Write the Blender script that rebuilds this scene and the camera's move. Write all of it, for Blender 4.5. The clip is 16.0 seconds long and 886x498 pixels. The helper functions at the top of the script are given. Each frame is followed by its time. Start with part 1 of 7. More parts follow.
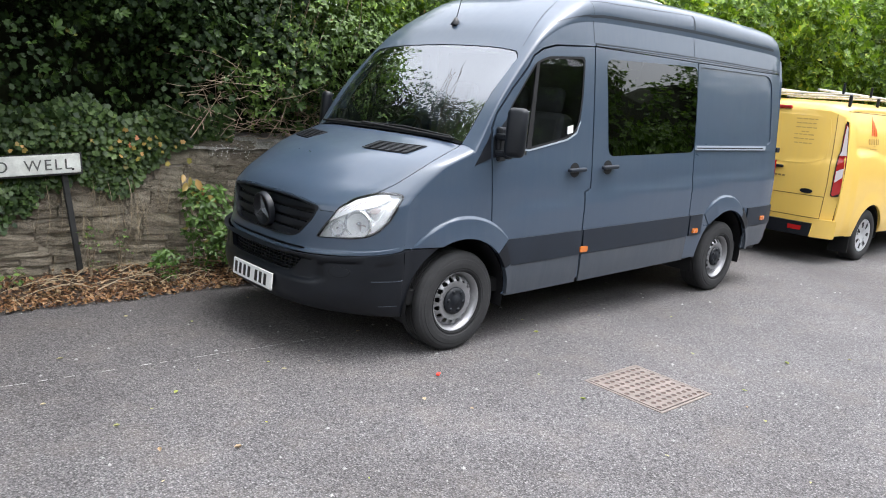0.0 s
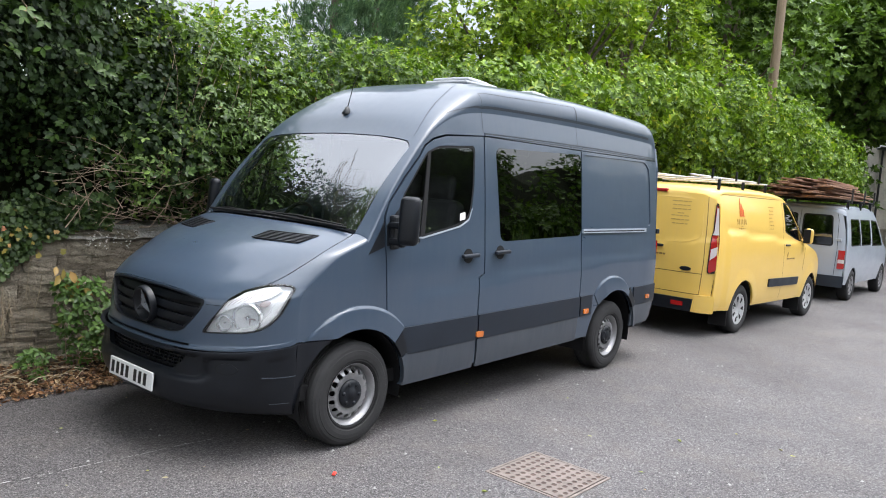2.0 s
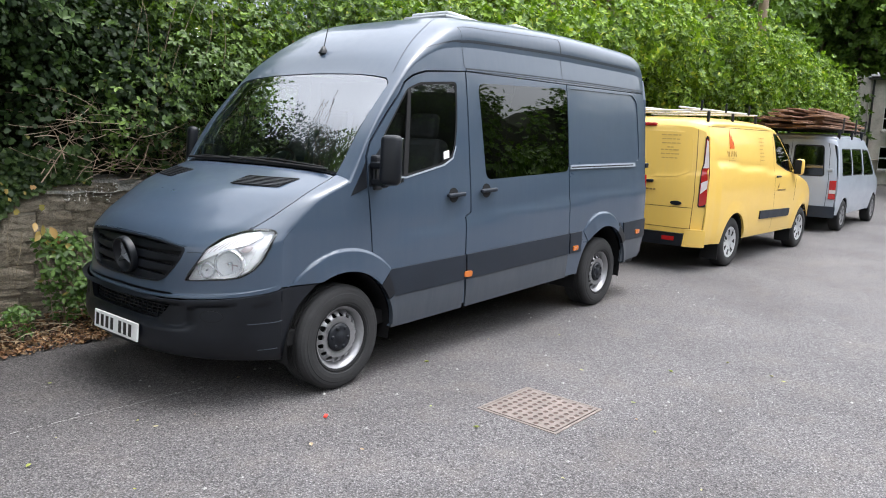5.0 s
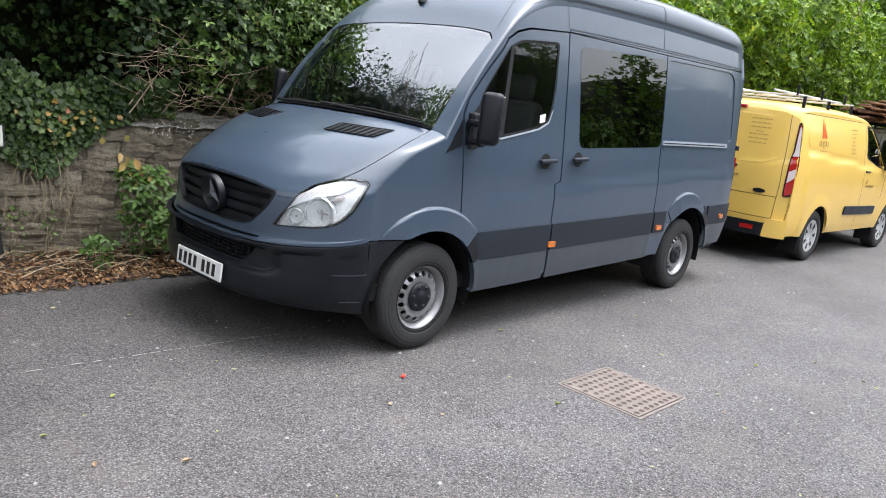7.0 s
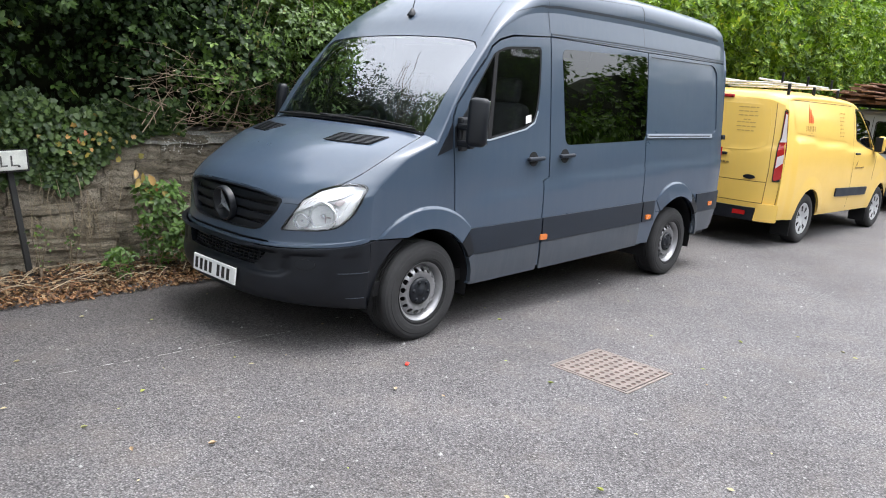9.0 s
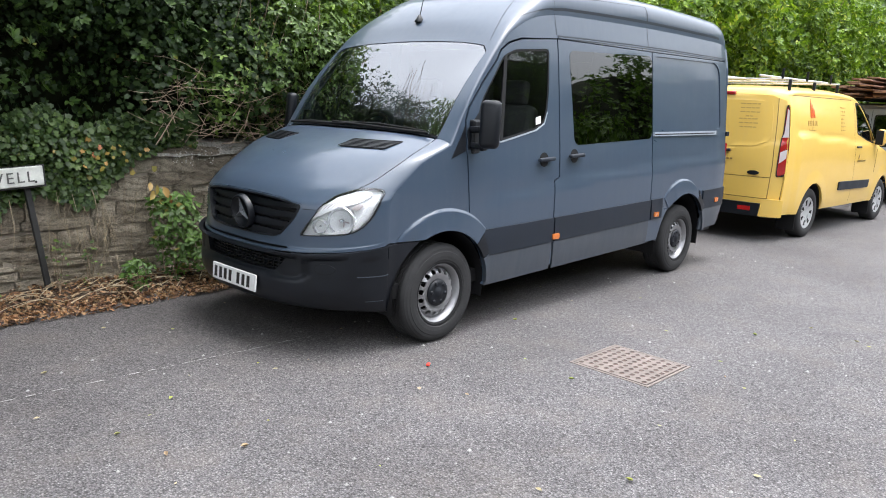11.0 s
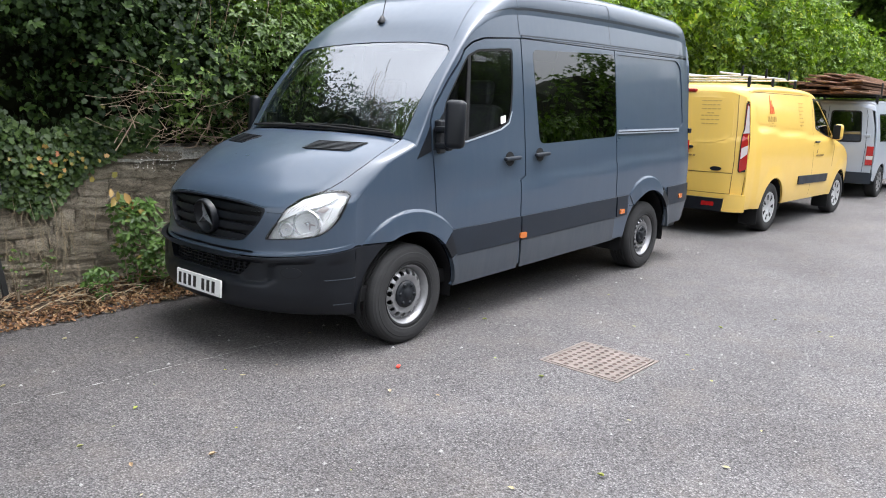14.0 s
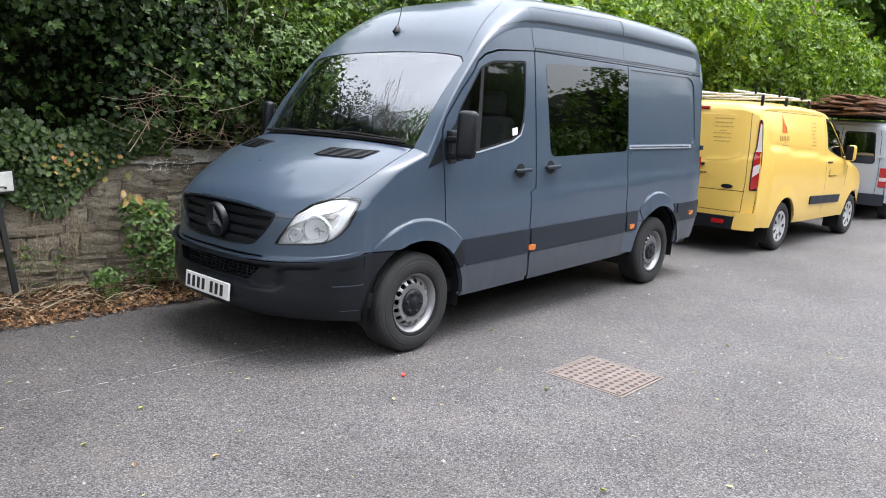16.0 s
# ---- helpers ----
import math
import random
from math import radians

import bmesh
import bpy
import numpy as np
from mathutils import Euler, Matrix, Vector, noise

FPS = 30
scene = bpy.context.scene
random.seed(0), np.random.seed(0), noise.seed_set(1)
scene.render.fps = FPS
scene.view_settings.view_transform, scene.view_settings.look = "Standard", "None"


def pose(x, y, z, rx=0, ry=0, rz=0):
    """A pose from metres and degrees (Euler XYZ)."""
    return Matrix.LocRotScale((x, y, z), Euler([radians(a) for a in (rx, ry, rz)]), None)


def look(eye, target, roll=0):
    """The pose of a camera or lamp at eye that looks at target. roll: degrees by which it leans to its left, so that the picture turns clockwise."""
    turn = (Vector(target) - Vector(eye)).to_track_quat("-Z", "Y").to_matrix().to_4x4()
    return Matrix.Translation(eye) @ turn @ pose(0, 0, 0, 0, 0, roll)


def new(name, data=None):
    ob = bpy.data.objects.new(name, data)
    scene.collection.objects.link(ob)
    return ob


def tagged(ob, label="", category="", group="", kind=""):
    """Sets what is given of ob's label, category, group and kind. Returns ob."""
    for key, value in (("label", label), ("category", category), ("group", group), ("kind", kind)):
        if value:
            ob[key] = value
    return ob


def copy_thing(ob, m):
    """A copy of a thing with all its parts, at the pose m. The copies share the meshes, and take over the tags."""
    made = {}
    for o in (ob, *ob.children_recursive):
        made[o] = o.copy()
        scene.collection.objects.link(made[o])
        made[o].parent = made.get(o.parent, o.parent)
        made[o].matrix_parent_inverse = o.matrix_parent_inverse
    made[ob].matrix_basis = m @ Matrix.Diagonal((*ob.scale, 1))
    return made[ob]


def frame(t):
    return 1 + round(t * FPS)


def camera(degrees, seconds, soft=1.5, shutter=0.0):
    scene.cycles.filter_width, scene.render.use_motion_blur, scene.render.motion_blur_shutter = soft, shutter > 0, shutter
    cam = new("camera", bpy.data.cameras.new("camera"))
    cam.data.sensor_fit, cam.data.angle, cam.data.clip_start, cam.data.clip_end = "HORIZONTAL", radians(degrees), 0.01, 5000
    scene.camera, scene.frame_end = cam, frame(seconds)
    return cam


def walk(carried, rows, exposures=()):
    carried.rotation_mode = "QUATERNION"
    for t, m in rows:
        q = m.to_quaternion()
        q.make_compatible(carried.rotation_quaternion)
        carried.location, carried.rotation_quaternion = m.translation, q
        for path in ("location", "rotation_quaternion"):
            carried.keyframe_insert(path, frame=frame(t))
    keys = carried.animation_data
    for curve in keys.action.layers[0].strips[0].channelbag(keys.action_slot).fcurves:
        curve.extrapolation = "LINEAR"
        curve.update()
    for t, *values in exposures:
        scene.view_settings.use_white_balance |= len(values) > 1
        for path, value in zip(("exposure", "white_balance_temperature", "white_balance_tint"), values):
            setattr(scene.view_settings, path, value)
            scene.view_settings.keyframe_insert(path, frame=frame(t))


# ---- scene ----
cam = camera(61.9, 16.0, 1.0)
PATH = [
    (0, (-2.334, -4.424, 1.703), (-1.011, -2.981, 1.294), 4.5),
    (0.5, (-2.33, -4.423, 1.714), (-0.998, -2.978, 1.337), 4.5),
    (1, (-2.311, -4.396, 1.727), (-0.949, -2.968, 1.399), 4.0),
    (1.5, (-2.277, -4.376, 1.747), (-0.776, -3.073, 1.522), 3.5),
    (2, (-2.277, -4.377, 1.764), (-0.749, -3.1, 1.584), 4.3),
    (2.5, (-2.295, -4.382, 1.769), (-0.787, -3.071, 1.69), 4.3),
    (3, (-2.291, -4.425, 1.756), (-0.805, -3.09, 1.656), 3.5),
    (3.5, (-2.224, -4.492, 1.736), (-0.737, -3.174, 1.515), 0.9),
    (4, (-2.156, -4.535, 1.734), (-0.65, -3.252, 1.435), 0.9),
    (4.2, (-2.153, -4.533, 1.73), (-0.649, -3.249, 1.43), 0.6),
    (6.3, (-2.25, -4.097, 1.633), (-0.706, -2.879, 1.268), 7.2),
    (6.5, (-2.242, -4.103, 1.643), (-0.735, -2.847, 1.259), 7.4),
    (7, (-2.249, -4.064, 1.631), (-0.805, -2.744, 1.214), 6.8),
    (7.5, (-2.258, -4.067, 1.622), (-0.824, -2.738, 1.198), 6.7),
    (8, (-2.304, -4.173, 1.637), (-0.872, -2.843, 1.212), 7.3),
    (8.5, (-2.339, -4.333, 1.637), (-0.925, -2.986, 1.206), 7.0),
    (9, (-2.438, -4.364, 1.678), (-1.013, -3.024, 1.262), 4.0),
    (9.2, (-2.489, -4.325, 1.667), (-1.06, -2.986, 1.263), 2.0),
    (11.3, (-2.563, -4.332, 1.639), (-1.138, -2.985, 1.247), 2.4),
    (11.5, (-2.564, -4.333, 1.636), (-1.159, -2.965, 1.243), 2.4),
    (12, (-2.55, -4.334, 1.641), (-1.17, -2.942, 1.243), 3.0),
    (12.5, (-2.531, -4.34, 1.634), (-1.136, -2.967, 1.222), 2.7),
    (13, (-2.529, -4.344, 1.639), (-1.09, -3.016, 1.231), 1.3),
    (13.5, (-2.537, -4.332, 1.63), (-1.066, -3.036, 1.229), 1.2),
    (14, (-2.542, -4.329, 1.633), (-1.058, -3.046, 1.245), 1.5),
    (14.5, (-2.55, -4.333, 1.642), (-1.067, -3.041, 1.279), 2.6),
    (15, (-2.566, -4.347, 1.629), (-1.093, -3.043, 1.271), 3.3),
    (15.5, (-2.555, -4.341, 1.632), (-1.09, -3.029, 1.269), 3.3),
    (16, (-2.546, -4.335, 1.631), (-1.074, -3.03, 1.269), 3.0),
]
EXPOSURE = [(0, 1.36), (1.5, 1.36), (2.0, 1.2), (2.5, 1.08), (3.0, 1.14), (3.5, 1.26), (4.2, 1.28), (6.3, 1.26), (7.0, 1.29), (8.0, 1.36), (16, 1.36)]
walk(cam, [(t, look(eye, target, roll)) for t, eye, target, roll in PATH], EXPOSURE)

# ---- world and light: bright overcast day ----
world = bpy.data.worlds.new("sky")
scene.world = world
world.use_nodes = True
wn, wl = world.node_tree.nodes, world.node_tree.links
wn.clear()
SUN_ELEV, SUN_TURN = 72.0, 136.0
sky_node = wn.new("ShaderNodeTexSky")
sky_node.sky_type, sky_node.sun_disc = "NISHITA", False
sky_node.sun_elevation, sky_node.sun_rotation = radians(SUN_ELEV), radians(SUN_TURN)
sky_node.dust_density, sky_node.air_density = 3.0, 1.0
grey = wn.new("ShaderNodeHueSaturation")
grey.inputs["Saturation"].default_value = 0.30
wl.new(sky_node.outputs[0], grey.inputs["Color"])
wtc = wn.new("ShaderNodeTexCoord")
cloud = wn.new("ShaderNodeTexNoise")
cloud.inputs["Scale"].default_value, cloud.inputs["Detail"].default_value = 2.2, 6.0
wl.new(wtc.outputs["Generated"], cloud.inputs["Vector"])
cr = wn.new("ShaderNodeValToRGB")
cr.color_ramp.elements[0].position, cr.color_ramp.elements[1].position = 0.3, 0.72
cr.color_ramp.elements[0].color, cr.color_ramp.elements[1].color = (0.76, 0.785, 0.835, 1), (1.11, 1.13, 1.145, 1)
wl.new(cloud.outputs["Fac"], cr.inputs[0])
over = wn.new("ShaderNodeMix")
over.data_type, over.blend_type = "RGBA", "MULTIPLY"
over.inputs[0].default_value = 1.0
wl.new(grey.outputs[0], over.inputs[6])
wl.new(cr.outputs[0], over.inputs[7])
# an overcast sky is brightest overhead
up = wn.new("ShaderNodeSeparateXYZ")
wl.new(wtc.outputs["Generated"], up.inputs[0])
zen = wn.new("ShaderNodeMapRange")
zen.inputs[3].default_value, zen.inputs[4].default_value = 0.22, 2.62
wl.new(up.outputs[2], zen.inputs[0])
dome = wn.new("ShaderNodeVectorMath")
dome.operation = "SCALE"
wl.new(over.outputs[2], dome.inputs[0])
wl.new(zen.outputs[0], dome.inputs["Scale"])
bg = wn.new("ShaderNodeBackground")
bg.inputs["Strength"].default_value = 0.15
wl.new(dome.outputs[0], bg.inputs["Color"])
wo = wn.new("ShaderNodeOutputWorld")
wl.new(bg.outputs[0], wo.inputs["Surface"])

sun = new("sun", bpy.data.lights.new("sun", "SUN"))
sun.data.energy, sun.data.angle, sun.data.color = 1.0, radians(180), (1.0, 0.98, 0.95)
# Sky Texture: rotation 0 is +Y, growing clockwise seen from above
sun_dir = Vector((math.sin(radians(SUN_TURN)) * math.cos(radians(SUN_ELEV)), math.cos(radians(SUN_TURN)) * math.cos(radians(SUN_ELEV)), math.sin(radians(SUN_ELEV))))
sun.rotation_mode = "QUATERNION"
sun.rotation_quaternion = sun_dir.to_track_quat("Z", "Y")
sun.location = sun_dir * 60


# ---- materials ----
def node_mat(name):
    m = bpy.data.materials.new(name)
    m.use_nodes = True
    nt = m.node_tree
    return m, nt, nt.nodes["Principled BSDF"], nt.nodes["Material Output"]


def link(nt, a, b):
    nt.links.new(a, b)


def noise_of(nt, scale, detail=4.0, rough=0.6, src="Object", stretch=None):
    tc = nt.nodes.new("ShaderNodeTexCoord")
    n = nt.nodes.new("ShaderNodeTexNoise")
    n.inputs["Scale"].default_value, n.inputs["Detail"].default_value, n.inputs["Roughness"].default_value = scale, detail, rough
    if stretch:
        mp = nt.nodes.new("ShaderNodeMapping")
        mp.inputs["Scale"].default_value = stretch
        link(nt, tc.outputs[src], mp.inputs[0])
        link(nt, mp.outputs[0], n.inputs["Vector"])
    else:
        link(nt, tc.outputs[src], n.inputs["Vector"])
    return n.outputs["Fac"]


def ramp_of(nt, fac, stops):
    r = nt.nodes.new("ShaderNodeValToRGB")
    els = r.color_ramp.elements
    while len(els) < len(stops):
        els.new(0.5)
    for e, (p, c) in zip(els, stops):
        e.position, e.color = p, (*c, 1) if len(c) == 3 else c
    link(nt, fac, r.inputs[0])
    return r.outputs[0]


def mix_of(nt, fac, a, b, mode="MIX"):
    m = nt.nodes.new("ShaderNodeMix")
    m.data_type, m.blend_type = "RGBA", mode
    for sock, v in ((m.inputs[0], fac), (m.inputs[6], a), (m.inputs[7], b)):
        if hasattr(v, "links"):
            link(nt, v, sock)
        elif isinstance(v, (int, float)):
            sock.default_value = v
        else:
            sock.default_value = (*v, 1)
    return m.outputs[2]


def range_of(nt, fac, lo, hi):
    m = nt.nodes.new("ShaderNodeMapRange")
    m.inputs[1].default_value, m.inputs[2].default_value = 0.3, 0.7
    m.inputs[3].default_value, m.inputs[4].default_value = lo, hi
    link(nt, fac, m.inputs[0])
    return m.outputs[0]


def bump_of(nt, bsdf, height, strength, distance=0.01):
    b = nt.nodes.new("ShaderNodeBump")
    b.inputs["Strength"].default_value, b.inputs["Distance"].default_value = strength, distance
    link(nt, height, b.inputs["Height"])
    link(nt, b.outputs[0], bsdf.inputs["Normal"])


def tint(c, k):
    return tuple(min(1.0, v * k) for v in c)


def mat(name, color, rough=0.5, metal=0.0, var=0.15, scale=3.0, fine=40.0, bump=0.0, coat=0.0, spec=0.5, stretch=None, dist=0.004, rvar=0.08):
    m, nt, p, _ = node_mat(name)
    big, small = noise_of(nt, scale, stretch=stretch), noise_of(nt, fine, 3.0, stretch=stretch)
    c1 = ramp_of(nt, big, [(0.3, tint(color, 1 - var)), (0.7, tint(color, 1 + var))])
    c2 = ramp_of(nt, small, [(0.3, (1 - var * 0.6,) * 3), (0.7, (1.0, 1.0, 1.0))])
    link(nt, mix_of(nt, 1.0, c1, c2, "MULTIPLY"), p.inputs["Base Color"])
    link(nt, range_of(nt, big, max(0.02, rough - rvar), min(1, rough + rvar)), p.inputs["Roughness"])
    p.inputs["Metallic"].default_value = metal
    p.inputs["Specular IOR Level"].default_value = spec
    p.inputs["Coat Weight"].default_value = coat
    p.inputs["Coat Roughness"].default_value = 0.06
    if bump:
        bump_of(nt, p, small, bump, dist)
    return m


def paint_mat(name, color, rough=0.32, dust=(0.30, 0.28, 0.25), dirt=0.12):
    """Vehicle paint: solid colour under clear coat, with a thin film of road dust."""
    m, nt, p, _ = node_mat(name)
    film = noise_of(nt, 1.7, 5.0, 0.65, stretch=(1, 1, 2.2))
    streak = noise_of(nt, 9.0, 4.0, 0.6, stretch=(2.5, 2.5, 0.35))
    fac = nt.nodes.new("ShaderNodeMath")
    fac.operation = "MULTIPLY"
    link(nt, film, fac.inputs[0])
    link(nt, streak, fac.inputs[1])
    f2 = nt.nodes.new("ShaderNodeMapRange")
    f2.inputs[1].default_value, f2.inputs[2].default_value, f2.inputs[4].default_value = 0.16, 0.42, dirt
    link(nt, fac.outputs[0], f2.inputs[0])
    link(nt, mix_of(nt, f2.outputs[0], color, dust), p.inputs["Base Color"])
    link(nt, range_of(nt, film, rough - 0.05, rough + 0.1), p.inputs["Roughness"])
    p.inputs["Specular IOR Level"].default_value = 0.3
    p.inputs["Coat Weight"].default_value = 0.62
    p.inputs["Coat IOR"].default_value = 1.5
    link(nt, range_of(nt, film, 0.04, 0.08), p.inputs["Coat Roughness"])
    return m


def glass_mat(name, tint_color=(0.8, 0.85, 0.85), see=0.85, rough=0.0, ior=1.62):
    """Thin glazing: transparent with a Fresnel-weighted mirror."""
    m, nt, p, out = node_mat(name)
    nt.nodes.remove(p)
    tr, gl, mx, fr = (nt.nodes.new(k) for k in ("ShaderNodeBsdfTransparent", "ShaderNodeBsdfGlossy", "ShaderNodeMixShader", "ShaderNodeFresnel"))
    tr.inputs[0].default_value = (*tint(tint_color, see), 1)
    gl.inputs["Roughness"].default_value = rough
    gl.inputs[0].default_value = (0.95, 0.97, 1.0, 1)
    fr.inputs[0].default_value = ior
    link(nt, fr.outputs[0], mx.inputs[0])
    link(nt, tr.outputs[0], mx.inputs[1])
    link(nt, gl.outputs[0], mx.inputs[2])
    link(nt, mx.outputs[0], out.inputs["Surface"])
    return m


def leaf_mat(name, dark, light, old=None, old_share=0.03, rough=0.42, spec=0.3):
    """Leaves: colour differs leaf by leaf, some light comes through."""
    m, nt, p, out = node_mat(name)
    geo = nt.nodes.new("ShaderNodeNewGeometry")
    stops = [(0.0, dark), (0.55, tuple((a + b) / 2 for a, b in zip(dark, light))), (1.0 - old_share * 2, light)]
    if old:
        stops += [(1.0 - old_share, light), (1.0 - old_share * 0.8, old)]
    col = ramp_of(nt, geo.outputs["Random Per Island"], stops)
    patch = noise_of(nt, 0.9, 3.0)
    col = mix_of(nt, 1.0, col, ramp_of(nt, patch, [(0.3, (0.72, 0.75, 0.75)), (0.7, (1.15, 1.12, 1.0))]), "MULTIPLY")
    link(nt, col, p.inputs["Base Color"])
    p.inputs["Roughness"].default_value = rough
    p.inputs["Specular IOR Level"].default_value = spec
    tl, mx = nt.nodes.new("ShaderNodeBsdfTranslucent"), nt.nodes.new("ShaderNodeMixShader")
    link(nt, mix_of(nt, 1.0, col, (1.25, 1.35, 0.6), "MULTIPLY"), tl.inputs[0])
    mx.inputs[0].default_value = 0.28
    link(nt, p.outputs[0], mx.inputs[1])
    link(nt, tl.outputs[0], mx.inputs[2])
    link(nt, mx.outputs[0], out.inputs["Surface"])
    return m


def asphalt_mat():
    m, nt, p, _ = node_mat("asphalt")
    tc = nt.nodes.new("ShaderNodeTexCoord")
    vor = nt.nodes.new("ShaderNodeTexVoronoi")
    vor.inputs["Scale"].default_value = 115.0
    link(nt, tc.outputs["Object"], vor.inputs["Vector"])
    chip = nt.nodes.new("ShaderNodeSeparateColor")
    link(nt, vor.outputs["Color"], chip.inputs[0])
    stone = ramp_of(nt, chip.outputs[0], [(0.0, (0.075, 0.071, 0.073)), (0.25, (0.135, 0.129, 0.132)), (0.8, (0.176, 0.169, 0.173)), (1.0, (0.27, 0.262, 0.262))])
    gap = ramp_of(nt, vor.outputs["Distance"], [(0.25, (1.05, 1.05, 1.05)), (0.7, (0.48, 0.48, 0.49))])
    base = mix_of(nt, 1.0, stone, gap, "MULTIPLY")
    mid = noise_of(nt, 42.0, 4.0, 0.7)
    base = mix_of(nt, 1.0, base, ramp_of(nt, mid, [(0.34, (0.74, 0.73, 0.72)), (0.5, (1.0, 0.995, 0.985)), (0.68, (1.14, 1.135, 1.12))]), "MULTIPLY")
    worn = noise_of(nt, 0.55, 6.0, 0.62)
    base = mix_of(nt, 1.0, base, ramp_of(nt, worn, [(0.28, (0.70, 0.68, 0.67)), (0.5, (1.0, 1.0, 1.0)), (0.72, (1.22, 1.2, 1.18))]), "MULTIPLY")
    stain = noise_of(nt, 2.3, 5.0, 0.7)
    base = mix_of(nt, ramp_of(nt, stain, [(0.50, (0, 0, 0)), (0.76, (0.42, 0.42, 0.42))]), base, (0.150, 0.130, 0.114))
    # hedge-side shade painted into the road colour, broken up along its edge
    sep = nt.nodes.new("ShaderNodeSeparateXYZ")
    link(nt, tc.outputs["Object"], sep.inputs[0])
    wob = noise_of(nt, 0.8, 5.0, 0.65)
    add = nt.nodes.new("ShaderNodeMath")
    add.operation = "MULTIPLY_ADD"
    add.inputs[1].default_value = 2.6
    link(nt, wob, add.inputs[0])
    link(nt, sep.outputs[1], add.inputs[2])
    verge_shade = nt.nodes.new("ShaderNodeMapRange")
    verge_shade.inputs[1].default_value, verge_shade.inputs[2].default_value, verge_shade.inputs[4].default_value = -0.9, 2.3, 0.62
    link(nt, add.outputs[0], verge_shade.inputs[0])
    base = mix_of(nt, verge_shade.outputs[0], base, mix_of(nt, 1.0, base, (0.50, 0.475, 0.455), "MULTIPLY"))
    link(nt, base, p.inputs["Base Color"])
    p.inputs["Roughness"].default_value = 0.85
    p.inputs["Specular IOR Level"].default_value = 0.3
    bump_of(nt, p, vor.outputs["Distance"], 0.8, 0.008)
    return m


def stone_mat(name, a, b, moss=0.35):
    m, nt, p, _ = node_mat(name)
    inf = nt.nodes.new("ShaderNodeObjectInfo")
    big, fine = noise_of(nt, 5.0, 6.0, 0.65), noise_of(nt, 55.0, 5.0, 0.7)
    own = ramp_of(nt, inf.outputs["Random"], [(0.0, a), (0.5, tuple((p_ + q_) / 2 for p_, q_ in zip(a, b))), (1.0, b)])
    c = mix_of(nt, 1.0, own, ramp_of(nt, big, [(0.32, (0.42, 0.39, 0.34)), (0.5, (0.95, 0.94, 0.92)), (0.7, (1.3, 1.27, 1.2))]), "MULTIPLY")
    c = mix_of(nt, 1.0, c, ramp_of(nt, fine, [(0.32, (0.40, 0.40, 0.40)), (0.62, (1.12, 1.12, 1.12))]), "MULTIPLY")
    lich = noise_of(nt, 13.0, 4.0, 0.7)
    c = mix_of(nt, ramp_of(nt, lich, [(0.6, (0, 0, 0)), (0.72, (moss, moss, moss))]), c, (0.36, 0.37, 0.31))
    link(nt, c, p.inputs["Base Color"])
    p.inputs["Roughness"].default_value = 0.9
    p.inputs["Specular IOR Level"].default_value = 0.2
    bump_of(nt, p, mix_of(nt, 0.6, big, fine), 1.0, 0.03)
    return m


def litter_mat(name, cols):
    m, nt, p, _ = node_mat(name)
    geo = nt.nodes.new("ShaderNodeNewGeometry")
    n = len(cols) - 1
    col = ramp_of(nt, geo.outputs["Random Per Island"], [(i / n, c) for i, c in enumerate(cols)])
    fine = noise_of(nt, 60.0, 3.0)
    link(nt, mix_of(nt, 1.0, col, ramp_of(nt, fine, [(0.3, (0.7, 0.7, 0.7)), (0.7, (1.1, 1.1, 1.1))]), "MULTIPLY"), p.inputs["Base Color"])
    p.inputs["Roughness"].default_value = 0.7
    return m


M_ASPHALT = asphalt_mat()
M_STONE = stone_mat("wall_stone", (0.29, 0.25, 0.195), (0.47, 0.415, 0.335))
M_MORTAR = mat("earth_mortar", (0.29, 0.255, 0.205), 0.95, var=0.3, scale=6, fine=70, bump=0.8, dist=0.01, spec=0.1)
M_COPING = stone_mat("coping_mortar", (0.46, 0.445, 0.41), (0.54, 0.52, 0.48), 0.5)
M_SOIL = mat("soil", (0.075, 0.055, 0.04), 0.95, var=0.35, scale=5, fine=60, bump=0.9, dist=0.02, spec=0.1)
# shade given as a colour, for the backing sheets inside the foliage
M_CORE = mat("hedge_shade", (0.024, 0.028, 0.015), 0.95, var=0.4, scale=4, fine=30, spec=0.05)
M_GRASS = mat("hill_grass", (0.10, 0.15, 0.045), 0.9, var=0.35, scale=0.15, fine=2.0, spec=0.1)
M_IVY = leaf_mat("ivy_leaf", (0.022, 0.046, 0.016), (0.088, 0.145, 0.042), (0.18, 0.16, 0.04), 0.008, 0.38)
# privet and thicket leaf colours hold the shade under the overhanging tree
M_SHADE = leaf_mat("shaded_privet_leaf", (0.022, 0.046, 0.014), (0.070, 0.125, 0.030), (0.12, 0.14, 0.03), 0.01, 0.4, 0.2)
M_IVY_SHADED = leaf_mat("shaded_ivy_leaf", (0.009, 0.020, 0.008), (0.034, 0.062, 0.018), (0.10, 0.10, 0.03), 0.006, 0.45, 0.14)
M_BRAMBLE = leaf_mat("bramble_leaf", (0.042, 0.080, 0.020), (0.145, 0.235, 0.052), (0.20, 0.14, 0.05), 0.012)
M_LAUREL = leaf_mat("spring_leaf", (0.042, 0.092, 0.011), (0.205, 0.325, 0.032), (0.36, 0.40, 0.055), 0.04, 0.45)
M_SPRING = leaf_mat("sunlit_tree_leaf", (0.065, 0.125, 0.012), (0.28, 0.41, 0.034), (0.40, 0.44, 0.05), 0.04, 0.45)
M_TREE = leaf_mat("tree_leaf", (0.038, 0.078, 0.014), (0.135, 0.225, 0.040), spec=0.18)
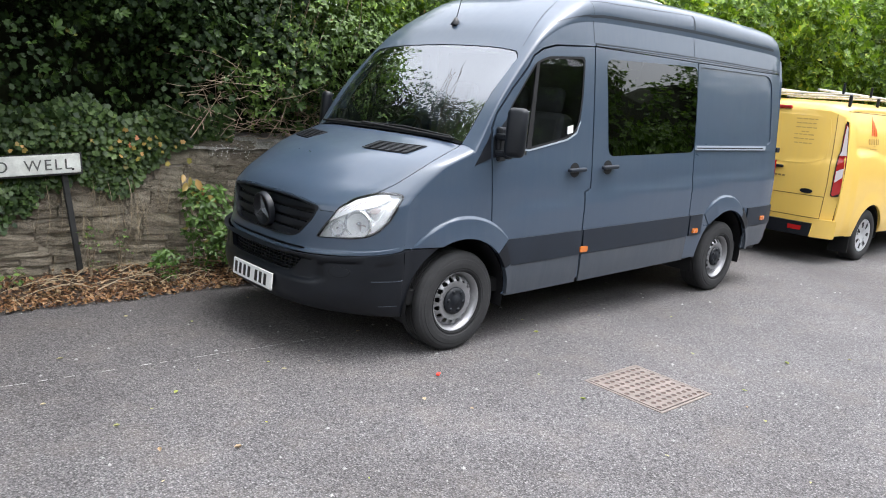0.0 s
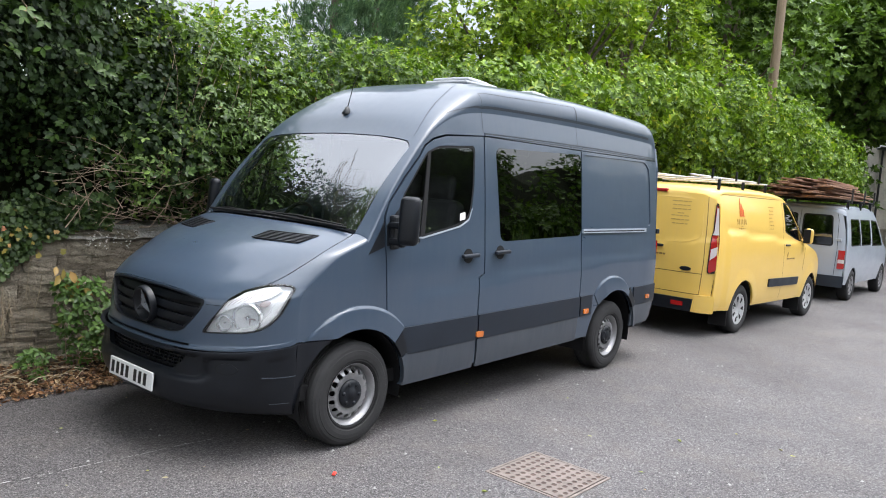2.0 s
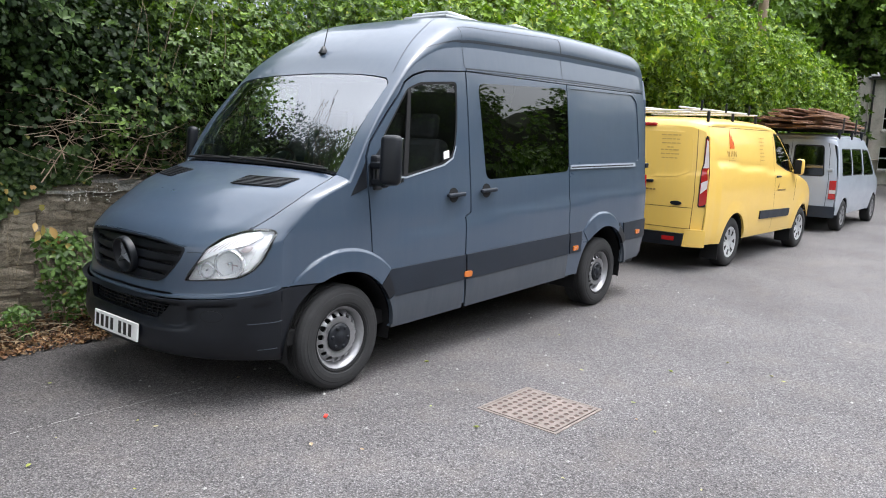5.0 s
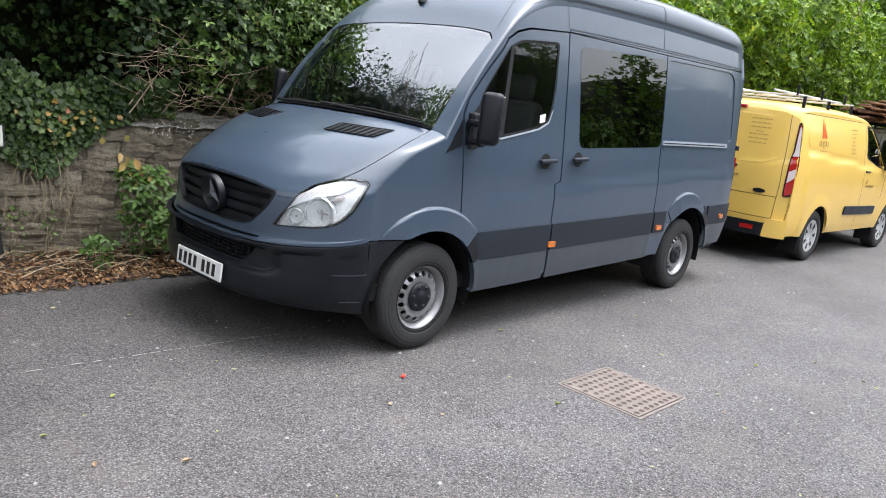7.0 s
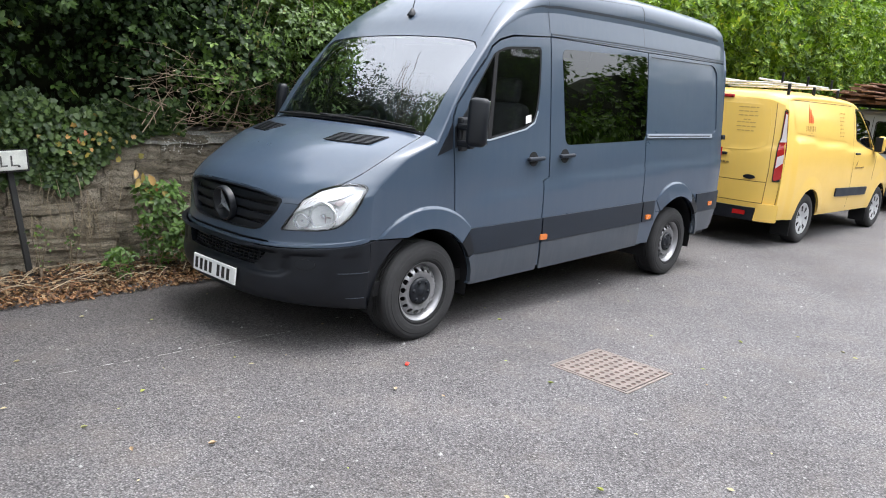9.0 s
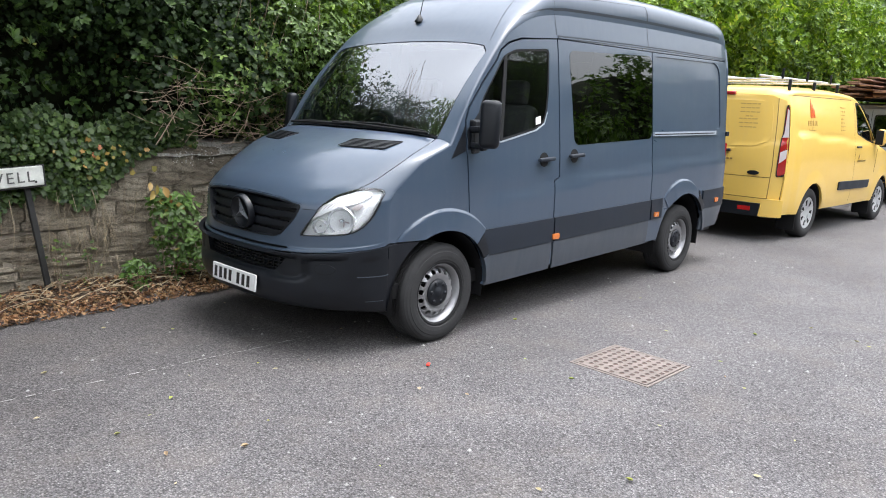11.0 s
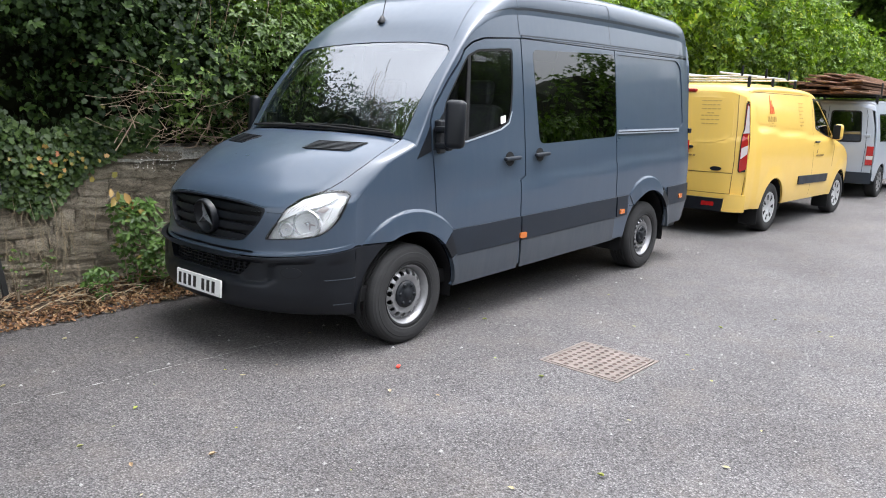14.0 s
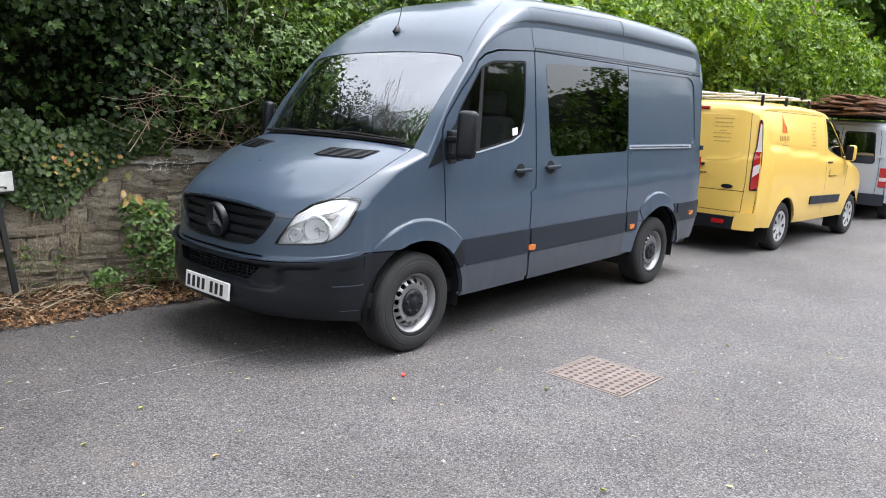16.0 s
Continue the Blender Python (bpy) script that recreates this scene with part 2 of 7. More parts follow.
M_CONIFER = leaf_mat("conifer_spray", (0.050, 0.105, 0.062), (0.15, 0.25, 0.14), rough=0.6)
M_WEED = leaf_mat("fresh_weed_leaf", (0.036, 0.078, 0.016), (0.105, 0.19, 0.04), (0.20, 0.17, 0.05), 0.02)
M_YLEAF = leaf_mat("yellowing_leaf", (0.22, 0.20, 0.05), (0.42, 0.26, 0.10), (0.38, 0.16, 0.08), 0.2)
M_LITTER = litter_mat("leaf_litter", [(0.06, 0.03, 0.018), (0.14, 0.068, 0.03), (0.22, 0.105, 0.04), (0.28, 0.155, 0.07), (0.33, 0.235, 0.135)])
M_SCRAP = litter_mat("fallen_leaf_bits", [(0.34, 0.33, 0.06), (0.22, 0.26, 0.06), (0.42, 0.34, 0.22), (0.25, 0.16, 0.08)])
M_TWIG = mat("dry_twig", (0.27, 0.205, 0.14), 0.85, var=0.3, scale=9, fine=60, bump=0.3)
M_STRAW = mat("dead_stem", (0.33, 0.265, 0.175), 0.85, var=0.3, scale=9, fine=60)
M_BARK = mat("bark", (0.13, 0.105, 0.08), 0.9, var=0.3, scale=6, fine=35, bump=0.8, dist=0.02)
M_POLE = mat("weathered_pole_wood", (0.21, 0.155, 0.105), 0.85, var=0.2, scale=3, fine=30, bump=0.5, stretch=(8, 8, 0.6))
M_PAINT = paint_mat("blue_grey_paint", (0.041, 0.061, 0.092), dirt=0.03)
M_SILL = paint_mat("satin_grey_paint", (0.038, 0.048, 0.063), 0.5, dirt=0.06)
M_YELLOW = paint_mat("yellow_paint", (0.70, 0.46, 0.10), 0.35, dirt=0.06)
M_SILVER = paint_mat("silver_paint", (0.31, 0.345, 0.40), 0.35, dirt=0.15)
M_PLASTIC = mat("black_plastic", (0.0068, 0.0084, 0.0118), 0.40, spec=0.33, var=0.25, scale=4, fine=150, bump=0.12, dist=0.001)
M_TRIM = mat("dark_grey_moulding", (0.015, 0.020, 0.029), 0.45, spec=0.3, var=0.2, scale=3, fine=150, bump=0.1, dist=0.001)
M_RUBBER = mat("rubber", (0.008, 0.008, 0.009), 0.7, var=0.3, scale=6, fine=80, spec=0.3)
M_TYRE = mat("dusty_tyre", (0.030, 0.030, 0.031), 0.8, var=0.25, scale=7, fine=60, bump=0.25, dist=0.002, spec=0.25)
M_STEEL = mat("silver_wheel_paint", (0.28, 0.28, 0.29), 0.38, 0.55, var=0.15, scale=8, fine=50)
M_ALU = mat("brushed_aluminium", (0.62, 0.63, 0.64), 0.35, 0.9, var=0.1, scale=5, fine=60)
M_BOWL = mat("lamp_bowl_metal", (0.80, 0.81, 0.83), 0.24, 0.85, var=0.08, scale=18, fine=60)
M_BADGE = mat("dulled_badge_metal", (0.13, 0.14, 0.155), 0.3, 0.4, var=0.15, scale=20, fine=80)
M_CHROME = mat("reflector_chrome", (0.85, 0.86, 0.88), 0.10, 1.0, var=0.05)
M_GLASS = glass_mat("clear_glass", see=1.15, ior=2.7)
M_LENS = glass_mat("lamp_lens", (0.95, 0.96, 0.97), 0.97, 0.02)
M_DARKGLASS = glass_mat("privacy_glass", (0.10, 0.11, 0.11), 0.6, ior=1.8)
M_TINTGLASS = glass_mat("tinted_glass", (0.88, 0.93, 0.92), 0.98, ior=1.55)
M_AMBER = mat("amber_lens", (0.52, 0.14, 0.016), 0.25, var=0.1, coat=0.6)
M_RED = mat("red_lens", (0.34, 0.014, 0.013), 0.2, var=0.1, coat=0.8)
M_WHITELENS = mat("pale_lens", (0.56, 0.50, 0.50), 0.2, var=0.08, coat=0.8)
M_VENT = mat("weathered_vent_plastic", (0.34, 0.36, 0.38), 0.45, var=0.15, scale=9, fine=60)
M_PLATE = mat("white_plate", (0.72, 0.73, 0.72), 0.35, var=0.05, fine=120)
M_INK = mat("black_ink", (0.015, 0.015, 0.016), 0.5, var=0.1)
M_INKFADE = mat("worn_black_letter_paint", (0.10, 0.10, 0.095), 0.8, var=0.5, scale=25, fine=90)
M_SIGN = mat("weathered_white_sign_paint", (0.60, 0.61, 0.57), 0.6, var=0.2, scale=9, fine=60, bump=0.2)
M_BLACKIRON = mat("black_painted_iron", (0.02, 0.02, 0.02), 0.6, var=0.3, scale=9, fine=60, bump=0.3)
M_DASH = mat("grey_dashboard", (0.27, 0.275, 0.285), 0.7, var=0.15, fine=120, bump=0.1, dist=0.001)
M_SEAT = mat("dark_seat_cloth", (0.06, 0.063, 0.07), 0.9, var=0.25, scale=12, fine=150, bump=0.2, dist=0.002)
M_LAMPSILVER = mat("lamp_reflector_silver", (0.90, 0.91, 0.92), 0.22, 0.0, var=0.06, scale=14, fine=60)
M_PAPER = mat("white_paper", (0.75, 0.75, 0.73), 0.8, var=0.05)
M_CREAM = mat("gold_lettering", (0.42, 0.27, 0.065), 0.5, var=0.1)
M_BROWNINK = mat("brown_lettering", (0.24, 0.15, 0.04), 0.5, var=0.1)
M_GAP = mat("dark_yellow_gap", (0.10, 0.062, 0.015), 0.8, var=0.1)
M_HUB = mat("wheel_cover_silver", (0.46, 0.47, 0.48), 0.32, 0.25, var=0.1, scale=9, fine=60)
M_SLATE = mat("grey_roof_slate", (0.16, 0.165, 0.175), 0.8, var=0.25, scale=2.0, fine=20, bump=0.5)
M_RENDER = mat("pale_limestone", (0.58, 0.54, 0.48), 0.9, var=0.25, scale=1.6, fine=14, bump=0.6, dist=0.02)
M_FLAME = mat("orange_red_vinyl", (0.62, 0.10, 0.012), 0.4, var=0.1)
M_RUST = mat("rusty_iron", (0.185, 0.155, 0.140), 0.85, 0.1, var=0.25, scale=8, fine=70, bump=0.5)
M_RUSTDARK = mat("dark_rust_pocket", (0.085, 0.056, 0.046), 0.95, var=0.35, scale=10, fine=70, bump=0.5)
M_PLANK = mat("old_reclaimed_plank", (0.20, 0.105, 0.06), 0.85, var=0.35, scale=3, fine=35, bump=0.5, stretch=(0.6, 8, 8))
M_CHALK = mat("chalk_line", (0.31, 0.305, 0.295), 0.95, var=0.25, scale=6, fine=80)
M_REDBIT = mat("red_plastic_scrap", (0.75, 0.06, 0.04), 0.4, var=0.1)
M_BERRY = mat("white_blossom", (0.72, 0.70, 0.64), 0.7, var=0.12)


# ---- geometry helpers ----
from mathutils.geometry import delaunay_2d_cdt


def thing(name, label, category, loc=(0, 0, 0), group="", kind="", turn=0.0):
    ob = new(name)
    ob.empty_display_size = 0.1
    ob.matrix_basis = pose(*loc, 0, 0, turn)
    return tagged(ob, label, category, group, kind)


def mesh_of(name, verts, faces, normals=None, smooth=True):
    me = bpy.data.meshes.new(name)
    me.from_pydata([tuple(v) for v in verts], [], [tuple(f) for f in faces])
    me.polygons.foreach_set("use_smooth", [smooth] * len(me.polygons))
    if normals is not None:
        me.normals_split_custom_set_from_vertices([tuple(n) for n in normals])
    me.update()
    return me


def part(name, geo, material, parent=None, label=""):
    """One mesh object under a thing or a part: geo is a mesh, a bmesh or (verts, faces, normals)."""
    if isinstance(geo, bmesh.types.BMesh):
        me = bpy.data.meshes.new(name)
        geo.to_mesh(me)
        geo.free()
    elif isinstance(geo, tuple):
        me = mesh_of(name, *geo)
    else:
        me = geo
    if material is not None:
        me.materials.clear()
        me.materials.append(material)
    ob = new(name, me)
    if parent is not None:
        ob.parent = parent
    if label:
        ob["label"] = label
    return ob


def join(*geos):
    verts, faces, normals = [], [], []
    for v, f, n in geos:
        k = len(verts)
        verts += list(v)
        faces += [tuple(i + k for i in q) for q in f]
        normals += list(n)
    return verts, faces, normals


def dense(poly, step):
    out = []
    for i, a in enumerate(poly):
        b = poly[(i + 1) % len(poly)]
        n = max(1, int(math.ceil(math.hypot(b[0] - a[0], b[1] - a[1]) / step)))
        out += [(a[0] + (b[0] - a[0]) * k / n, a[1] + (b[1] - a[1]) * k / n) for k in range(n)]
    return out


def rounded(poly, r, n=5):
    """Polygon with its corners rounded off."""
    out = []
    for i, b in enumerate(poly):
        a, c = Vector(poly[i - 1]), Vector(poly[(i + 1) % len(poly)])
        b = Vector(b)
        k = min(r, (a - b).length * 0.45, (c - b).length * 0.45)
        p, q = b + (a - b).normalized() * k, b + (c - b).normalized() * k
        for j in range(n + 1):
            t = j / n
            w = p * (1 - t) ** 2 + b * 2 * t * (1 - t) + q * t * t
            out.append((w.x, w.y))
    return out


def inside_mask(px, py, poly):
    res = np.zeros(len(px), bool)
    n = len(poly)
    for i in range(n):
        (x1, y1), (x2, y2) = poly[i], poly[(i + 1) % n]
        if y1 == y2:
            continue
        cond = ((y1 > py) != (y2 > py)) & (px < (x2 - x1) * (py - y1) / (y2 - y1) + x1)
        res ^= cond
    return res


def flat_mesh(outline, holes, step):
    """Triangles that fill a plane outline with holes, with inner points every step."""
    outline, holes = dense(outline, step), [dense(h, step) for h in holes]
    pts, edges = [], []
    for loop in [outline, *holes]:
        k = len(pts)
        pts += loop
        edges += [(k + i, k + (i + 1) % len(loop)) for i in range(len(loop))]
    xs, ys = [p[0] for p in outline], [p[1] for p in outline]
    gx, gy = np.meshgrid(np.arange(min(xs) + step / 2, max(xs), step), np.arange(min(ys) + step / 2, max(ys), step))
    gx, gy = gx.ravel(), gy.ravel()
    ok = inside_mask(gx, gy, outline)
    for h in holes:
        ok &= ~inside_mask(gx, gy, h)
    border = np.array(pts)
    keep = []
    for x, y in zip(gx[ok], gy[ok]):
        if ((border[:, 0] - x) ** 2 + (border[:, 1] - y) ** 2).min() > (step * 0.45) ** 2:
            keep.append((x, y))
    pts += keep
    vs, _, fs, *_ = delaunay_2d_cdt([Vector(p) for p in pts], edges, [], 0, 1e-7)
    vs = np.array([(v.x, v.y) for v in vs])
    fa = np.array(fs)
    c = vs[fa].mean(axis=1)
    ok = inside_mask(c[:, 0], c[:, 1], outline)
    for h in holes:
        ok &= ~inside_mask(c[:, 0], c[:, 1], h)
    return vs, fa[ok]


def surf(fn, outline, holes=(), off=0.0, thick=0.0, step=0.06, scale=(1.0, 1.0), edge=0.0):
    """A panel on the surface fn(a, b): filled outline with holes, shifted out by off, with a rim of depth thick."""
    sc = lambda poly: [(a * scale[0], b * scale[1]) for a, b in poly]
    vs, fa = flat_mesh(sc(outline), [sc(h) for h in holes], step)
    e = 1e-3
    pos, nor = [], []
    for a, b in vs / np.array(scale):
        p = Vector(fn(a, b))
        du, dv = Vector(fn(a + e, b)) - Vector(fn(a - e, b)), Vector(fn(a, b + e)) - Vector(fn(a, b - e))
        n = du.cross(dv)
        nor.append(n.normalized() if n.length > 1e-12 else Vector((0, 0, 1)))
        pos.append(p)
    count = {}
    for f in fa:
        for i in range(3):
            k = (int(f[i]), int(f[(i + 1) % 3]))
            count[k] = 1
    rim = [k for k in count if (k[1], k[0]) not in count]
    used = sorted({i for k in rim for i in k})
    verts = [p + n * off for p, n in zip(pos, nor)]
    normals = list(nor)
    # face winding follows the surface normal
    f0 = fa[len(fa) // 2]
    g = (verts[f0[1]] - verts[f0[0]]).cross(verts[f0[2]] - verts[f0[0]])
    flip = g.dot(nor[f0[0]]) < 0
    faces = [tuple(int(i) for i in (f[::-1] if flip else f)) for f in fa]
    if thick > 0:
        for a, b in rim:
            if flip:
                a, b = b, a
            q = [verts[a], verts[b], pos[b] + nor[b] * (off - thick), pos[a] + nor[a] * (off - thick)]
            w = (q[1] - q[0]).cross(q[3] - q[0])
            w = -w.normalized() if w.length > 1e-12 else Vector((0, 0, 1))
            k = len(verts)
            verts += q
            normals += [w] * 4
            faces.append((k + 3, k + 2, k + 1, k))
    return verts, faces, normals


def mirrored(geo):
    v, f, n = geo
    return [Vector((p.x, -p.y, p.z)) for p in v], [tuple(reversed(q)) for q in f], [Vector((p.x, -p.y, p.z)) for p in n]


def box(bm, size, at=(0, 0, 0), rot=(0, 0, 0), bevel=0.0, seg=2):
    ret = bmesh.ops.create_cube(bm, size=1.0)
    vs = ret["verts"]
    bmesh.ops.scale(bm, vec=size, verts=vs)
    if bevel:
        es = list({e for v in vs for e in v.link_edges})
        r = bmesh.ops.bevel(bm, geom=es, offset=bevel, segments=seg, affect="EDGES", profile=0.5)
        vs = list({v for f in r["faces"] for v in f.verts} | {v for v in vs if v.is_valid})
    bmesh.ops.transform(bm, matrix=pose(*at, *rot), verts=vs)
    return vs


def box_part(name, size, at, material, parent, rot=(0, 0, 0), bevel=0.006, label="", seg=2):
    bm = bmesh.new()
    box(bm, size, at, rot, bevel, seg)
    ob = part(name, bm, material, parent, label)
    for p in ob.data.polygons:
        p.use_smooth = False
    return ob


def lathe(profile, seg=48, cap=False):
    """Profile of (radius, y) turned about the y axis."""
    verts, faces = [], []
    n = len(profile)
    for i in range(seg):
        a = 2 * math.pi * i / seg
        verts += [(r * math.cos(a), y, r * math.sin(a)) for r, y in profile]
    for i in range(seg):
        j = (i + 1) % seg
        faces += [(i * n + k, i * n + k + 1, j * n + k + 1, j * n + k) for k in range(n - 1)]
    return mesh_of("lathe", verts, faces)


def tube(points, r, seg=6, taper=1.0):
    """A round bar along points; geo for part()."""
    verts, faces, normals = [], [], []
    pts = [Vector(p) for p in points]
    up = Vector((0, 0, 1))
    for i, p in enumerate(pts):
        d = (pts[min(i + 1, len(pts) - 1)] - pts[max(i - 1, 0)]).normalized()
        x = d.cross(up if abs(d.z) < 0.9 else Vector((1, 0, 0))).normalized()
        y = d.cross(x)
        rr = r * (1 + (taper - 1) * i / max(1, len(pts) - 1))
        for k in range(seg):
            a = 2 * math.pi * k / seg
            o = x * math.cos(a) + y * math.sin(a)
            verts.append(p + o * rr)
            normals.append(o)
    for i in range(len(pts) - 1):
        for k in range(seg):
            a, b = i * seg + k, i * seg + (k + 1) % seg
            faces.append((a, b, b + seg, a + seg))
    k = len(verts)
    for e, s in ((0, -1), (len(pts) - 1, 1)):
        ring = list(range(e * seg, e * seg + seg))
        faces.append(tuple(ring if s > 0 else ring[::-1]))
    return verts, faces, normals


def smooth_interp(xs, ys, x):
    """Smooth monotone interpolation through a few control values."""
    if x <= xs[0]:
        return ys[0] + (ys[1] - ys[0]) / (xs[1] - xs[0]) * (x - xs[0])
    if x >= xs[-1]:
        return ys[-1] + (ys[-1] - ys[-2]) / (xs[-1] - xs[-2]) * (x - xs[-1])
    i = 0
    while xs[i + 1] < x:
        i += 1
    d = [(ys[k + 1] - ys[k]) / (xs[k + 1] - xs[k]) for k in range(len(xs) - 1)]

    def slope(k):
        if k == 0:
            return d[0]
        if k == len(xs) - 1:
            return d[-1]
        a, b = d[k - 1], d[k]
        return 0.0 if a * b <= 0 else 2 * a * b / (a + b)
    h = xs[i + 1] - xs[i]
    t = (x - xs[i]) / h
    m0, m1 = slope(i) * h, slope(i + 1) * h
    return (2 * t ** 3 - 3 * t * t + 1) * ys[i] + (t ** 3 - 2 * t * t + t) * m0 + (-2 * t ** 3 + 3 * t * t) * ys[i + 1] + (t ** 3 - t * t) * m1


def cat(vals, s):
    """Catmull-Rom through values at whole numbers."""
    n = len(vals) - 1
    i = min(max(int(math.floor(s)), 0), n - 1)
    t = s - i
    p1, p2 = vals[i], vals[i + 1]
    p0 = vals[i - 1] if i > 0 else 2 * p1 - p2
    p3 = vals[i + 2] if i + 2 <= n else 2 * p2 - p1
    return 0.5 * (2 * p1 + (p2 - p0) * t + (2 * p0 - 5 * p1 + 4 * p2 - p3) * t * t + (3 * p1 - p0 - 3 * p2 + p3) * t ** 3)


def arc(cx, cz, r, a0, a1, n=24):
    return [(cx + r * math.cos(radians(a0 + (a1 - a0) * i / n)), cz + r * math.sin(radians(a0 + (a1 - a0) * i / n))) for i in range(n + 1)]


# ---- ground ----
def grid_sheet(name, xs, ys, zfn, material):
    verts = [(x, y, zfn(x, y)) for y in ys for x in xs]
    nx = len(xs)
    faces = [(j * nx + i, j * nx + i + 1, (j + 1) * nx + i + 1, (j + 1) * nx + i) for j in range(len(ys) - 1) for i in range(nx - 1)]
    return part(name, mesh_of(name, verts, faces), material)


def spread(lo, hi, n, far):
    core = list(np.linspace(lo, hi, n))
    out = [far * (k / 6) ** 2 for k in range(1, 7)]
    return [lo - v for v in reversed(out)] + core + [hi + v for v in out]


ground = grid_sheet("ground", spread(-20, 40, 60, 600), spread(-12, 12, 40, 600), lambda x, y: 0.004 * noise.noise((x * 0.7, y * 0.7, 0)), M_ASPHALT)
tagged(ground, "weathered grey asphalt road with pale worn aggregate", "road", kind="structure")

WALL_Y = 1.95          # road-side face of the stone wall
bank_xs = list(np.linspace(-9, 30, 160))


def bank_z(x, y):
    t = min(1, max(0, (y - 1.12 - 0.10 * noise.noise((x * 0.9, 3, 0))) / 0.75))
    return 0.055 * t * t * (3 - 2 * t) - 0.01 + 0.02 * noise.noise((x * 3, y * 3, 1))


bank = grid_sheet("verge_soil", bank_xs, list(np.linspace(1.0, 2.05, 14)), bank_z, M_SOIL)
tagged(bank, "strip of bare dark soil along the foot of the wall", "verge", kind="structure")
import collections


# ---- the blue-grey panel van: x runs back from the nose, y = 0 is its middle ----
W_Z = [0.15, 0.30, 0.50, 0.75, 1.00, 1.22, 1.37, 1.76, 2.10, 2.40]
W_Y = [0.90, 0.955, 0.982, 0.990, 0.986, 0.976, 0.962, 0.925, 0.885, 0.835]


def half_width(x, z):
    w = smooth_interp(W_Z, W_Y, z)
    t = min(1.0, max(0.0, (1.30 - x) / 0.70))
    w -= 0.050 * t * t
    t = max(0.0, (x - 5.15) / 0.35)
    w -= 0.030 * t * t
    # swage line along the flank
    crease = smooth_interp([1.5, 2.35, 3.75, 5.2], [0.99, 1.08, 1.16, 1.225], x)
    k = min(1.0, max(0.0, (crease - z) / 0.10))
    k = k * k * (3 - 2 * k)
    return w + 0.011 * k * min(1.0, max(0.0, (x - 1.2) / 0.5))


def side(x, z):
    return (x, -half_width(x, z), z)


# stations from the bumper's underside over bonnet and windscreen to the tail: centre x, z; edge x, z; bow in plan; roundness
ST_FRONT = [
    (0.17, 0.312, 0.58, 0.290, 3.4, 3.0), (0.05, 0.334, 0.55, 0.318, 3.4, 3.0), (0.00, 0.44, 0.53, 0.46, 3.6, 3.0), (0.03, 0.66, 0.53, 0.73, 3.8, 2.4),
    (0.05, 0.70, 0.54, 0.79, 3.8, 2.4), (0.07, 0.92, 0.55, 0.985, 3.8, 2.4), (0.095, 1.005, 0.58, 1.045, 3.4, 2.6), (0.20, 1.115, 0.66, 1.11, 2.9, 2.8),
    (0.50, 1.285, 0.82, 1.235, 2.4, 3.0), (0.95, 1.41, 1.04, 1.325, 2.2, 3.0),
]
ST_ROOF = [
    (1.00, 1.435, 1.08, 1.355, 2.2, 3.0), (1.285, 1.76, 1.285, 1.68, 2.3, 3.0), (1.57, 2.085, 1.56, 1.99, 2.4, 3.0), (1.72, 2.26, 1.75, 2.15, 2.4, 3.0),
    (1.95, 2.43, 1.99, 2.26, 2.4, 3.0), (2.24, 2.54, 2.26, 2.31, 2.2, 4.4), (2.65, 2.595, 2.65, 2.33, 2.2, 4.4), (3.80, 2.635, 3.80, 2.35, 2.2, 4.4),
    (5.00, 2.615, 5.00, 2.345, 2.2, 4.4), (5.34, 2.585, 5.32, 2.335, 2.2, 4.4), (5.46, 2.51, 5.42, 2.315, 2.2, 4.4), (5.50, 2.40, 5.46, 2.27, 2.2, 4.4),
]
ST = [list(c) for c in zip(*(ST_FRONT + ST_ROOF))]
N_ST = len(ST[0])


def strip(v, s):
    """Point of the van's upper skin: v from -1 (near edge) to 1, s along the stations."""
    xc, zc, xe, ze, p, n = (cat(q, s) for q in ST)
    v = min(1.0, max(-1.0, v))
    u = math.sin(v * math.pi / 2)
    a = abs(u)
    drop = 1 - max(0.0, 1 - a ** n) ** (1 / n)
    # the nose turns smoothly into the flanks; the windscreen only bows
    q = 1 + 0.45 * min(1.0, max(0.0, 9.0 - s))
    bow = 1 - max(0.0, 1 - a ** (p * (1.45 - 0.45 * q))) ** (1 / q)
    return (xc + (xe - xc) * bow, u * half_width(xe, ze), zc + (ze - zc) * drop)


def edge_point(s):
    return (cat(ST[2], s), cat(ST[3], s))


def strip_at(y, z):
    """The (v, s) of the upper skin's point with this y and z."""
    s = 5.0
    v = 0.0
    for _ in range(8):
        xe, ze = edge_point(s)
        v = math.asin(max(-1.0, min(1.0, y / half_width(xe, ze)))) * 2 / math.pi
        lo, hi = 0.0, N_ST - 5.0
        for _ in range(30):
            mid = (lo + hi) / 2
            if strip(v, mid)[2] < z:
                lo = mid
            else:
                hi = mid
        s = lo
    return (v, s)


SC = (0.22, 1.2)


def skin(s, v):
    return strip(v, s)


def on_strip(outline, holes=(), off=0.0, thick=0.0, step=0.05, yz=True):
    """A panel of the upper skin; outlines in (y, z), or in (v, s) where yz is off."""
    conv = (lambda poly: [strip_at(*p)[::-1] for p in dense(poly, 0.08)]) if yz else (lambda poly: [p[::-1] for p in poly])
    return surf(skin, conv(outline), [conv(h) for h in holes], off, thick, step, SC)


def seam_v(s):
    """Where the bonnet's side gap runs."""
    y = smooth_interp([6.0, 6.7, 7.4, 8.0, 9.0], [0.76, 0.800, 0.850, 0.876, 0.85], s)
    xe, ze = edge_point(s)
    return math.asin(min(1, y / half_width(xe, ze))) * 2 / math.pi


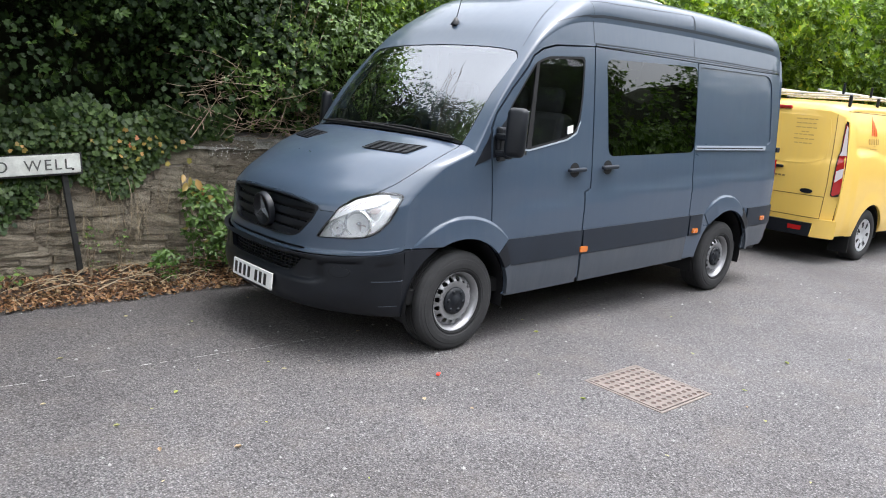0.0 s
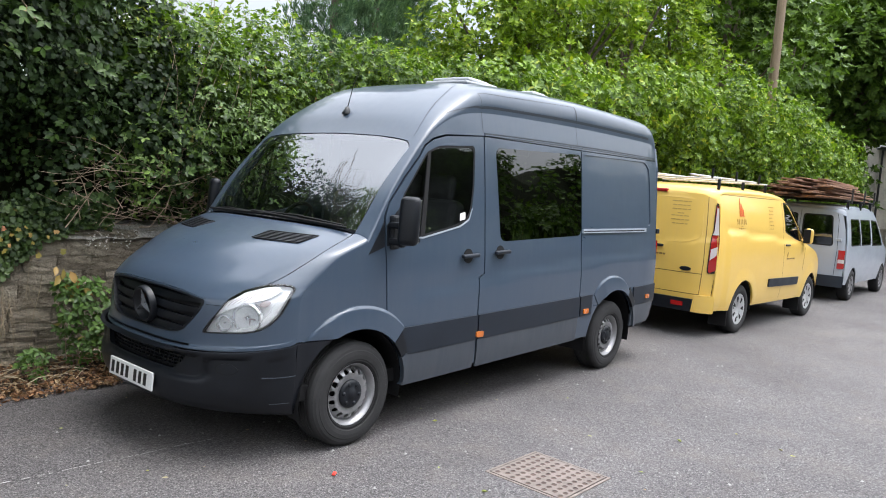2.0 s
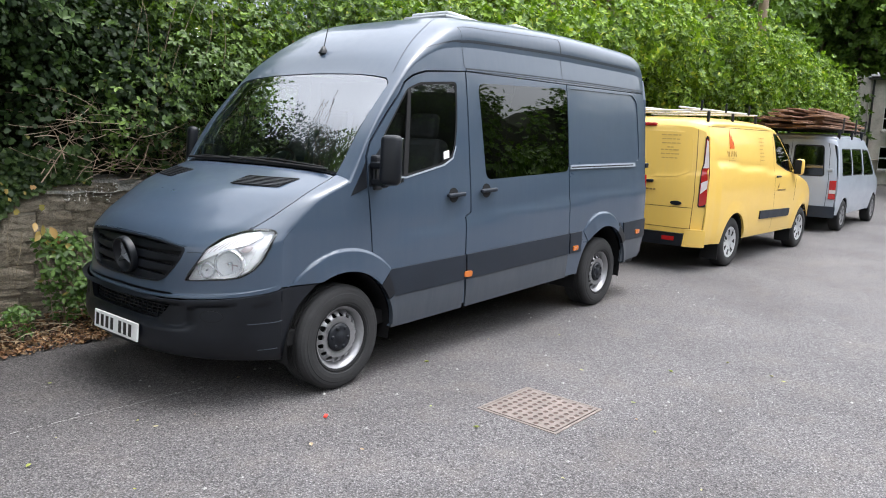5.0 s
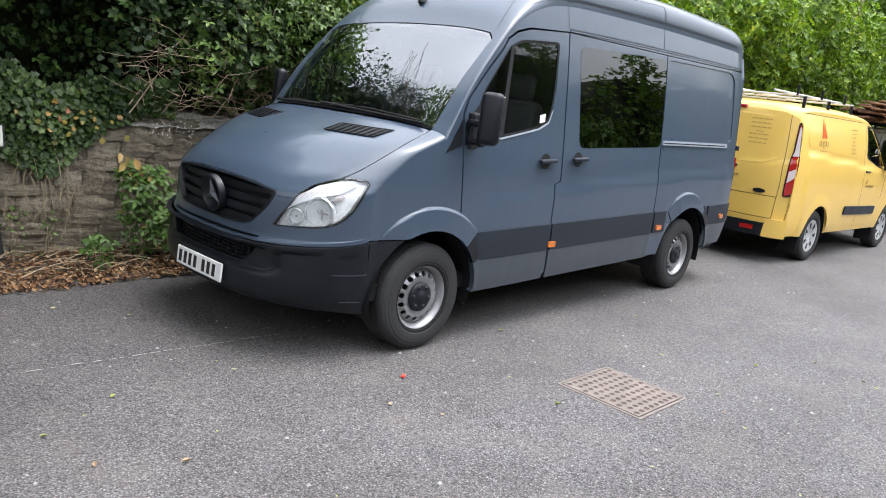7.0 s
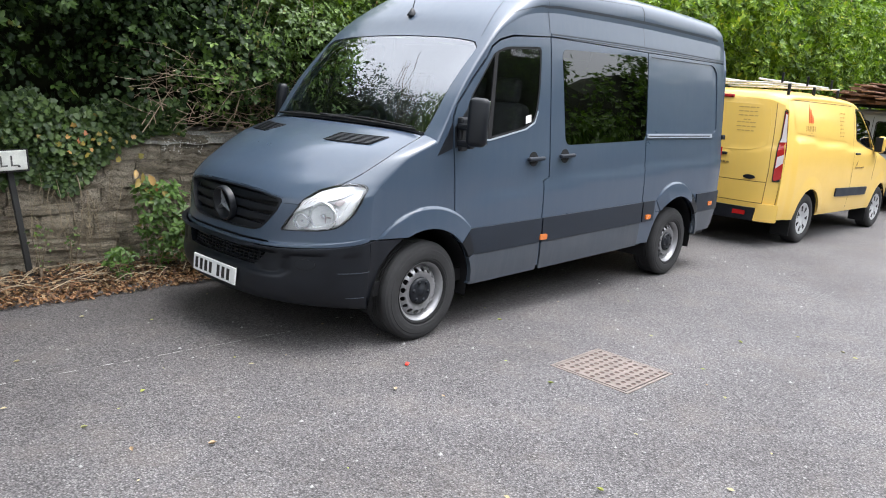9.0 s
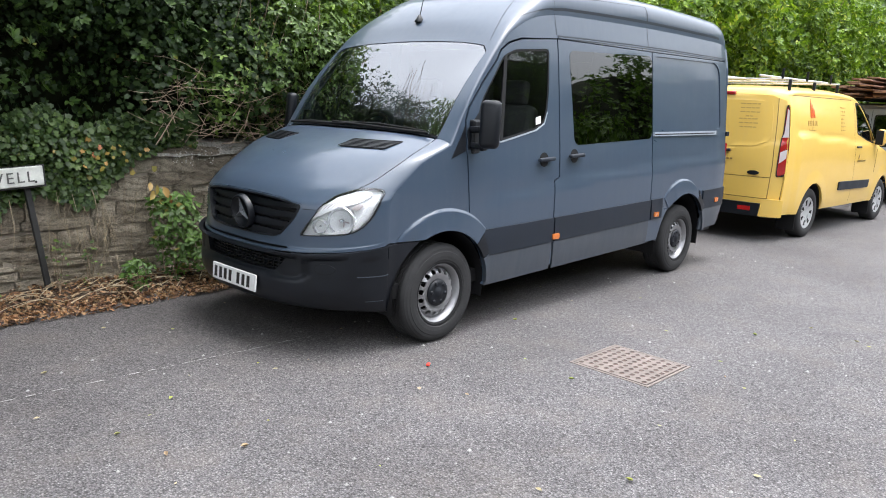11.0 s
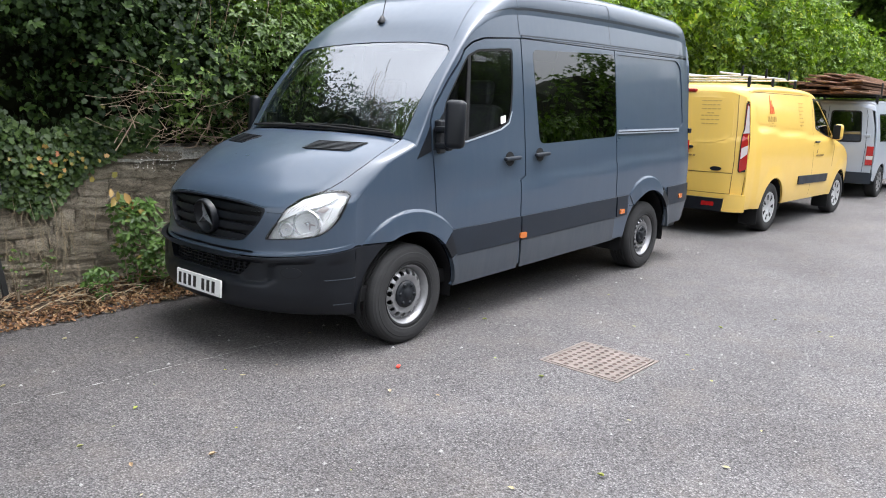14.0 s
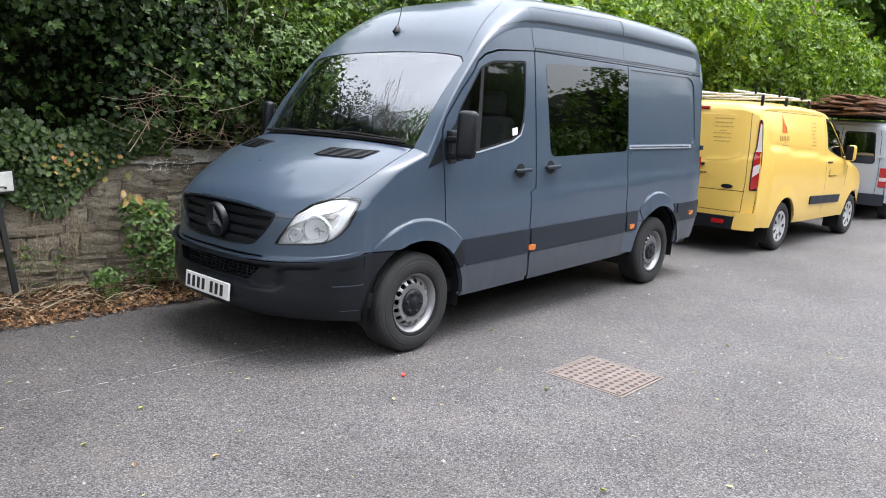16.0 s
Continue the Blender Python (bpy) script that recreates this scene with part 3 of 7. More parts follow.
def line(a, b, n):
    return [a + (b - a) * i / (n - 1) for i in range(n)]


ARCH_F, ARCH_R, ARCH_RAD, HUB_Z, TYRE_R = 1.004, 4.51, 0.445, 0.345, 0.345
HEADLIGHT = rounded([(-0.557, 0.774), (-0.664, 0.782), (-0.771, 0.790), (-0.836, 0.807), (-0.873, 0.841), (-0.903, 0.907), (-0.918, 0.989), (-0.911, 1.06), (-0.895, 1.080), (-0.852, 1.088), (-0.790, 1.079), (-0.715, 1.038), (-0.675, 0.980), (-0.639, 0.904), (-0.596, 0.841)], 0.02, 3)
GRILLE = rounded([(-0.546, 0.968), (-0.381, 0.993), (-0.20, 1.003), (0.20, 1.003), (0.381, 0.993), (0.546, 0.968), (0.553, 0.950), (0.528, 0.891), (0.476, 0.826), (0.417, 0.768), (0.361, 0.748), (0.171, 0.738), (-0.171, 0.738), (-0.361, 0.748), (-0.417, 0.768), (-0.476, 0.826), (-0.528, 0.891), (-0.553, 0.950)], 0.03, 3)
BONNET_EDGE = [(-0.800, 1.096), (-0.795, 1.05), (-0.70, 0.946), (-0.565, 0.944), (-0.558, 0.972), (-0.381, 1.000), (-0.20, 1.010), (0.0, 1.012)]
INTAKE = rounded([(-0.40, 0.535), (-0.475, 0.615), (-0.455, 0.643), (0.455, 0.643), (0.475, 0.615), (0.40, 0.535)], 0.02, 3)
flip_y = lambda poly: [(-y, z) for y, z in poly]
CAB_WINDOW = rounded([(1.27, 1.385), (1.58, 1.371), (1.766, 1.406), (1.994, 1.451), (2.10, 1.50), (2.14, 1.585), (2.168, 1.753), (2.185, 2.055), (1.768, 2.022), (1.63, 1.97), (1.375, 1.649)], 0.045)
SIDE_WINDOW = rounded([(2.51, 1.328), (3.782, 1.369), (3.782, 2.108), (2.445, 2.062)], 0.07)
RECESS = rounded([(3.815, 1.445), (5.29, 1.455), (5.25, 2.06), (5.15, 2.13), (3.815, 2.112)], 0.06)

van = thing("panel_van", "blue-grey high-roof panel van with black bumper, parked beside the wall", "van")

# front bumper and nose
def ease(t):
    t = min(1.0, max(0.0, t))
    return t * t * (3 - 2 * t)


def bumper_skin(s, v):
    """The bumper's skin, with the channel that runs from the intake out to the fog lamp covers."""
    x, y, z = strip(v, s)
    a = abs(y)
    top = smooth_interp([0.0, 0.48, 0.62, 0.76], [0.655, 0.652, 0.640, 0.612], a)
    low = smooth_interp([0.0, 0.30, 0.50, 0.64, 0.72, 0.78], [0.500, 0.492, 0.482, 0.495, 0.520, 0.540], a)
    k = ease((z - low) / 0.035) * ease((top - z) / 0.022) * ease((0.69 - a) / 0.12)
    shoulder = 0.030 * ease((z - 0.645) / 0.02) * ease((0.735 - z) / 0.03)
    return (x + (0.030 * k - shoulder) * ease((1.0 - a) / 0.2), y, z)


def on_bumper(outline, holes=(), off=0.0, thick=0.0, step=0.03, yz=True):
    conv = (lambda poly: [strip_at(*p)[::-1] for p in dense(poly, 0.05)]) if yz else (lambda poly: [p[::-1] for p in poly])
    return surf(bumper_skin, conv(outline), [conv(h) for h in holes], off, thick, step, SC)


bump_geo = join(
    on_bumper([(v, 0.0) for v in line(-1, 1, 30)] + [(1, 3.0)] + [(v, 3.0) for v in line(1, -1, 30)], [[strip_at(*p) for p in dense(INTAKE, 0.05)]], 0.016, 0.03, 0.022, yz=False),
    surf(side, [(0.55, 0.315), (0.535, 0.40), (0.53, 0.73), (0.78, 0.735)] + arc(ARCH_F, HUB_Z, ARCH_RAD, 119, 170, 10), (), 0.016, 0.03, 0.05))
bumper = part("front_bumper", bump_geo, M_PLASTIC, van, "scuffed black plastic bumper")
part("air_intake", on_bumper([(-0.50, 0.51), (-0.50, 0.66), (0.50, 0.66), (0.50, 0.51)], (), -0.05, 0.0, 0.06), M_RUBBER, bumper)
for k in range(5):
    z = 0.545 + 0.020 * k
    part("intake_bar", on_bumper([(-0.42, z), (0.42, z), (0.42, z + 0.006), (-0.42, z + 0.006)], (), -0.02, 0.02, 0.05), M_PLASTIC, bumper)
for k in range(17):
    y = -0.40 + 0.05 * k
    part("intake_web", on_bumper([(y, 0.54), (y + 0.006, 0.54), (y + 0.006, 0.645), (y, 0.645)], (), -0.022, 0.02, 0.05), M_PLASTIC, bumper)
for y in (-0.731, 0.731):
    cover_ = [(y + 0.047 * math.cos(a), 0.584 + 0.032 * math.sin(a)) for a in line(0, 2 * math.pi, 22)[:-1]]
    fog = part("fog_lamp_cover", on_bumper(cover_, (), 0.020, 0.012, 0.02), M_PLASTIC, bumper)
    part("cover_gap", on_bumper([(y + (a - y) * 1.10, 0.584 + (b - 0.584) * 1.13) for a, b in cover_], (), 0.0175, 0.002, 0.02), M_RUBBER, fog)
for sgn in (-1, 1):
    for pts in ([(-0.862, 0.533), (-0.936, 0.541), (-0.936, 0.546), (-0.862, 0.538)], [(-0.872, 0.372), (-0.915, 0.372), (-0.915, 0.376), (-0.872, 0.376)]):
        q = [(-sgn * y, z) for y, z in pts][::-sgn]
        part("scuff_line", on_strip(q, (), 0.0185, 0.003, 0.03), M_SILL, bumper, "pale scratched line")
bm = bmesh.new()
box(bm, (0.014, 0.532, 0.114), (-0.026, -0.042, 0.438), (0, 4, 0), 0.006, 2)
plate = part("number_plate", bm, M_PLATE, bumper, "white number plate with black bars")
for k in range(8):
    if k != 4:
        bm = bmesh.new()
        box(bm, (0.003, 0.032, 0.074), (-0.0340, 0.176 - 0.0605 * k + (0.0 if k < 4 else 0.022), 0.438), (0, 4, 0))
        part("plate_mark", bm, M_INK, plate)

both_ways = lambda poly: poly + [(-y, z) for y, z in reversed(poly[:-1])]
open_dense = lambda poly: dense(poly, 0.05)[:-max(1, int(math.ceil((poly[-1][0] - poly[0][0]) / 0.05)))] + [poly[-1]]
EDGE_VS = [strip_at(*p) for p in open_dense(both_ways(BONNET_EDGE))]
NOSE_VS = [strip_at(*p) for p in open_dense(both_ways(BONNET_EDGE[2:]))]
nose_out = [(v, 3.03) for v in line(-1, 1, 30)] + [(1, 6.05), (0.72, 6.05)] + [(v, q - 0.02) for v, q in reversed(NOSE_VS)] + [(-0.72, 6.05), (-1, 6.05)]
vs_of = lambda poly: [strip_at(*p) for p in dense(poly, 0.05)]
lamp_holes = [vs_of(HEADLIGHT), vs_of(flip_y(HEADLIGHT))]


def largest_piece(geo):
    """The one connected sheet of a panel that holds most of its faces."""
    v, f, n = geo
    root = list(range(len(v)))

    def find(a):
        while root[a] != a:
            root[a] = root[root[a]]
            a = root[a]
        return a
    for q in f:
        for b in q[1:]:
            root[find(q[0])] = find(b)
    count = collections.Counter(find(q[0]) for q in f)
    main = count.most_common(1)[0][0]
    f = [q for q in f if find(q[0]) == main]
    used = sorted({i for q in f for i in q})
    at = {i: k for k, i in enumerate(used)}
    return [v[i] for i in used], [tuple(at[i] for i in q) for q in f], [n[i] for i in used]


part("nose_panel", largest_piece(on_strip(nose_out, [vs_of(GRILLE)] + lamp_holes, 0.0, 0.0, 0.035, yz=False)), M_PAINT, van)
grille = part("grille", on_strip([(-0.58, 0.70), (0.58, 0.70), (0.58, 1.008), (-0.58, 1.008)], (), -0.060, 0.0, 0.06), M_RUBBER, van, "black slatted grille")
for k, (z0, hw) in enumerate(((0.752, 0.40), (0.815, 0.465), (0.878, 0.52), (0.941, 0.535))):
    slat = [(-hw, z0 + 0.004), (-0.2, z0 - 0.006), (0.2, z0 - 0.006), (hw, z0 + 0.004), (hw, z0 + 0.036), (0.2, z0 + 0.040), (-0.2, z0 + 0.040), (-hw, z0 + 0.036)]
    part("grille_slat", on_strip(rounded(slat, 0.014, 3), (), -0.022, 0.03, 0.04), M_PLASTIC, grille)
part("grille_rim", on_strip(GRILLE, [[(y * 0.968, 0.870 + (z - 0.870) * 0.93) for y, z in GRILLE]], 0.003, 0.045, 0.03), M_PLASTIC, grille)
star_y, star_z, star_x = -0.030, 0.866, 0.042
badge = part("badge_ring", lathe([(0.0, 0.018), (0.092, 0.014), (0.097, -0.006), (0.104, -0.012), (0.110, -0.010), (0.114, 0.0), (0.116, 0.03)], 48), M_PLASTIC, grille, "dark round badge ring with three spokes")
badge.matrix_basis = pose(star_x, star_y, star_z, 8, 0, -90)
for k in range(3):
    bm = bmesh.new()
    spoke = [bm.verts.new(p) for p in ((-0.024, 0.012, 0.014), (0.024, 0.012, 0.014), (0.0, -0.012, -0.004), (0.0, 0.0, 0.098))]
    for f_ in ((0, 1, 3), (1, 2, 3), (2, 0, 3), (0, 2, 1)):
        bm.faces.new([spoke[i] for i in f_])
    bmesh.ops.recalc_face_normals(bm, faces=bm.faces)
    bmesh.ops.transform(bm, matrix=pose(0, -0.002, 0, 0, 120 * k, 0), verts=bm.verts)
    part("badge_spoke", bm, M_BADGE, badge, "dull grey metal spoke")

# bonnet, wings, cowl
side_v = [(seam_v(s), s) for s in line(6.75, 8.98, 14)]
bonnet_out = EDGE_VS[::-1] + [(-v, s) for v, s in side_v] + [(v, s) for v, s in reversed(side_v)]
bonnet = part("bonnet", largest_piece(on_strip(bonnet_out, lamp_holes, 0.002, 0.0, 0.04, yz=False)), M_PAINT, van, "blue-grey bonnet with two black vents")
for sgn in (-1, 1):
    vent = rounded([(sgn * 0.352, 1.308), (sgn * 0.69, 1.306), (sgn * 0.708, 1.358), (sgn * 0.316, 1.356)], 0.015)
    if sgn > 0:
        vent = vent[::-1]
    ve = part("bonnet_vent", on_strip(vent, (), 0.006, 0.006, 0.04), M_RUBBER, bonnet)
    for k in range(7):
        z = 1.309 + 0.0068 * k
        part("vent_slat", on_strip([(sgn * 0.345, z), (sgn * 0.695, z), (sgn * 0.695, z + 0.0026), (sgn * 0.345, z + 0.0026)], (), 0.012, 0.006, 0.04), M_PLASTIC, ve)
wing_top = [(-seam_v(s) - 0.006, s) for s in line(6.05, 9.0, 14)] + [(-0.70, 9.1), (-0.69, 9.9), (-1, 9.9)] + [(-1, s) for s in line(9.9, 6.05, 20)]
wing_side = [edge_point(s) for s in line(3.03, 9.9, 40)] + [(1.205, 1.42), (1.205, 1.336), (1.245, 0.786), (1.25, 0.72)] + arc(ARCH_F, HUB_Z, ARCH_RAD, 56, 119, 20) + [(0.535, 0.74)]
wing_top_geo = on_strip(wing_top, lamp_holes, 0.0, 0.0, 0.04, yz=False)


wing_top_geo = largest_piece(wing_top_geo)
wing_side_geo = surf(side, wing_side, (), 0.0, 0.015, 0.05)
for geo_ in (wing_side_geo, mirrored(wing_side_geo)):
    part("front_wing", geo_, M_PAINT, van)
for geo_ in (wing_top_geo, mirrored(wing_top_geo)):
    part("wing_shoulder", geo_, M_PAINT, van)
part("cowl", on_strip([(-0.68, 9.03), (0.68, 9.03), (0.68, 9.98), (-0.68, 9.98)], (), -0.012, 0.0, 0.05, yz=False), M_PLASTIC, van)

# roof, pillars and the skin above the doors
ws_v = lambda s: smooth_interp([9.0, 9.3, 10.97, 12.0], [0.66, 0.668, 0.705, 0.765], s)
WS_HOLE = [(-ws_v(s), s) for s in line(9.0, 11.8, 10)] + [(-0.68, 11.92), (-0.4, 11.95), (0, 11.985), (0.4, 11.95), (0.68, 11.92)] + [(ws_v(s), s) for s in line(11.8, 9.0, 10)]
roof_out = [(-1, 9.9), (-0.8, 9.9), (-0.69, 9.9), (-0.66, 9.0), (0.66, 9.0), (0.69, 9.9), (0.8, 9.9), (1, 9.9)] + [(1, s) for s in line(10, N_ST - 1, 40)] + [(v, N_ST - 1) for v in line(0.95, -0.95, 30)] + [(-1, s) for s in line(N_ST - 1, 10, 40)]
DOOR_LINE = [(1.848, 2.102), (1.707, 2.064), (1.612, 2.008), (1.551, 1.924), (1.403, 1.777), (1.248, 1.599), (1.207, 1.505)]
band = [edge_point(s) for s in line(9.9, N_ST - 1.0, 60)] + [(5.47, 2.165), (3.79, 2.15), (2.305, 2.143)] + [(x - 0.008, z + 0.008) for x, z in DOOR_LINE] + [(1.20, 1.42)]
band_geo = surf(side, band, (), 0.0, 0.012, 0.05)
roof = part("roof", join(on_strip(roof_out, [WS_HOLE], 0.0, 0.02, 0.05, yz=False), band_geo, mirrored(band_geo)), M_PAINT, van, "high roof with pressed seams")
ws = [(-ws_v(s) + 0.006, s) for s in line(9.97, 11.78, 8)] + [(-0.67, 11.9), (-0.4, 11.93), (0, 11.965), (0.4, 11.93), (0.67, 11.9)] + [(ws_v(s) - 0.006, s) for s in line(11.78, 9.97, 8)]
ws_skin = lambda s, v: tuple(Vector(skin(s, v)) + Vector((-0.72, 0, 0.69)) * 0.034 * max(0.0, 1 - (v / 0.72) ** 2) * max(0.0, 1 - ((s - 10.95) / 1.02) ** 2))
windscreen = part("windscreen", surf(ws_skin, [p[::-1] for p in ws], (), -0.004, 0.0, 0.05, SC), M_GLASS, van, "raked windscreen glass")
windscreen.visible_shadow = False
ws_in = [(v * 0.986, 10.98 + (s - 10.98) * 0.978) for v, s in ws]
part("windscreen_border", on_strip(ws, [ws_in], -0.007, 0.0, 0.04, yz=False), M_RUBBER, windscreen)


def side_part(name, outline, holes=(), off=0.0, thick=0.015, step=0.06, material=None, parent=None, both=True, label="", fn=None, scale=(1.0, 1.0)):
    geo = surf(fn or side, outline, holes, off, thick, step, scale)
    ob = part(name, geo, material or M_PAINT, parent or van, label)
    other = part(name, mirrored(geo), material or M_PAINT, parent or van, label) if both else None
    return ob, other


cab_door_out = [(1.262, 0.72), (1.255, 0.79), (1.216, 1.336), (1.216, 1.505)] + [(x + 0.003, z - 0.004) for x, z in reversed(DOOR_LINE[:-1])] + [(2.292, 2.133), (2.298, 1.085), (2.232, 1.06), (2.228, 0.64), (2.262, 0.385), (1.43, 0.345)] + arc(ARCH_F, HUB_Z, ARCH_RAD, 2, 54, 10)
cab_door, cab_door_far = side_part("cab_door", cab_door_out, [CAB_WINDOW])
slide_out = [(2.276, 0.385), (2.242, 0.64), (2.246, 1.055), (2.312, 1.08), (2.306, 2.135), (3.786, 2.143), (3.786, 0.395)]
slide_door, slide_far = side_part("sliding_door", slide_out, [SIDE_WINDOW])
RARCH_X, RARCH_RAD = 4.49, 0.48
rear_arch = arc(RARCH_X, HUB_Z, RARCH_RAD, 174, 6, 30)
quarter_out = [(3.800, 0.395), (3.800, 2.143), (5.47, 2.158), (5.475, 1.2), (5.44, 0.60), (5.34, 0.44)] + rear_arch[::-1]
quarter, _ = side_part("rear_side_panel", quarter_out, [RECESS])
side_part("pressed_panel", RECESS, (), -0.010, 0.0, 0.08, M_PAINT, quarter)
for x0, x1 in ((1.43, 2.228), (2.243, 3.784), (3.802, 4.02), (4.90, 5.45)):
    z0, z1 = 0.562 + 0.020 * (x0 - 1.43), 0.562 + 0.020 * (x1 - 1.43)
    side_part("side_moulding", [(x0 + 0.015, z0), (x1, z1), (x1, z1 + 0.19), (x0 - (0.05 if x0 < 1.5 else 0), z0 + 0.19)], (), 0.014, 0.016, 0.05, M_TRIM)
    if x0 != 3.802:
        b0, b1 = 0.335 + 0.022 * (x0 - 1.43), 0.335 + 0.022 * (x1 - 1.43)
        side_part("sill_panel", [(x0 + (0.02 if x0 < 1.5 else 0.03 if x0 < 3 else 0.0), b0), (x1 if x1 < 5 else 5.33, b1), (x1, z1 - 0.004), (x0 + 0.01, z0 - 0.004)], (), 0.008, 0.016, 0.05, M_SILL)


def flare_fn(cx, cz, r0, r1, lift, fade=9.0):
    def fn(a, r):
        k = min(1.0, max(0.0, (fade - a) / 0.35))
        x, z = cx + r * math.cos(a), cz + r * math.sin(a)
        t = (r - r0) / (r1 - r0)
        step = min(1.0, max(0.0, (1 - t) * (r1 - r0) / 0.022))
        return (x, -half_width(x, z) - lift * k * (0.55 * step * step * (3 - 2 * step) + 0.45 * min(1.0, max(0.0, 1 - t)) ** 0.8), z)
    return fn


for cx, rin, rs, a0, a1, b0, hubx in ((ARCH_F, ARCH_RAD, (0.588, 0.590, 0.590, 0.582, 0.566), 46, 137, 2, ARCH_F), (RARCH_X, RARCH_RAD, (0.53, 0.585, 0.625, 0.645, 0.62), 56, 133, 6, ARCH_R)):
    outer = lambda a: smooth_interp([46, 67, 94, 115, 136], rs, math.degrees(a))
    fn = lambda b, r, cx=cx, rin=rin, outer=outer, a1=a1: flare_fn(cx, HUB_Z, rin, outer(-b), 0.026, radians(a1 + 3))(-b, r)
    ang = line(radians(a1), radians(a0), 30)
    lip = (0.742 - HUB_Z) if cx == ARCH_F else 0.0
    side_part("arch_flare", [(-a, max(rin - 0.005, lip / math.sin(a) if a > 1.9 else 0.0)) for a in ang] + [(-a, outer(a)) for a in reversed(ang)], (), 0.003, 0.02, 0.04, M_PAINT, fn=fn, scale=(0.5, 4.0))
    trim_fn = lambda b, r, cx=cx, rin=rin: flare_fn(cx, HUB_Z, rin, 0.57, 0.022)(-b, r)
    mid = 28 if cx == ARCH_F else 34
    for hi, lo, mt in ((a0 - 1, mid, M_PLASTIC), (mid - 1, b0, M_SILL)):
        ang = line(radians(hi), radians(lo), 10)
        side_part("arch_trim", [(-a, rin - 0.005) for a in ang] + [(-a, 0.485 + 0.06 * max(0, math.degrees(a) - 20) / 30 + (rin - ARCH_RAD)) for a in reversed(ang)], (), 0.004, 0.03, 0.04, mt, fn=trim_fn, scale=(0.5, 3.0))
    for sgn in (-1, 1):
        vs_, fs_ = [], []
        for i in range(25):
            a = radians(-12 + 204 * i / 24)
            vs_ += [(cx + rin * math.cos(a), sgn * 0.96, HUB_Z + rin * math.sin(a)), (cx + rin * math.cos(a), sgn * 0.55, HUB_Z + rin * math.sin(a))]
        fs_ = [(2 * i, 2 * i + 1, 2 * i + 3, 2 * i + 2) for i in range(24)] + [tuple(2 * i + 1 for i in range(25))]
        part("wheel_arch_liner", mesh_of("liner", vs_, fs_), M_RUBBER, van)

# glazing of the doors
for door, sgn in ((cab_door, 1), (cab_door_far, -1)):
    g = surf(side, CAB_WINDOW, (), -0.008, 0.0, 0.08)
    pane = part("door_window", g if sgn > 0 else mirrored(g), M_TINTGLASS, door)
    pane.visible_shadow = False
    seal = surf(side, [(x, z) for x, z in CAB_WINDOW], [[(1.80 + (x - 1.80) * 0.955, 1.72 + (z - 1.72) * 0.945) for x, z in CAB_WINDOW]], -0.003, 0.0, 0.05)
    part("window_seal", seal if sgn > 0 else mirrored(seal), M_RUBBER, door)
    bar = surf(side, [(1.555, 1.375), (1.60, 1.375), (1.675, 1.985), (1.64, 1.97)], (), 0.0, 0.01, 0.08)
    part("quarter_light_bar", bar if sgn > 0 else mirrored(bar), M_RUBBER, door)
    tri = surf(side, [(1.06, 1.262), (1.200, 1.31), (1.200, 1.48), (1.16, 1.41)], (), 0.004, 0.006, 0.05)
    part("corner_trim", tri if sgn > 0 else mirrored(tri), M_PLASTIC, van)
    trm = surf(side, [(1.222, 1.315), (1.55, 1.335), (1.55, 1.378), (1.375, 1.60), (1.222, 1.45)], (), 0.004, 0.006, 0.05)
    part("mirror_foot", trm if sgn > 0 else mirrored(trm), M_PLASTIC, door)
    low = [(1.28, 1.385), (1.58, 1.371), (1.766, 1.406), (1.994, 1.451), (2.10, 1.50), (2.14, 1.585)]
    waist = surf(side, [(x, z - 0.010) for x, z in low] + [(x - 0.002, z + 0.001) for x, z in reversed(low)], (), 0.005, 0.006, 0.05)
    part("waist_seal", waist if sgn > 0 else mirrored(waist), M_SILVER, door, "pale grey waist seal")
for door, sgn in ((slide_door, 1), (slide_far, -1)):
    g = surf(side, SIDE_WINDOW, (), 0.002, 0.006, 0.08)
    part("privacy_window", g if sgn > 0 else mirrored(g), M_DARKGLASS, door, "black privacy glass")

# door handles, markers, rail
for door, x, z in ((cab_door, 2.095, 1.225), (slide_door, 2.505, 1.243)):
    # black disc painted for the shade in the body-coloured cup
    cup = part("handle_cup", surf(side, arc(x, z, 0.055, 0, 360, 20)[:-1], (), 0.003, 0.003, 0.03), M_RUBBER, door)
    hb = bmesh.new()
    box(hb, (0.20, 0.035, 0.030), (x, -half_width(x, z) - 0.028, z + 0.004), (0, -2, 0), 0.012, 3)
    part("door_handle", hb, M_TRIM, door)
for x, z in ((2.262, 0.617), (3.905, 0.656), (5.225, 0.707)):
    part("side_marker", surf(side, rounded([(x - 0.045, z - 0.022), (x + 0.045, z - 0.022), (x + 0.045, z + 0.022), (x - 0.045, z + 0.022)], 0.014), (), 0.024, 0.012, 0.03), M_AMBER, van, "amber side marker lamp")
rail = part("door_rail", surf(side, [(3.808, 1.388), (5.15, 1.396), (5.15, 1.436), (3.808, 1.426)], (), 0.014, 0.02, 0.06), M_SILVER, van)
part("rail_slot", surf(side, [(3.815, 1.400), (5.10, 1.408), (5.10, 1.418), (3.815, 1.410)], (), 0.0155, 0.004, 0.06), M_RUBBER, rail)

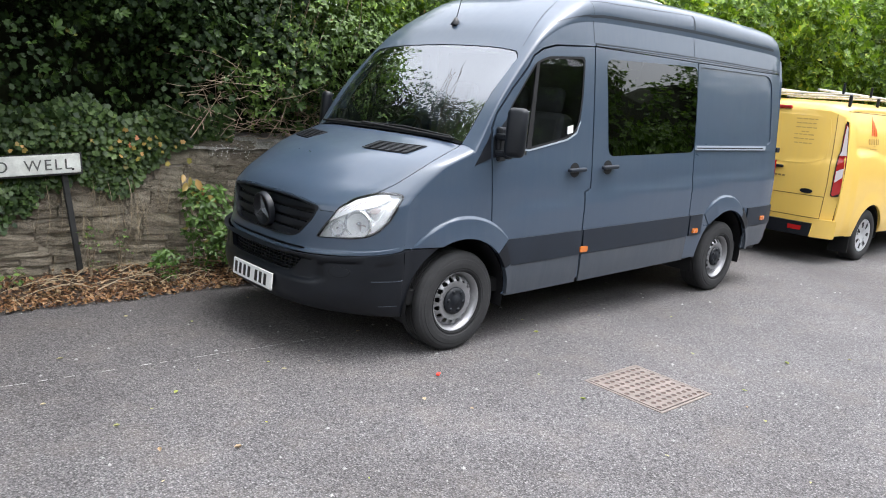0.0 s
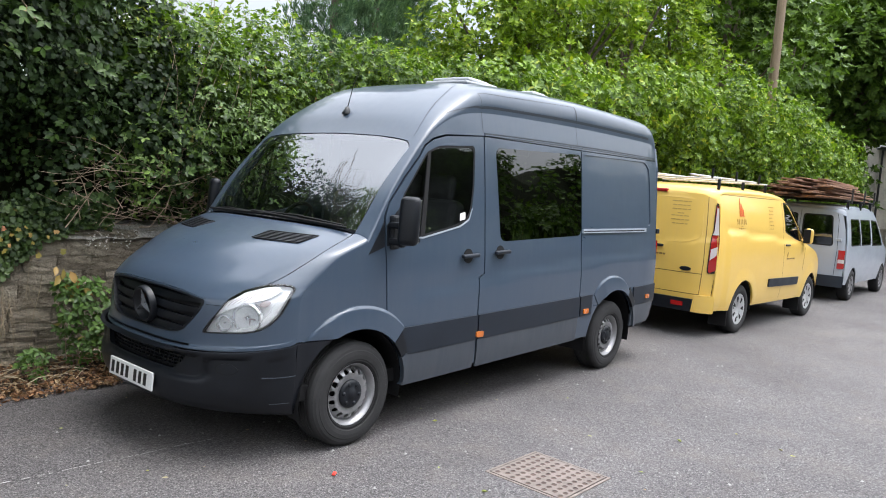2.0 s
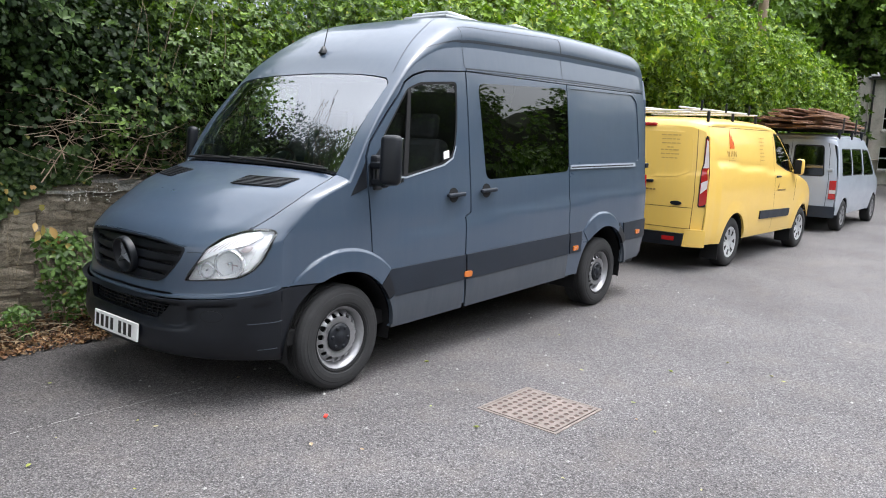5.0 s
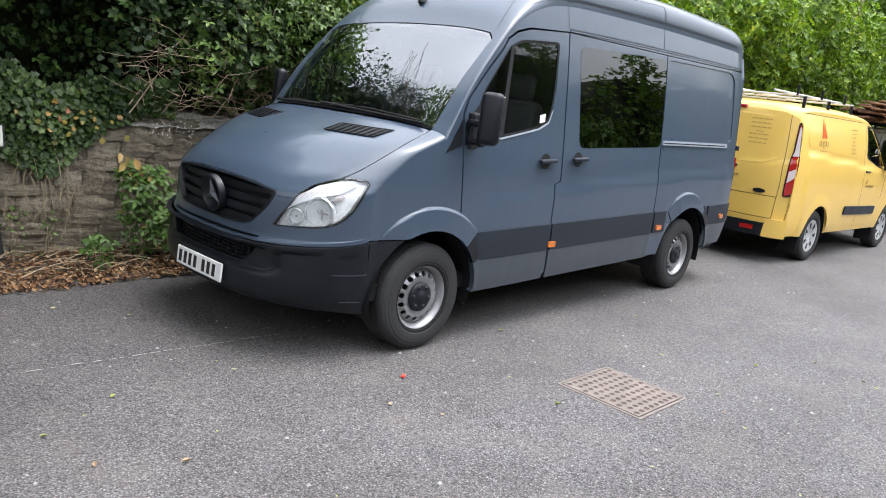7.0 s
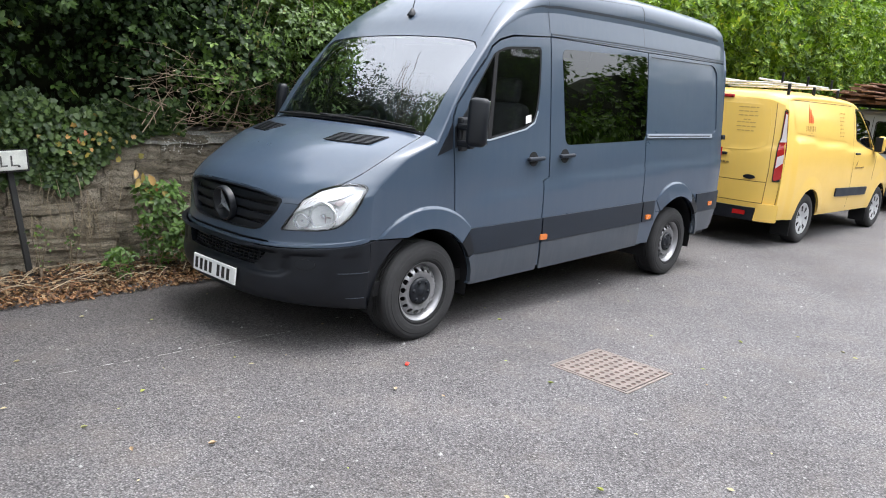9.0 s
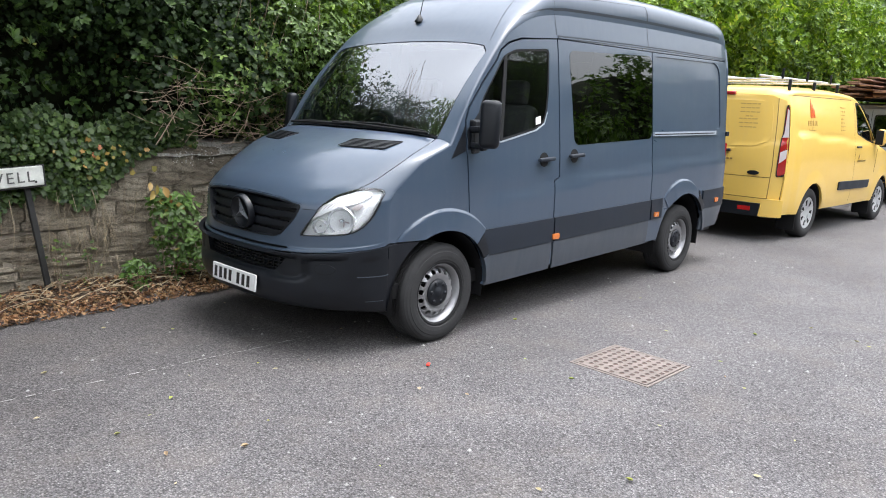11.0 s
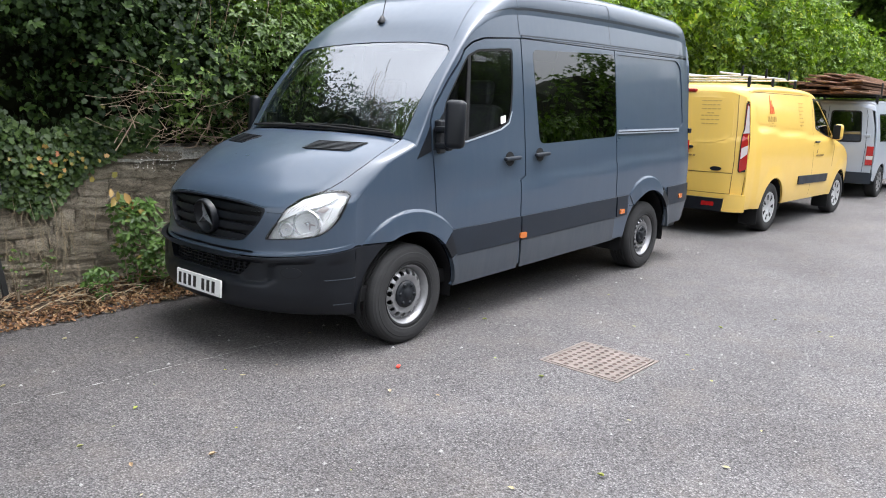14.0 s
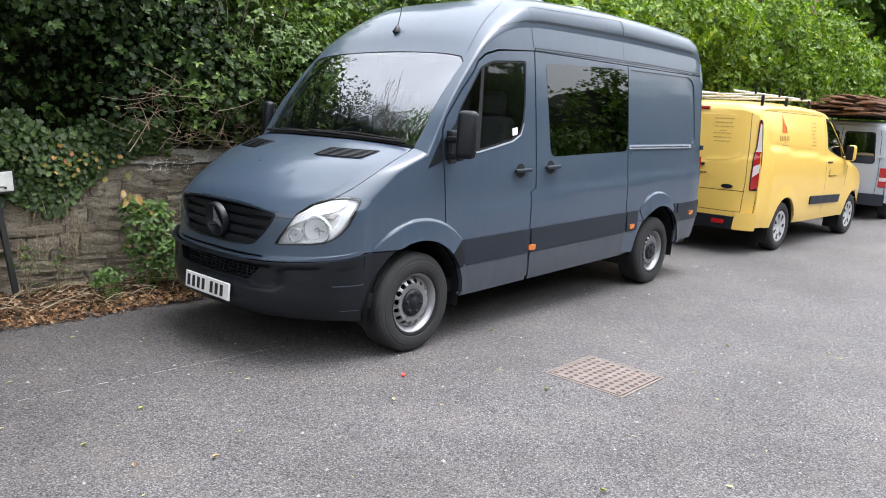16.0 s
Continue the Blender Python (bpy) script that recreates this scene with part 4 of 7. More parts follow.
# tail
rear_x = lambda y, z: (5.515 - 0.060 * (abs(y) / 0.95) ** 5 + 0.02 * max(0, z - 0.5), y, z)
part("rear_panel", surf(rear_x, [(-0.95, 0.45), (0.95, 0.45), (0.94, 1.35), (0.87, 2.10), (0.82, 2.30), (0.6, 2.44), (-0.6, 2.44), (-0.82, 2.30), (-0.87, 2.10), (-0.94, 1.35)], (), -0.004, 0.05, 0.1), M_PAINT, van)
box_part("rear_bumper", (0.16, 1.84, 0.17), (5.50, 0, 0.50), M_PLASTIC, van, bevel=0.04)
for sgn in (-1, 1):
    lamp_r = part("tail_lamp", surf(rear_x, [(sgn * 0.83, 0.72), (sgn * 0.950, 0.72), (sgn * 0.942, 1.30), (sgn * 0.83, 1.30)][::sgn], (), 0.03, 0.05, 0.06), M_RED, van)
    part("lamp_window", surf(rear_x, [(sgn * 0.835, 0.93), (sgn * 0.950, 0.93), (sgn * 0.947, 1.06), (sgn * 0.835, 1.06)][::sgn], (), 0.034, 0.03, 0.05), M_WHITELENS, lamp_r)
    box_part("door_hinge", (0.07, 0.05, 0.05), (5.50, sgn * 0.925, 1.40), M_PLASTIC, van)

# underside and load space
box_part("floor_pan", (4.8, 1.80, 0.10), (3.0, 0, 0.40), M_RUBBER, van)
box_part("bulkhead", (0.03, 1.66, 1.60), (2.38, 0, 1.28), M_SEAT, van)
box_part("lower_chassis", (4.2, 1.2, 0.12), (2.9, 0, 0.30), M_RUBBER, van)

# headlights
SIGHT = Vector((0.61, 0.78, -0.14))
for sgn in (1, -1):
    pol = HEADLIGHT if sgn > 0 else flip_y(HEADLIGHT)[::-1]
    cx, cz = -0.76 * sgn, 0.925
    shrink = lambda k: [(cx + (y - cx) * k, cz + (z - cz) * k) for y, z in pol]
    head = part("headlight", on_strip(pol, (), -0.040, 0.0, 0.05), M_LAMPSILVER, van, "clear headlight with chrome reflectors")
    part("headlight_rim", on_strip(pol, [shrink(0.972)], 0.001, 0.02, 0.02), M_RUBBER, head)
    lens = part("lens", on_strip(shrink(0.985), (), 0.004, 0.0, 0.03), M_LENS, head)
    lens.visible_shadow = False
    for by, bz, br in ((-0.786, 0.885, 0.086), (-0.684, 0.846, 0.046)):
        p_ = Vector(strip(*strip_at(by, bz))) + SIGHT * 0.026
        bowl = part("reflector_bowl", lathe([(0.014, 0.050), (br * 0.35, 0.046), (br * 0.65, 0.030), (br * 0.88, 0.006), (br * 0.97, -0.014), (br * 1.03, -0.016), (br * 1.06, -0.004), (br * 1.06, 0.03)], 36), M_BOWL, head)
        bowl.matrix_basis = pose(p_.x, p_.y * sgn, p_.z, 4, 0, -90 + 30 * sgn)
        part("bulb_cap", lathe([(0.0, -0.006), (br * 0.12, -0.004), (br * 0.17, 0.008), (br * 0.17, 0.045)], 14), M_CHROME, bowl)
        # pale bars stand for the highlight across the large bowl
        if br > 0.06:
            bm = bmesh.new()
            box(bm, (br * 1.1, 0.004, br * 0.10), (0, 0.012, -br * 0.05), (0, 8, 0), 0.001)
            box(bm, (br * 0.10, 0.004, br * 0.55), (br * 0.12, 0.014, -br * 0.32), (0, 8, 0), 0.001)
            part("bowl_glint", bm, M_WHITELENS, bowl)
    upper = [(-0.612, 0.872), (-0.655, 0.925), (-0.690, 0.990), (-0.728, 1.034), (-0.795, 1.068), (-0.850, 1.076), (-0.870, 1.050), (-0.832, 0.998), (-0.730, 0.946)]
    upper = [(sgn * a, b) for a, b in upper][::sgn]
    part("upper_reflector", on_strip(upper, (), -0.012, 0.02, 0.03), M_LAMPSILVER, head)
    for k in range(7):
        a = k / 7
        rib = [(-0.66 - 0.16 * a, 0.935 + 0.075 * a), (-0.664 - 0.16 * a, 0.934 + 0.075 * a), (-0.704 - 0.14 * a, 0.990 + 0.073 * a), (-0.700 - 0.14 * a, 0.991 + 0.073 * a)]
        part("reflector_rib", on_strip([(sgn * y, z) for y, z in rib][::sgn], (), -0.008, 0.004, 0.03), M_WHITELENS, head)
    edge_ = [(-0.700, 0.796), (-0.771, 0.800), (-0.826, 0.815), (-0.860, 0.846), (-0.890, 0.909), (-0.906, 0.989), (-0.900, 1.055), (-0.880, 1.050), (-0.884, 0.990), (-0.868, 0.918), (-0.840, 0.862), (-0.812, 0.836), (-0.765, 0.818)]
    part("light_strip", on_strip([(sgn * y, z) for y, z in edge_][::sgn], (), -0.010, 0.03, 0.03), M_LAMPSILVER, head)
    ind = [(-0.820, 0.962), (-0.852, 0.950), (-0.868, 0.985), (-0.842, 1.000)]
    part("indicator_bulb", on_strip([(sgn * y, z) for y, z in rounded(ind, 0.012, 3)][::sgn], (), -0.016, 0.02, 0.02), M_WHITELENS, head)

# wheels
def build_wheel(name, mirror=False):
    w = new(name)
    tyre_prof = [(0.205, 0.10), (0.215, 0.113), (0.232, 0.1175), (0.236, 0.1205), (0.262, 0.1225), (0.290, 0.1205), (0.294, 0.1175), (0.312, 0.1145), (0.330, 0.104), (0.339, 0.092), (0.3445, 0.080)]
    half = []
    for y0, y1 in ((0.078, 0.052), (0.044, 0.022), (0.014, 0.003)):
        half += [(0.345, y0), (0.345, y1), (0.335, y1 - 0.001), (0.335, y1 - 0.007 if y1 > 0.01 else 0.0005)]
    prof = [(r, -y) for r, y in tyre_prof] + [(r, -y) for r, y in half] + [(r, y) for r, y in reversed(half)] + [(r, y) for r, y in reversed(tyre_prof)]
    tyre = part("tyre", lathe(prof, 96), M_TYRE, w, "dusty black tyre")
    for p in tyre.data.polygons:
        p.use_smooth = False
    part("tyre_bead", lathe([(0.207, -0.100), (0.226, -0.116), (0.222, -0.119), (0.205, -0.104)], 60), M_RUBBER, tyre)

    def disc(x, z):
        r = math.hypot(x, z)
        y = smooth_interp([0.0, 0.055, 0.075, 0.10, 0.135, 0.165, 0.178], [-0.085, -0.085, -0.075, -0.080, -0.088, -0.066, -0.050], r)
        return (x, y, z)
    circle = lambda r, n, cx=0, cz=0: [(cx + r * math.cos(2 * math.pi * i / n), cz + r * math.sin(2 * math.pi * i / n)) for i in range(n)]
    holes = [circle(0.0185, 12, 0.150 * math.cos(2 * math.pi * k / 16), 0.150 * math.sin(2 * math.pi * k / 16)) for k in range(16)]
    rim = part("rim", lathe([(0.172, 0.06), (0.172, -0.045), (0.180, -0.06), (0.188, -0.088), (0.197, -0.096), (0.203, -0.104), (0.209, -0.104), (0.210, -0.098), (0.204, -0.08)], 60), M_STEEL, w, "silver steel rim")
    part("wheel_disc", surf(disc, circle(0.178, 60), holes, 0.0, 0.012, 0.016), M_STEEL, rim)
    hub = part("hub_cap", lathe([(0.0, -0.108), (0.03, -0.107), (0.036, -0.101), (0.062, -0.100), (0.090, -0.096), (0.094, -0.088), (0.094, -0.07)], 40), M_PLASTIC, rim, "black hub cap")
    for k in range(6):
        nut = part("wheel_nut", lathe([(0.0, -0.107), (0.010, -0.106), (0.014, -0.102), (0.014, -0.095)], 8), M_PLASTIC, rim)
        nut.location = (0.068 * math.cos(k * math.pi / 3), 0, 0.068 * math.sin(k * math.pi / 3))
    part("brake_drum", lathe([(0.0, 0.0), (0.150, 0.0), (0.158, 0.01), (0.158, 0.06)], 30), M_RUBBER, w)
    return w


wheel = build_wheel("wheel")
wheel.parent = van
wheel.matrix_basis = pose(ARCH_F, -0.853, HUB_Z, 0, 8, 0)
for x, y, turn, spin in ((ARCH_R, -0.853, 0, 31), (ARCH_F, 0.853, 180, 12), (ARCH_R, 0.853, 180, 50)):
    made = copy_thing(wheel, pose(x, y, HUB_Z, 0, spin, turn))

# mirrors
for sgn in (1, -1):
    arm = bmesh.new()
    y0 = -0.93
    box(arm, (0.10, 0.05, 0.23), (1.30, y0 - 0.025, 1.405), (0, 0, 10), 0.015)
    box(arm, (0.06, 0.13, 0.045), (1.27, y0 - 0.09, 1.455), (0, 0, 6), 0.014)
    box(arm, (0.06, 0.13, 0.045), (1.27, y0 - 0.09, 1.345), (0, 0, 6), 0.014)
    box(arm, (0.055, 0.035, 0.17), (1.265, y0 - 0.135, 1.40), (0, 0, 6), 0.012)
    head_m = bmesh.new()
    box(head_m, (0.085, 0.14, 0.32), (1.25, y0 - 0.20, 1.495), (0, 4, 24), 0.038, 4)
    face = bmesh.new()
    box(face, (0.010, 0.122, 0.285), (1.288, y0 - 0.183, 1.495), (0, 4, 24), 0.004)
    objs = []
    for nm, bm_, mt in (("mirror_arm", arm, M_PLASTIC), ("mirror_housing", head_m, M_PLASTIC), ("mirror_glass", face, M_CHROME)):
        if sgn < 0:
            bmesh.ops.scale(bm_, vec=(1, -1, 1), verts=bm_.verts)
            bmesh.ops.reverse_faces(bm_, faces=bm_.faces)
        objs.append((nm, bm_, mt))
    mroot = part("door_mirror", objs[1][1], M_PLASTIC, van, "tall black door mirror")
    for p in mroot.data.polygons:
        p.use_smooth = True
    part("mirror_arm", objs[0][1], M_PLASTIC, mroot)
    part("mirror_glass", objs[2][1], M_CHROME, mroot)

# wipers, aerial, roof fittings
for pts in (((-0.62, 9.45), (-0.25, 9.55), (0.12, 9.93)), ((0.02, 9.40), (0.33, 9.50), (0.60, 9.85))):
    bez = [Vector(strip(v, s)) + Vector((-0.03, 0, 0.03)) for v, s in pts]
    arm_pts = [bez[0] * (1 - t) ** 2 + bez[1] * 2 * t * (1 - t) + bez[2] * t * t for t in line(0, 1, 8)]
    wip = part("wiper_arm", tube(arm_pts, 0.010), M_RUBBER, van)
    blade = [Vector(strip(v, s)) + Vector((-0.015, 0, 0.02)) for v, s in ((pts[0][0] + 0.05, pts[0][1] + 0.50), (pts[1][0] + 0.05, pts[1][1] + 0.48), (pts[2][0] - 0.02, pts[2][1] + 0.06))]
    part("wiper_blade", tube(blade, 0.008), M_RUBBER, wip)
ax, ay, az = strip(0.03, 12.93)
foot = part("aerial_foot", lathe([(0.0, 0.05), (0.012, 0.045), (0.022, 0.02), (0.034, 0.0), (0.034, -0.01)], 20), M_PLASTIC, van)
foot.matrix_basis = pose(ax, ay, az, 90, 0, 0) @ Matrix.Diagonal((1.3, 1, 1, 1))
part("aerial", tube([(ax, ay, az + 0.03), (ax + 0.05, ay, az + 0.22), (ax + 0.14, ay, az + 0.42)], 0.004, 6, 0.5), M_RUBBER, van)
for x, y, w_, l_ in ((2.72, -0.30, 0.45, 0.50), (3.75, -0.25, 0.38, 0.40)):
    zz = strip(-0.3, 16 if x < 3 else 17)[2]
    ventb = bmesh.new()
    box(ventb, (l_, w_, 0.03), (x, y, zz - 0.002), bevel=0.012)
    box(ventb, (l_ * 0.86, w_ * 0.86, 0.04), (x + 0.02, y, zz + 0.018), (0, 3, 0), 0.018, 3)
    box(ventb, (l_ * 0.5, w_ * 0.7, 0.02), (x + 0.02, y, zz + 0.042), (0, 3, 0), 0.009, 2)
    part("roof_vent", ventb, M_VENT, van, "pale grey moulded roof vent")
ROOF_LINES = (
    (0.0032, [(-0.833, 14.99), (-0.858, 15.45), (-0.873, 15.91), (-0.863, 16.46), (-0.837, 16.91)]),
    (0.0050, [(-0.867, 13.49), (-0.938, 14.04), (-0.972, 14.5), (-0.990, 15.06)] + [(-0.990, s) for s in line(15.3, 18.6, 14)]),
    (0.0030, [(-0.718, 12.09), (-0.688, 12.76), (-0.617, 13.69), (-0.568, 14.41), (-0.50, 15.0)]),
    (0.0028, [(-0.825, 14.98), (-0.90, 15.02), (-0.99, 15.06)]),
    (0.0028, [(-0.830, 16.91), (-0.90, 16.92), (-0.99, 16.93)]),
)
for wide, pts in ROOF_LINES:
    a, b = [], []
    for i, (v, s) in enumerate(pts):
        p, q = pts[max(0, i - 1)], pts[min(len(pts) - 1, i + 1)]
        dv, ds = (q[0] - p[0]) * 1.2, (q[1] - p[1]) * 0.5
        n = math.hypot(dv, ds)
        a.append((v + wide * ds / n, s - 2.4 * wide * dv / n))
        b.append((v - wide * ds / n, s + 2.4 * wide * dv / n))
    part("roof_groove", on_strip(a + b[::-1], (), 0.0015, 0.0, 0.05, yz=False), M_TRIM, roof)
for x0, z0, z1 in ((2.288, 2.165, 2.328), (3.725, 2.19, 2.362)):
    part("roof_groove", surf(side, [(x0 - 0.003, z0), (x0 + 0.003, z0), (x0 - 0.006, z1), (x0 - 0.012, z1)], (), 0.0015, 0.0, 0.05), M_TRIM, roof)
gut_line = [(2.305, 2.153), (2.72, 2.164), (3.31, 2.174), (3.73, 2.178), (4.25, 2.183), (5.44, 2.182)]
part("gutter_line", surf(side, gut_line + [(x, z + 0.011) for x, z in reversed(gut_line)], (), 0.004, 0.004, 0.06), M_TRIM, roof)
part("gutter_lip", surf(side, [(x, z - 0.010) for x, z in gut_line] + [(x, z - 0.002) for x, z in reversed(gut_line)], (), 0.008, 0.008, 0.06), M_PAINT, roof)

# cab interior seen through the glass
dash = bmesh.new()
box(dash, (0.50, 1.58, 0.28), (1.27, 0, 1.17), (0, 12, 0), 0.08, 4)
box(dash, (0.22, 0.40, 0.10), (1.36, 0.42, 1.335), (0, 10, 0), 0.04, 3)
part("dashboard", dash, M_DASH, van)
ring = [(1.56 + 0.075 * math.cos(a), 0.42 + 0.20 * math.sin(a), 1.32 + 0.185 * math.cos(a)) for a in line(0, 2 * math.pi, 28)]
steer = part("steering_wheel", tube(ring, 0.016, 8), M_RUBBER, van)
part("wheel_boss", tube([(1.52, 0.42, 1.32), (1.60, 0.42, 1.29)], 0.07, 14), M_RUBBER, steer)
for k in range(3):
    a = radians(90 + 120 * k)
    part("wheel_spoke", tube([(1.57, 0.42, 1.31), (1.56 + 0.075 * math.cos(a), 0.42 + 0.20 * math.sin(a), 1.32 + 0.185 * math.cos(a))], 0.014, 6), M_RUBBER, steer)
for y in (0.42, -0.18, -0.55):
    seat = bmesh.new()
    box(seat, (0.50, 0.46, 0.18), (1.90, y, 0.95), (0, -5, 0), 0.06, 3)
    box(seat, (0.16, 0.46, 0.66), (2.16, y, 1.30), (0, 10, 0), 0.06, 3)
    box(seat, (0.10, 0.26, 0.20), (2.23, y, 1.72), (0, 8, 0), 0.045, 3)
    part("seat", seat, M_SEAT, van)
pap = bmesh.new()
box(pap, (0.20, 0.26, 0.012), (1.26, -0.45, 1.335), (4, 12, 20), 0.003)
part("papers_on_dash", pap, M_PAPER, van)
part("window_sticker", surf(side, [(2.00, 1.487), (2.065, 1.50), (2.065, 1.555), (2.00, 1.542)], (), -0.005, 0.0, 0.05), M_PAPER, cab_door)


# ---- yellow van, tail towards the first van: x runs from its tail to its nose ----
def loft(stations, hw):
    """Upper skin of a vehicle from stations (centre x, z; edge x, z; bow; roundness)."""
    cols = [list(c) for c in zip(*stations)]

    def fn(s, v):
        xc, zc, xe, ze, p, n = (cat(q, s) for q in cols)
        u = math.sin(min(1.0, max(-1.0, v)) * math.pi / 2)
        a = abs(u)
        drop = 1 - max(0.0, 1 - a ** n) ** (1 / n)
        return (xc + (xe - xc) * a ** p, u * hw(xe, ze), zc + (ze - zc) * drop)
    return fn, lambda s: (cat(cols[2], s), cat(cols[3], s))


def loft_panel(fn, vs_poly, holes=(), off=0.0, thick=0.0, step=0.08):
    return surf(fn, [p[::-1] for p in vs_poly], [[p[::-1] for p in h] for h in holes], off, thick, step, (0.3, 1.0))


def small_wheel(parent, at, r, rim_mat, turn=0, spokes=7, cover=True):
    w = new("wheel")
    w.parent = parent
    w.matrix_basis = pose(*at, 0, 0, turn)
    k = r / 0.33
    prof = [(0.205, -0.085), (0.215, -0.098), (0.26, -0.104), (0.30, -0.10), (0.322, -0.085), (0.33, -0.06), (0.33, 0.06), (0.322, 0.085), (0.30, 0.10), (0.22, 0.10), (0.205, 0.085)]
    part("tyre", lathe([(a * k, y) for a, y in prof], 48), M_TYRE, w)
    part("rim", lathe([(0.0, -0.072), (0.05 * k, -0.074), (0.06 * k, -0.082), (0.19 * k, -0.086), (0.206 * k, -0.094), (0.212 * k, -0.088)], 40), rim_mat, w)
    if cover:
        for i in range(spokes):
            a = 2 * math.pi * i / spokes
            poly = [(math.cos(a + d) * q * k, math.sin(a + d) * q * k) for q, d in ((0.10, -0.10), (0.175, -0.16), (0.175, 0.16), (0.10, 0.10))]
            part("wheel_slot", surf(lambda x, z: (x, -0.0885, z), poly, (), 0.0, 0.002, 0.05), M_RUBBER, w)
    return w


YW_Z, YW_Y = [0.25, 0.50, 0.80, 1.10, 1.40, 1.70, 1.90], [0.93, 0.975, 0.990, 0.984, 0.955, 0.905, 0.850]


def y_half(x, z):
    w = smooth_interp(YW_Z, YW_Y, z)
    t = max(0.0, (x - 3.5) / 1.4)
    w -= 0.16 * t * t
    t = max(0.0, (0.45 - x) / 0.45)
    w -= 0.05 * t * t
    # swage that runs down towards the nose
    c = 1.46 - 0.062 * x
    k = min(1.0, max(0.0, (c - z) / 0.085))
    k = k * k * (3 - 2 * k)
    return w + 0.020 * k * min(1.0, max(0.0, (x - 0.36) / 0.12))


y_side = lambda x, z: (x, -y_half(x, z), z)
y_rear = lambda z, y: (0.035 + 0.13 * (abs(y) / 0.95) ** 6 + 0.085 * max(0.0, z - 1.0) ** 1.5 + 0.012 * min(1, max(0, (z - 1.20 - 0.12 * (abs(y) - 0.5)) / 0.06)), y, z)
Y_ST = [
    (0.10, 1.80, 0.25, 1.72, 6.0, 3.0), (0.13, 1.90, 0.27, 1.80, 6.0, 3.0), (0.24, 1.97, 0.34, 1.86, 5.0, 3.2), (0.60, 2.00, 0.65, 1.88, 3.0, 3.4), (1.60, 2.01, 1.60, 1.89, 2.0, 3.4),
    (2.45, 1.98, 2.45, 1.87, 2.0, 3.2), (2.80, 1.90, 2.75, 1.80, 2.0, 3.0), (3.25, 1.62, 3.12, 1.52, 2.0, 2.6), (3.70, 1.30, 3.52, 1.22, 2.0, 2.4), (4.30, 1.14, 4.15, 1.06, 2.2, 2.4),
    (4.75, 0.95, 4.50, 0.88, 2.4, 3.0), (4.95, 0.65, 4.58, 0.62, 2.6, 3.0), (4.92, 0.30, 4.56, 0.30, 2.6, 3.0),
]
y_skin, y_edge = loft(Y_ST, y_half)
yvan = thing("yellow_panel_van", "yellow panel van with silver roof bars, parked facing away", "van", (7.09, -0.06, 0), turn=-2.8)
Y_RX, Y_FX, Y_WR = 1.03, 3.96, 0.335
Y_CABWIN = rounded([(2.62, 1.40), (3.05, 1.30), (3.46, 1.245), (3.10, 1.62), (2.86, 1.79), (2.60, 1.83)], 0.05)
body_out = [(0.20, 0.36), (0.15, 0.50), (0.145, 0.62), (0.15, 1.3), (0.215, 1.5), (0.25, 1.72)] + [y_edge(s) for s in line(0.0, 12.0, 60)] + arc(Y_FX, 0.335, 0.40, 0, 180, 24) + [(3.50, 0.35), (1.46, 0.36)] + arc(Y_RX, 0.335, 0.41, 3, 177, 24)
y_geo = join(surf(y_side, body_out, [Y_CABWIN], 0.0, 0.02, 0.07))
for nm, g in (("body_side", y_geo), ("body_side", mirrored(y_geo))):
    part(nm, g, M_YELLOW, yvan)
edge_strip = [(v, 0.0) for v in line(-1, 1, 24)] + [(1, s) for s in line(0.3, 11.7, 40)] + [(v, 12.0) for v in line(1, -1, 24)] + [(-1, s) for s in line(11.7, 0.3, 40)]
y_ws = [(-0.66, 6.25), (0.66, 6.25), (0.68, 7.85), (-0.68, 7.85)]
part("roof", loft_panel(y_skin, edge_strip, [y_ws], 0.0, 0.01, 0.07), M_YELLOW, yvan)
part("windscreen", loft_panel(y_skin, y_ws, (), -0.005, 0.0, 0.1), M_DARKGLASS, yvan)
rear_out = [(0.50, -0.925), (1.0, -0.955), (1.3, -0.945), (1.60, -0.905), (1.80, -0.86), (1.86, -0.70), (1.885, 0.0), (1.86, 0.70), (1.80, 0.86), (1.60, 0.905), (1.3, 0.945), (1.0, 0.955), (0.50, 0.925)]
part("tailgate", surf(y_rear, rear_out, (), 0.0, 0.06, 0.05), M_YELLOW, yvan)
for seam in ([(0.56, -0.80), (0.565, 0.80), (0.573, 0.80), (0.568, -0.80)], [(0.83, -0.81), (0.823, 0.81), (0.831, 0.81), (0.838, -0.81)], [(0.56, -0.80), (1.0, -0.82), (1.5, -0.80), (1.83, -0.775), (1.83, -0.769), (1.5, -0.793), (1.0, -0.812), (0.56, -0.792)], [(0.56, 0.0), (1.86, 0.0), (1.86, 0.008), (0.56, 0.008)]):
    part("door_gap", surf(y_rear, seam, (), 0.002, 0.0, 0.05), M_GAP, yvan)
part("door_panel", surf(y_rear, rounded([(1.30, -0.76), (1.22, -0.55), (1.20, -0.06), (1.80, -0.06), (1.79, -0.70), (1.66, -0.74)], 0.05), (), 0.006, 0.006, 0.06), M_YELLOW, yvan)
ybump = join(surf(y_rear, rounded([(0.34, -0.72), (0.50, -0.735), (0.50, 0.735), (0.34, 0.72)], 0.02), (), 0.05, 0.08, 0.06))
part("rear_bumper", ybump, M_PLASTIC, yvan)
for sgn in (-1, 1):
    q = [(z, -sgn * y) for z, y in rounded([(0.335, -0.955), (0.56, -0.955), (0.56, -0.75), (0.335, -0.725)], 0.02)]
    part("bumper_corner", surf(y_rear, q[::-sgn], (), 0.052, 0.12, 0.04), M_YELLOW, yvan)
